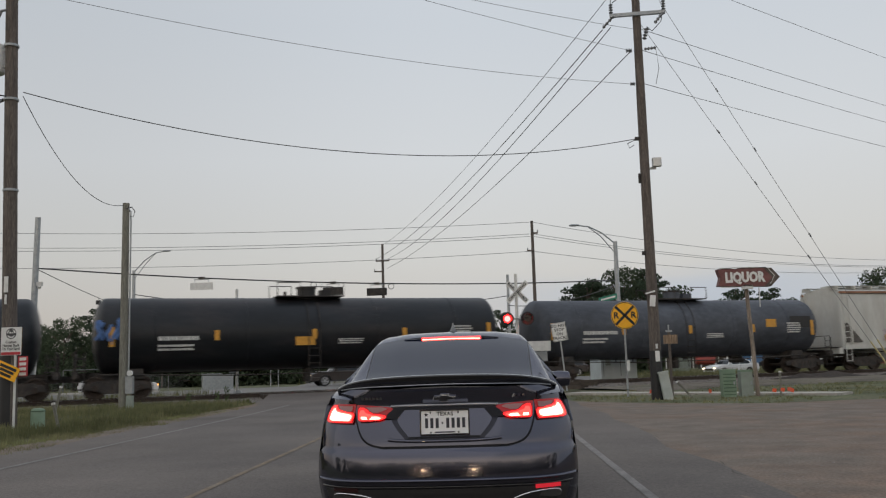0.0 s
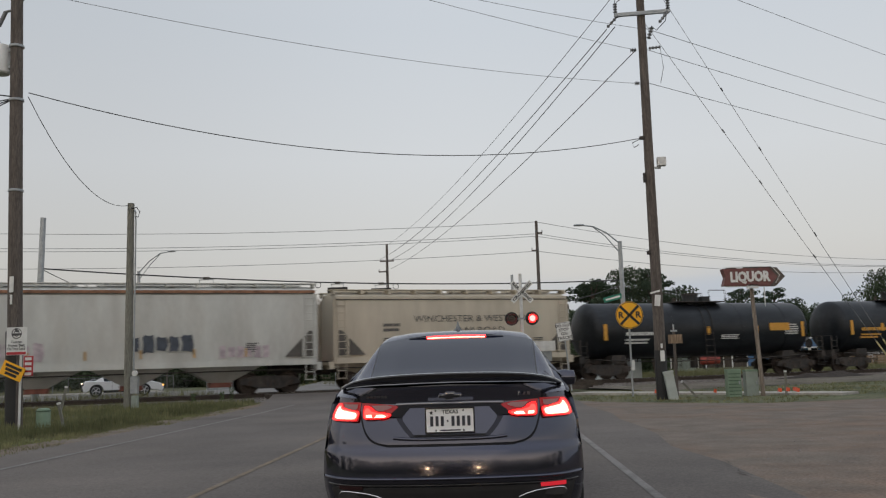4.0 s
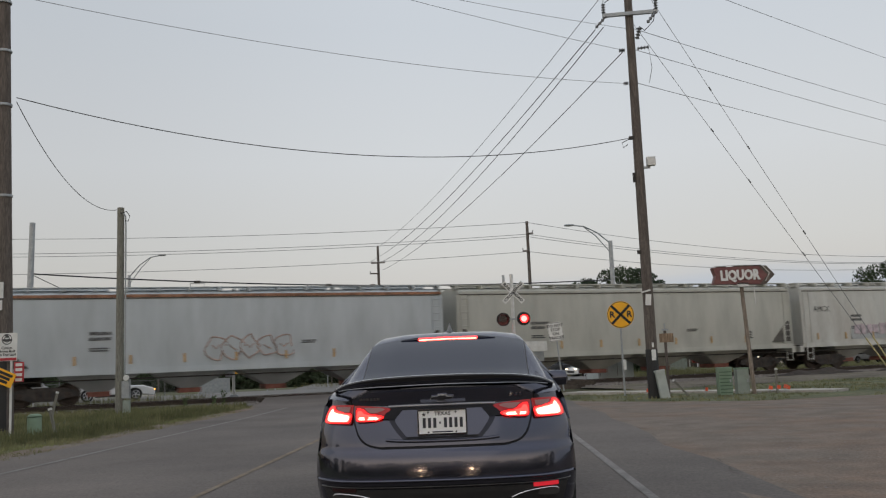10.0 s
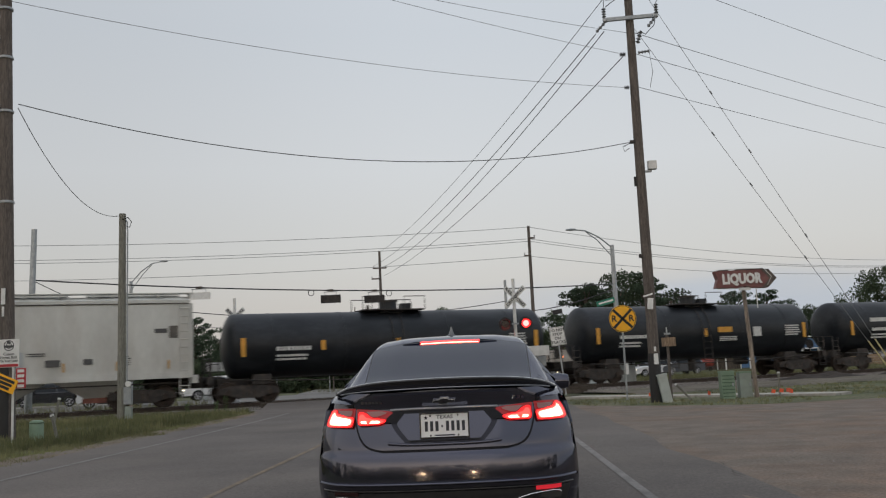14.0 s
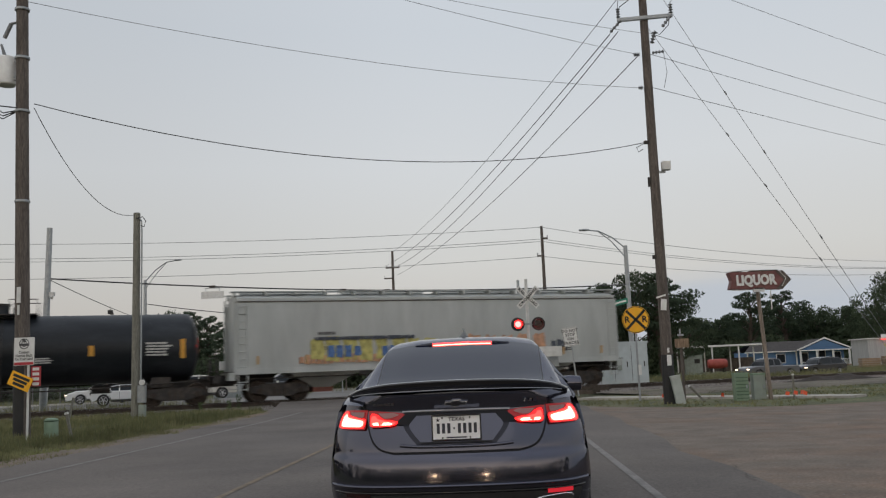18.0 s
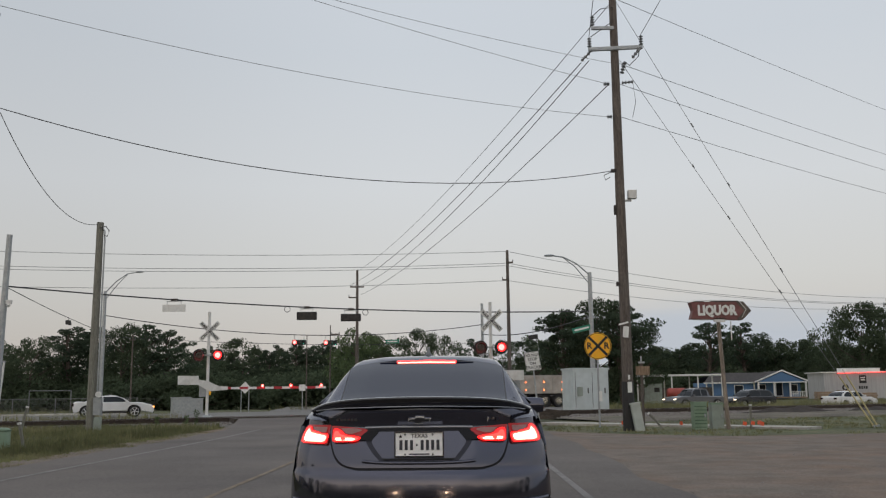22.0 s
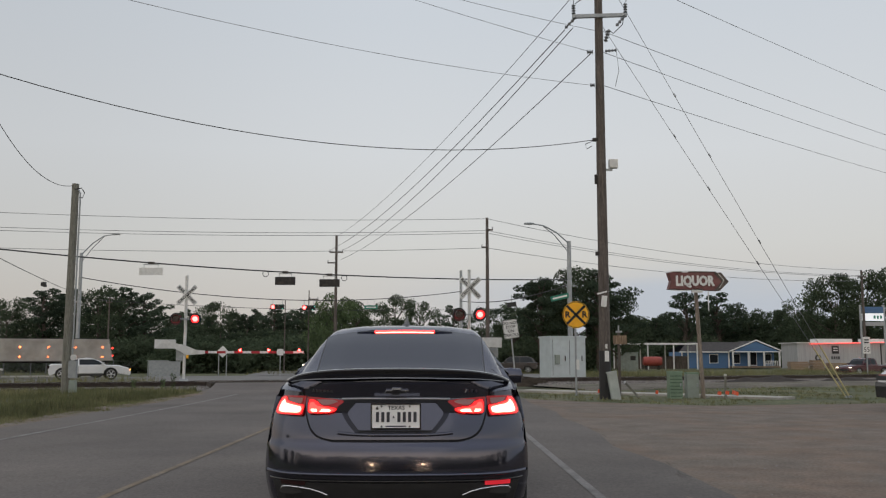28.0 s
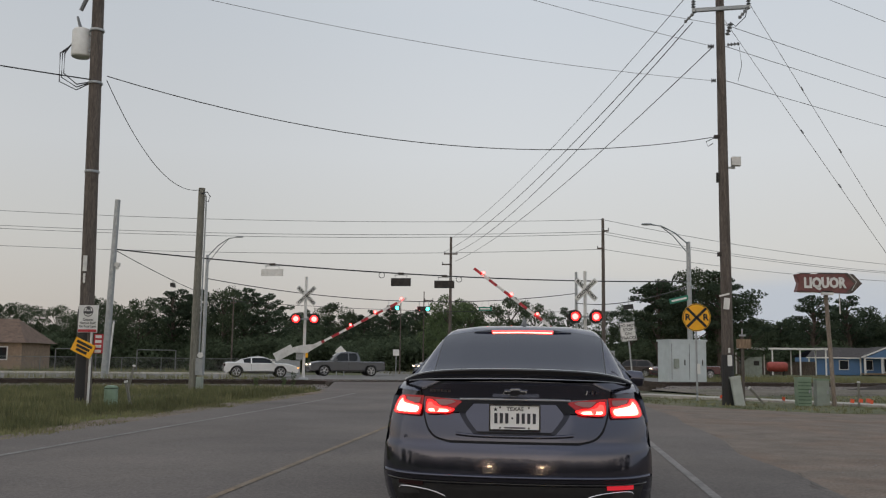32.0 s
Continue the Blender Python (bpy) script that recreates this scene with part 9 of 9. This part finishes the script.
# roadside pylon sign and speed limit
t = thing("pylon_sign", pose(48.1, 100, -0.25), "tall business sign with blue and white panels", "sign")
for x in (-1.3, 1.3):
    boxp("post", t, M["galv"], (x, 0, 3.65), (0.17, 0.17, 7.3))
boxp("upper_panel", t, M["blue_siding"], (0, -0.1, 6.75), (2.2, 0.4, 0.65), "blue panel")
lp_ = boxp("middle_panel", t, M["panel_lit"] if "panel_lit" in M else M.setdefault("panel_lit", glow("lit_white_panel", (0.9, 0.95, 1.0), 0.55, (0.7, 0.7, 0.7))), (0, -0.1, 5.95), (2.2, 0.4, 0.8), "lit white panel")
one("panel_print", lp_, M["sign_green"], lambda bm: [box(bm, (0.1 + 0.35 * k, -0.32, 5.95), (0.22, 0.03, 0.35)) for k in range(3)])
boxp("lower_panel", t, M["container"], (0, -0.1, 5.2), (2.2, 0.3, 0.4))
t = thing("speed_limit_sign", pose(33.1, 70, -0.15), "white speed limit sign on a thin post", "sign")
boxp("post", t, M["galv"], (0, 0.04, 1.5), (0.08, 0.06, 3.0))
pn = boxp("panel", t, M["sign_white"], (0, 0, 2.35), (0.56, 0.02, 1.28))
lettering("number", pn, "55", 0.55, M["black"], pose(0, -0.013, 2.0), 0.002, 0.42)
one("word_bar", pn, M["black"], lambda bm: [box(bm, (0, -0.013, 2.76 - 0.2 * k), (0.38, 0.004, 0.09)) for k in range(2)])
# parked and passing things beside the far verge
car(pose(7.9, 92, -0.27, 0, 0, 170), "brown utility car parked in weeds", M["car_brown"], group="parked cars", lit=False, **SUV)

# chain-link fence, sign backs and grey enclosure across the highway
M["mesh_wire"] = mat("chain_link_wire", (0.16, 0.165, 0.165), 0.6, 0.3, vary=0.1)
t = thing("chain_link_fence", track_pose(0, 36.5, -0.25), "chain-link fence before the woods", "fence", kind="structure")
for i in range(19):
    tubep("post", t, M["mesh_wire"], (-66 + i * 3.0, 0, 0), (-66 + i * 3.0, 0, 1.32), 0.035, seg=8)
tubep("top_rail", t, M["mesh_wire"], (-66, 0, 1.27), (-12, 0, 1.27), 0.025, seg=6)
V, F = [], []
for i in range(int(56 / 0.14)):
    x = -67 + i * 0.14
    for d in (-1, 1):
        n = len(V)
        V += [(x, 0, 0.05), (x + 0.012, 0, 0.05), (x + d * 1.2 + 0.012, 0, 1.27), (x + d * 1.2, 0, 1.27)]
        F.append((n, n + 1, n + 2, n + 3))
me = bpy.data.meshes.new("wire_mesh")
me.from_pydata(V, [], F)
me.materials.append(M["mesh_wire"])
ob = new("wire_mesh", me)
ob.parent = t
tagged(ob, kind="stuff")
for s, o, w, h in ((-8.75, 35.2, 1.45, 1.28), (-7.55, 35.4, 0.95, 1.2)):
    t = thing("equipment_enclosure", track_pose(s, o, -0.3), "plain grey utility enclosure across the highway", "enclosure", "grey enclosures")
    boxp("body", t, M["galv"], (0, 0, h / 2), (w, 1.2, h))
    boxp("lid", t, M["galv"], (0, 0, h + 0.03), (w + 0.1, 1.3, 0.06))
t = thing("warning_sign", pose(-17.7, 76.0, -0.25), "pale back of a diamond sign on two posts", "sign")
for x in (-0.32, 0.32):
    boxp("post", t, M["galv"], (x, 0, 0.9), (0.06, 0.06, 1.8))
one("panel", t, M["sign_white"], lambda bm: slab(bm, [(0, 1.5), (0.5, 2.0), (0, 2.5), (-0.5, 2.0)], -0.06, -0.04))
for x, y, h, w, k in ((-12.6, 74, 1.9, 0.5, "sign_white"), (-23.0, 84, 1.7, 0.6, "sign_yellow")):
    t = thing("road_sign", pose(x, y, -0.2), "small road sign on a post beyond the highway", "sign")
    boxp("post", t, M["galv"], (0, 0.03, h / 2), (0.06, 0.06, h))
    boxp("panel", t, M[k], (0, 0, h), (w, 0.02, w))
band("far_kerb", -75, -13, [(32.0, -0.16), (32.05, -0.04), (32.5, -0.04), (34.0, -0.12)], M["concrete"], "pale concrete edge beyond the highway", "kerb", 60)
t = thing("house", pose(-57.0, 84, -0.25, 0, 0, 12), "tan brick house with brown roof beyond a field", "house")
boxp("wall", t, M["tan_brick"] if "tan_brick" in M else M.setdefault("tan_brick", mat("tan_brick", (0.26, 0.19, 0.14), 0.85, vary=0.15, scale=3, grain=0.25, gscale=9)), (0, 0, 1.3), (13, 8, 2.6), "tan brick wall")
M["brown_shingle"] = mat("brown_shingle", (0.14, 0.095, 0.07), 0.9, vary=0.25, scale=2, grain=0.3, gscale=10)
one("roof", t, M["brown_shingle"], lambda bm: quad_grid(bm, [[(-7, -4.6, 2.5), (7, -4.6, 2.5)], [(-4.6, 0, 4.9), (4.6, 0, 4.9)], [(-7, 4.6, 2.5), (7, 4.6, 2.5)]]), "brown shingle roof")
for s in (-1, 1):
    one("roof_end", t, M["brown_shingle"], lambda bm, s=s: bm.faces.new([bm.verts.new(p) for p in ((s * 7, -4.6, 2.5), (s * 7, 4.6, 2.5), (s * 4.6, 0, 4.9))]))
for x in (-4, 0.5, 4.5):
    wd = boxp("window", t, M["white_trim"], (x, -4.02, 1.5), (1.5, 0.06, 1.3))
    boxp("pane", wd, M["glass_blue"], (x, -4.06, 1.5), (1.3, 0.03, 1.1))

t = thing("marker_post", pose(-32.0, 63.4, -0.2), "tall pale marker post between track and highway", "post")
tubep("post", t, M["steel_white"], (0, 0, 0), (0.25, 0, 3.8), 0.07, seg=10)
tubep("cap", t, M["galv"], (0.25, 0, 3.8), (0.25, 0, 3.9), 0.085, seg=10)

# pipe gate frames by the fence across the highway
for s_ in (-24.5, -18.4):
    t = thing("pipe_gate", track_pose(s_, 37.2, -0.25), "open pipe gate frame behind a chain-link fence", "gate", "pipe gates")
    for x in (-1.5, 1.5):
        tubep("post", t, M["mesh_wire"], (x, 0, 0), (x, 0, 1.9), 0.04, seg=8)
    tubep("top_bar", t, M["mesh_wire"], (-1.5, 0, 1.9), (1.5, 0, 1.9), 0.035, seg=8)
# litter and loose stones on the lot
rl_ = random.Random(33)
V, F = [], []
for i in range(900):
    x, y = 2.9 + 14 * rl_.random() ** 1.2, 4 + 19 * rl_.random()
    k = 0.006 + 0.016 * rl_.random() ** 3
    n = len(V)
    for d in ((1, 0, 0), (-0.9, 0.3, 0), (0.1, 1, 0), (0, -0.9, 0), (0, 0, 0.8)):
        V.append((x + d[0] * k, y + d[1] * k, 0.022 + d[2] * k))
    for f in ((0, 2, 4), (2, 1, 4), (1, 3, 4), (3, 0, 4)):
        F.append([n + q for q in f])
me = bpy.data.meshes.new("lot_stones")
me.from_pydata(V, [], F)
me.materials.append(M["ballast_stone"])
tagged(new("lot_stones", me), "loose pale stones scattered on the gravel lot", "stones", kind="stuff")
t = thing("litter", pose(11.2, 13.9, 0.03, 0, 0, 25), "crumpled pale scrap of litter on gravel", "litter")
one("scrap", t, M["sign_white"], lambda bm: [slab(bm, [(-0.09, 0.0), (0.02, 0.015), (0.10, 0.0), (0.06, 0.05), (-0.03, 0.035)], -0.03, 0.03)])

M["dirt_dark"] = mat("dark_earth", (0.036, 0.028, 0.023), 0.95, vary=0.4, scale=2.5, grain=0.5, gscale=14, bump=0.05, world_space=True)
for s0_, s1_, o_, h_ in ((13.6, 19.6, -4.4, 0.34), (20.2, 24.6, -4.9, 0.30)):
    bm = bmesh.new()
    rows_ = []
    for i in range(31):
        f = i / 30
        r = []
        for j in range(11):
            g_ = j / 10
            k = math.sin(math.pi * f) ** 0.6 * math.sin(math.pi * g_)
            n_ = noise.noise(Vector((s0_ + f * 6, g_ * 3, 1.5)))
            r.append(along(s0_ + (s1_ - s0_) * f, o_ - 0.8 + 1.6 * g_, -0.04 + h_ * k * (0.75 + 0.7 * n_)))
        rows_.append(r)
    quad_grid(bm, rows_)
    tagged(part("earth_heap", bm, M["dirt_dark"], smooth=True), "long low heap of dark earth beside the track", "earth heap", "earth heaps")



def flips(base, lit0, times):
    """Rows for a lens that turns half round at the given times; lit face to the road first if lit0."""
    a = 0.0 if lit0 else 180.0
    rows_ = [(0.0, base @ pose(0, 0, 0, 0, 0, a))]
    for tf in times:
        for k, d in ((0, 0), (1, 60), (2, 120), (3, 180)):
            rows_.append((tf + (k - 1.5) / FPS, base @ pose(0, 0, 0, 0, 0, a + d)))
        a += 180.0
    rows_.append((32.0, base @ pose(0, 0, 0, 0, 0, a)))
    return rows_


def run_signals():
    turns = []
    for k in range(53):
        tf = 0.43 + 0.5945 * k
        near = tf - round(tf)
        if abs(near) < 0.075:
            tf = round(tf) + math.copysign(0.075, near)
        if tf < 31.75:
            turns.append(tf)
    for left, right in LENSES:
        for ob, lit0 in ((left, True), (right, False)):
            ts = list(turns)
            lit = lit0 if len(ts) % 2 == 0 else not lit0
            if not lit:
                ts.append(31.85)
            walk(ob, flips(ob.matrix_basis.copy(), lit0, ts))
    for ob, x, kind in SIGNALS:
        walk(ob, flips(ob.matrix_basis.copy(), kind == "lamp_red", [30.55]))
    lift = [[(0, 0), (29.5, 0), (30.0, 4), (30.3, 9), (30.6, 14.5), (31.2, 20), (31.6, 25), (32, 28.5)],
            [(0, 0), (29.5, 0), (30.0, 6), (30.3, 13), (30.6, 20), (31.2, 28), (31.6, 33.6), (32, 37)]]
    for (arm, d), rows_ in zip(ARMS, lift):
        base = arm.matrix_basis.copy()
        walk(arm, [(t, base @ pose(0, 0, 0, 0, -d * a, 0)) for t, a in rows_])


def motions():
    run_train()
    run_signals()
    run_traffic()


motions()
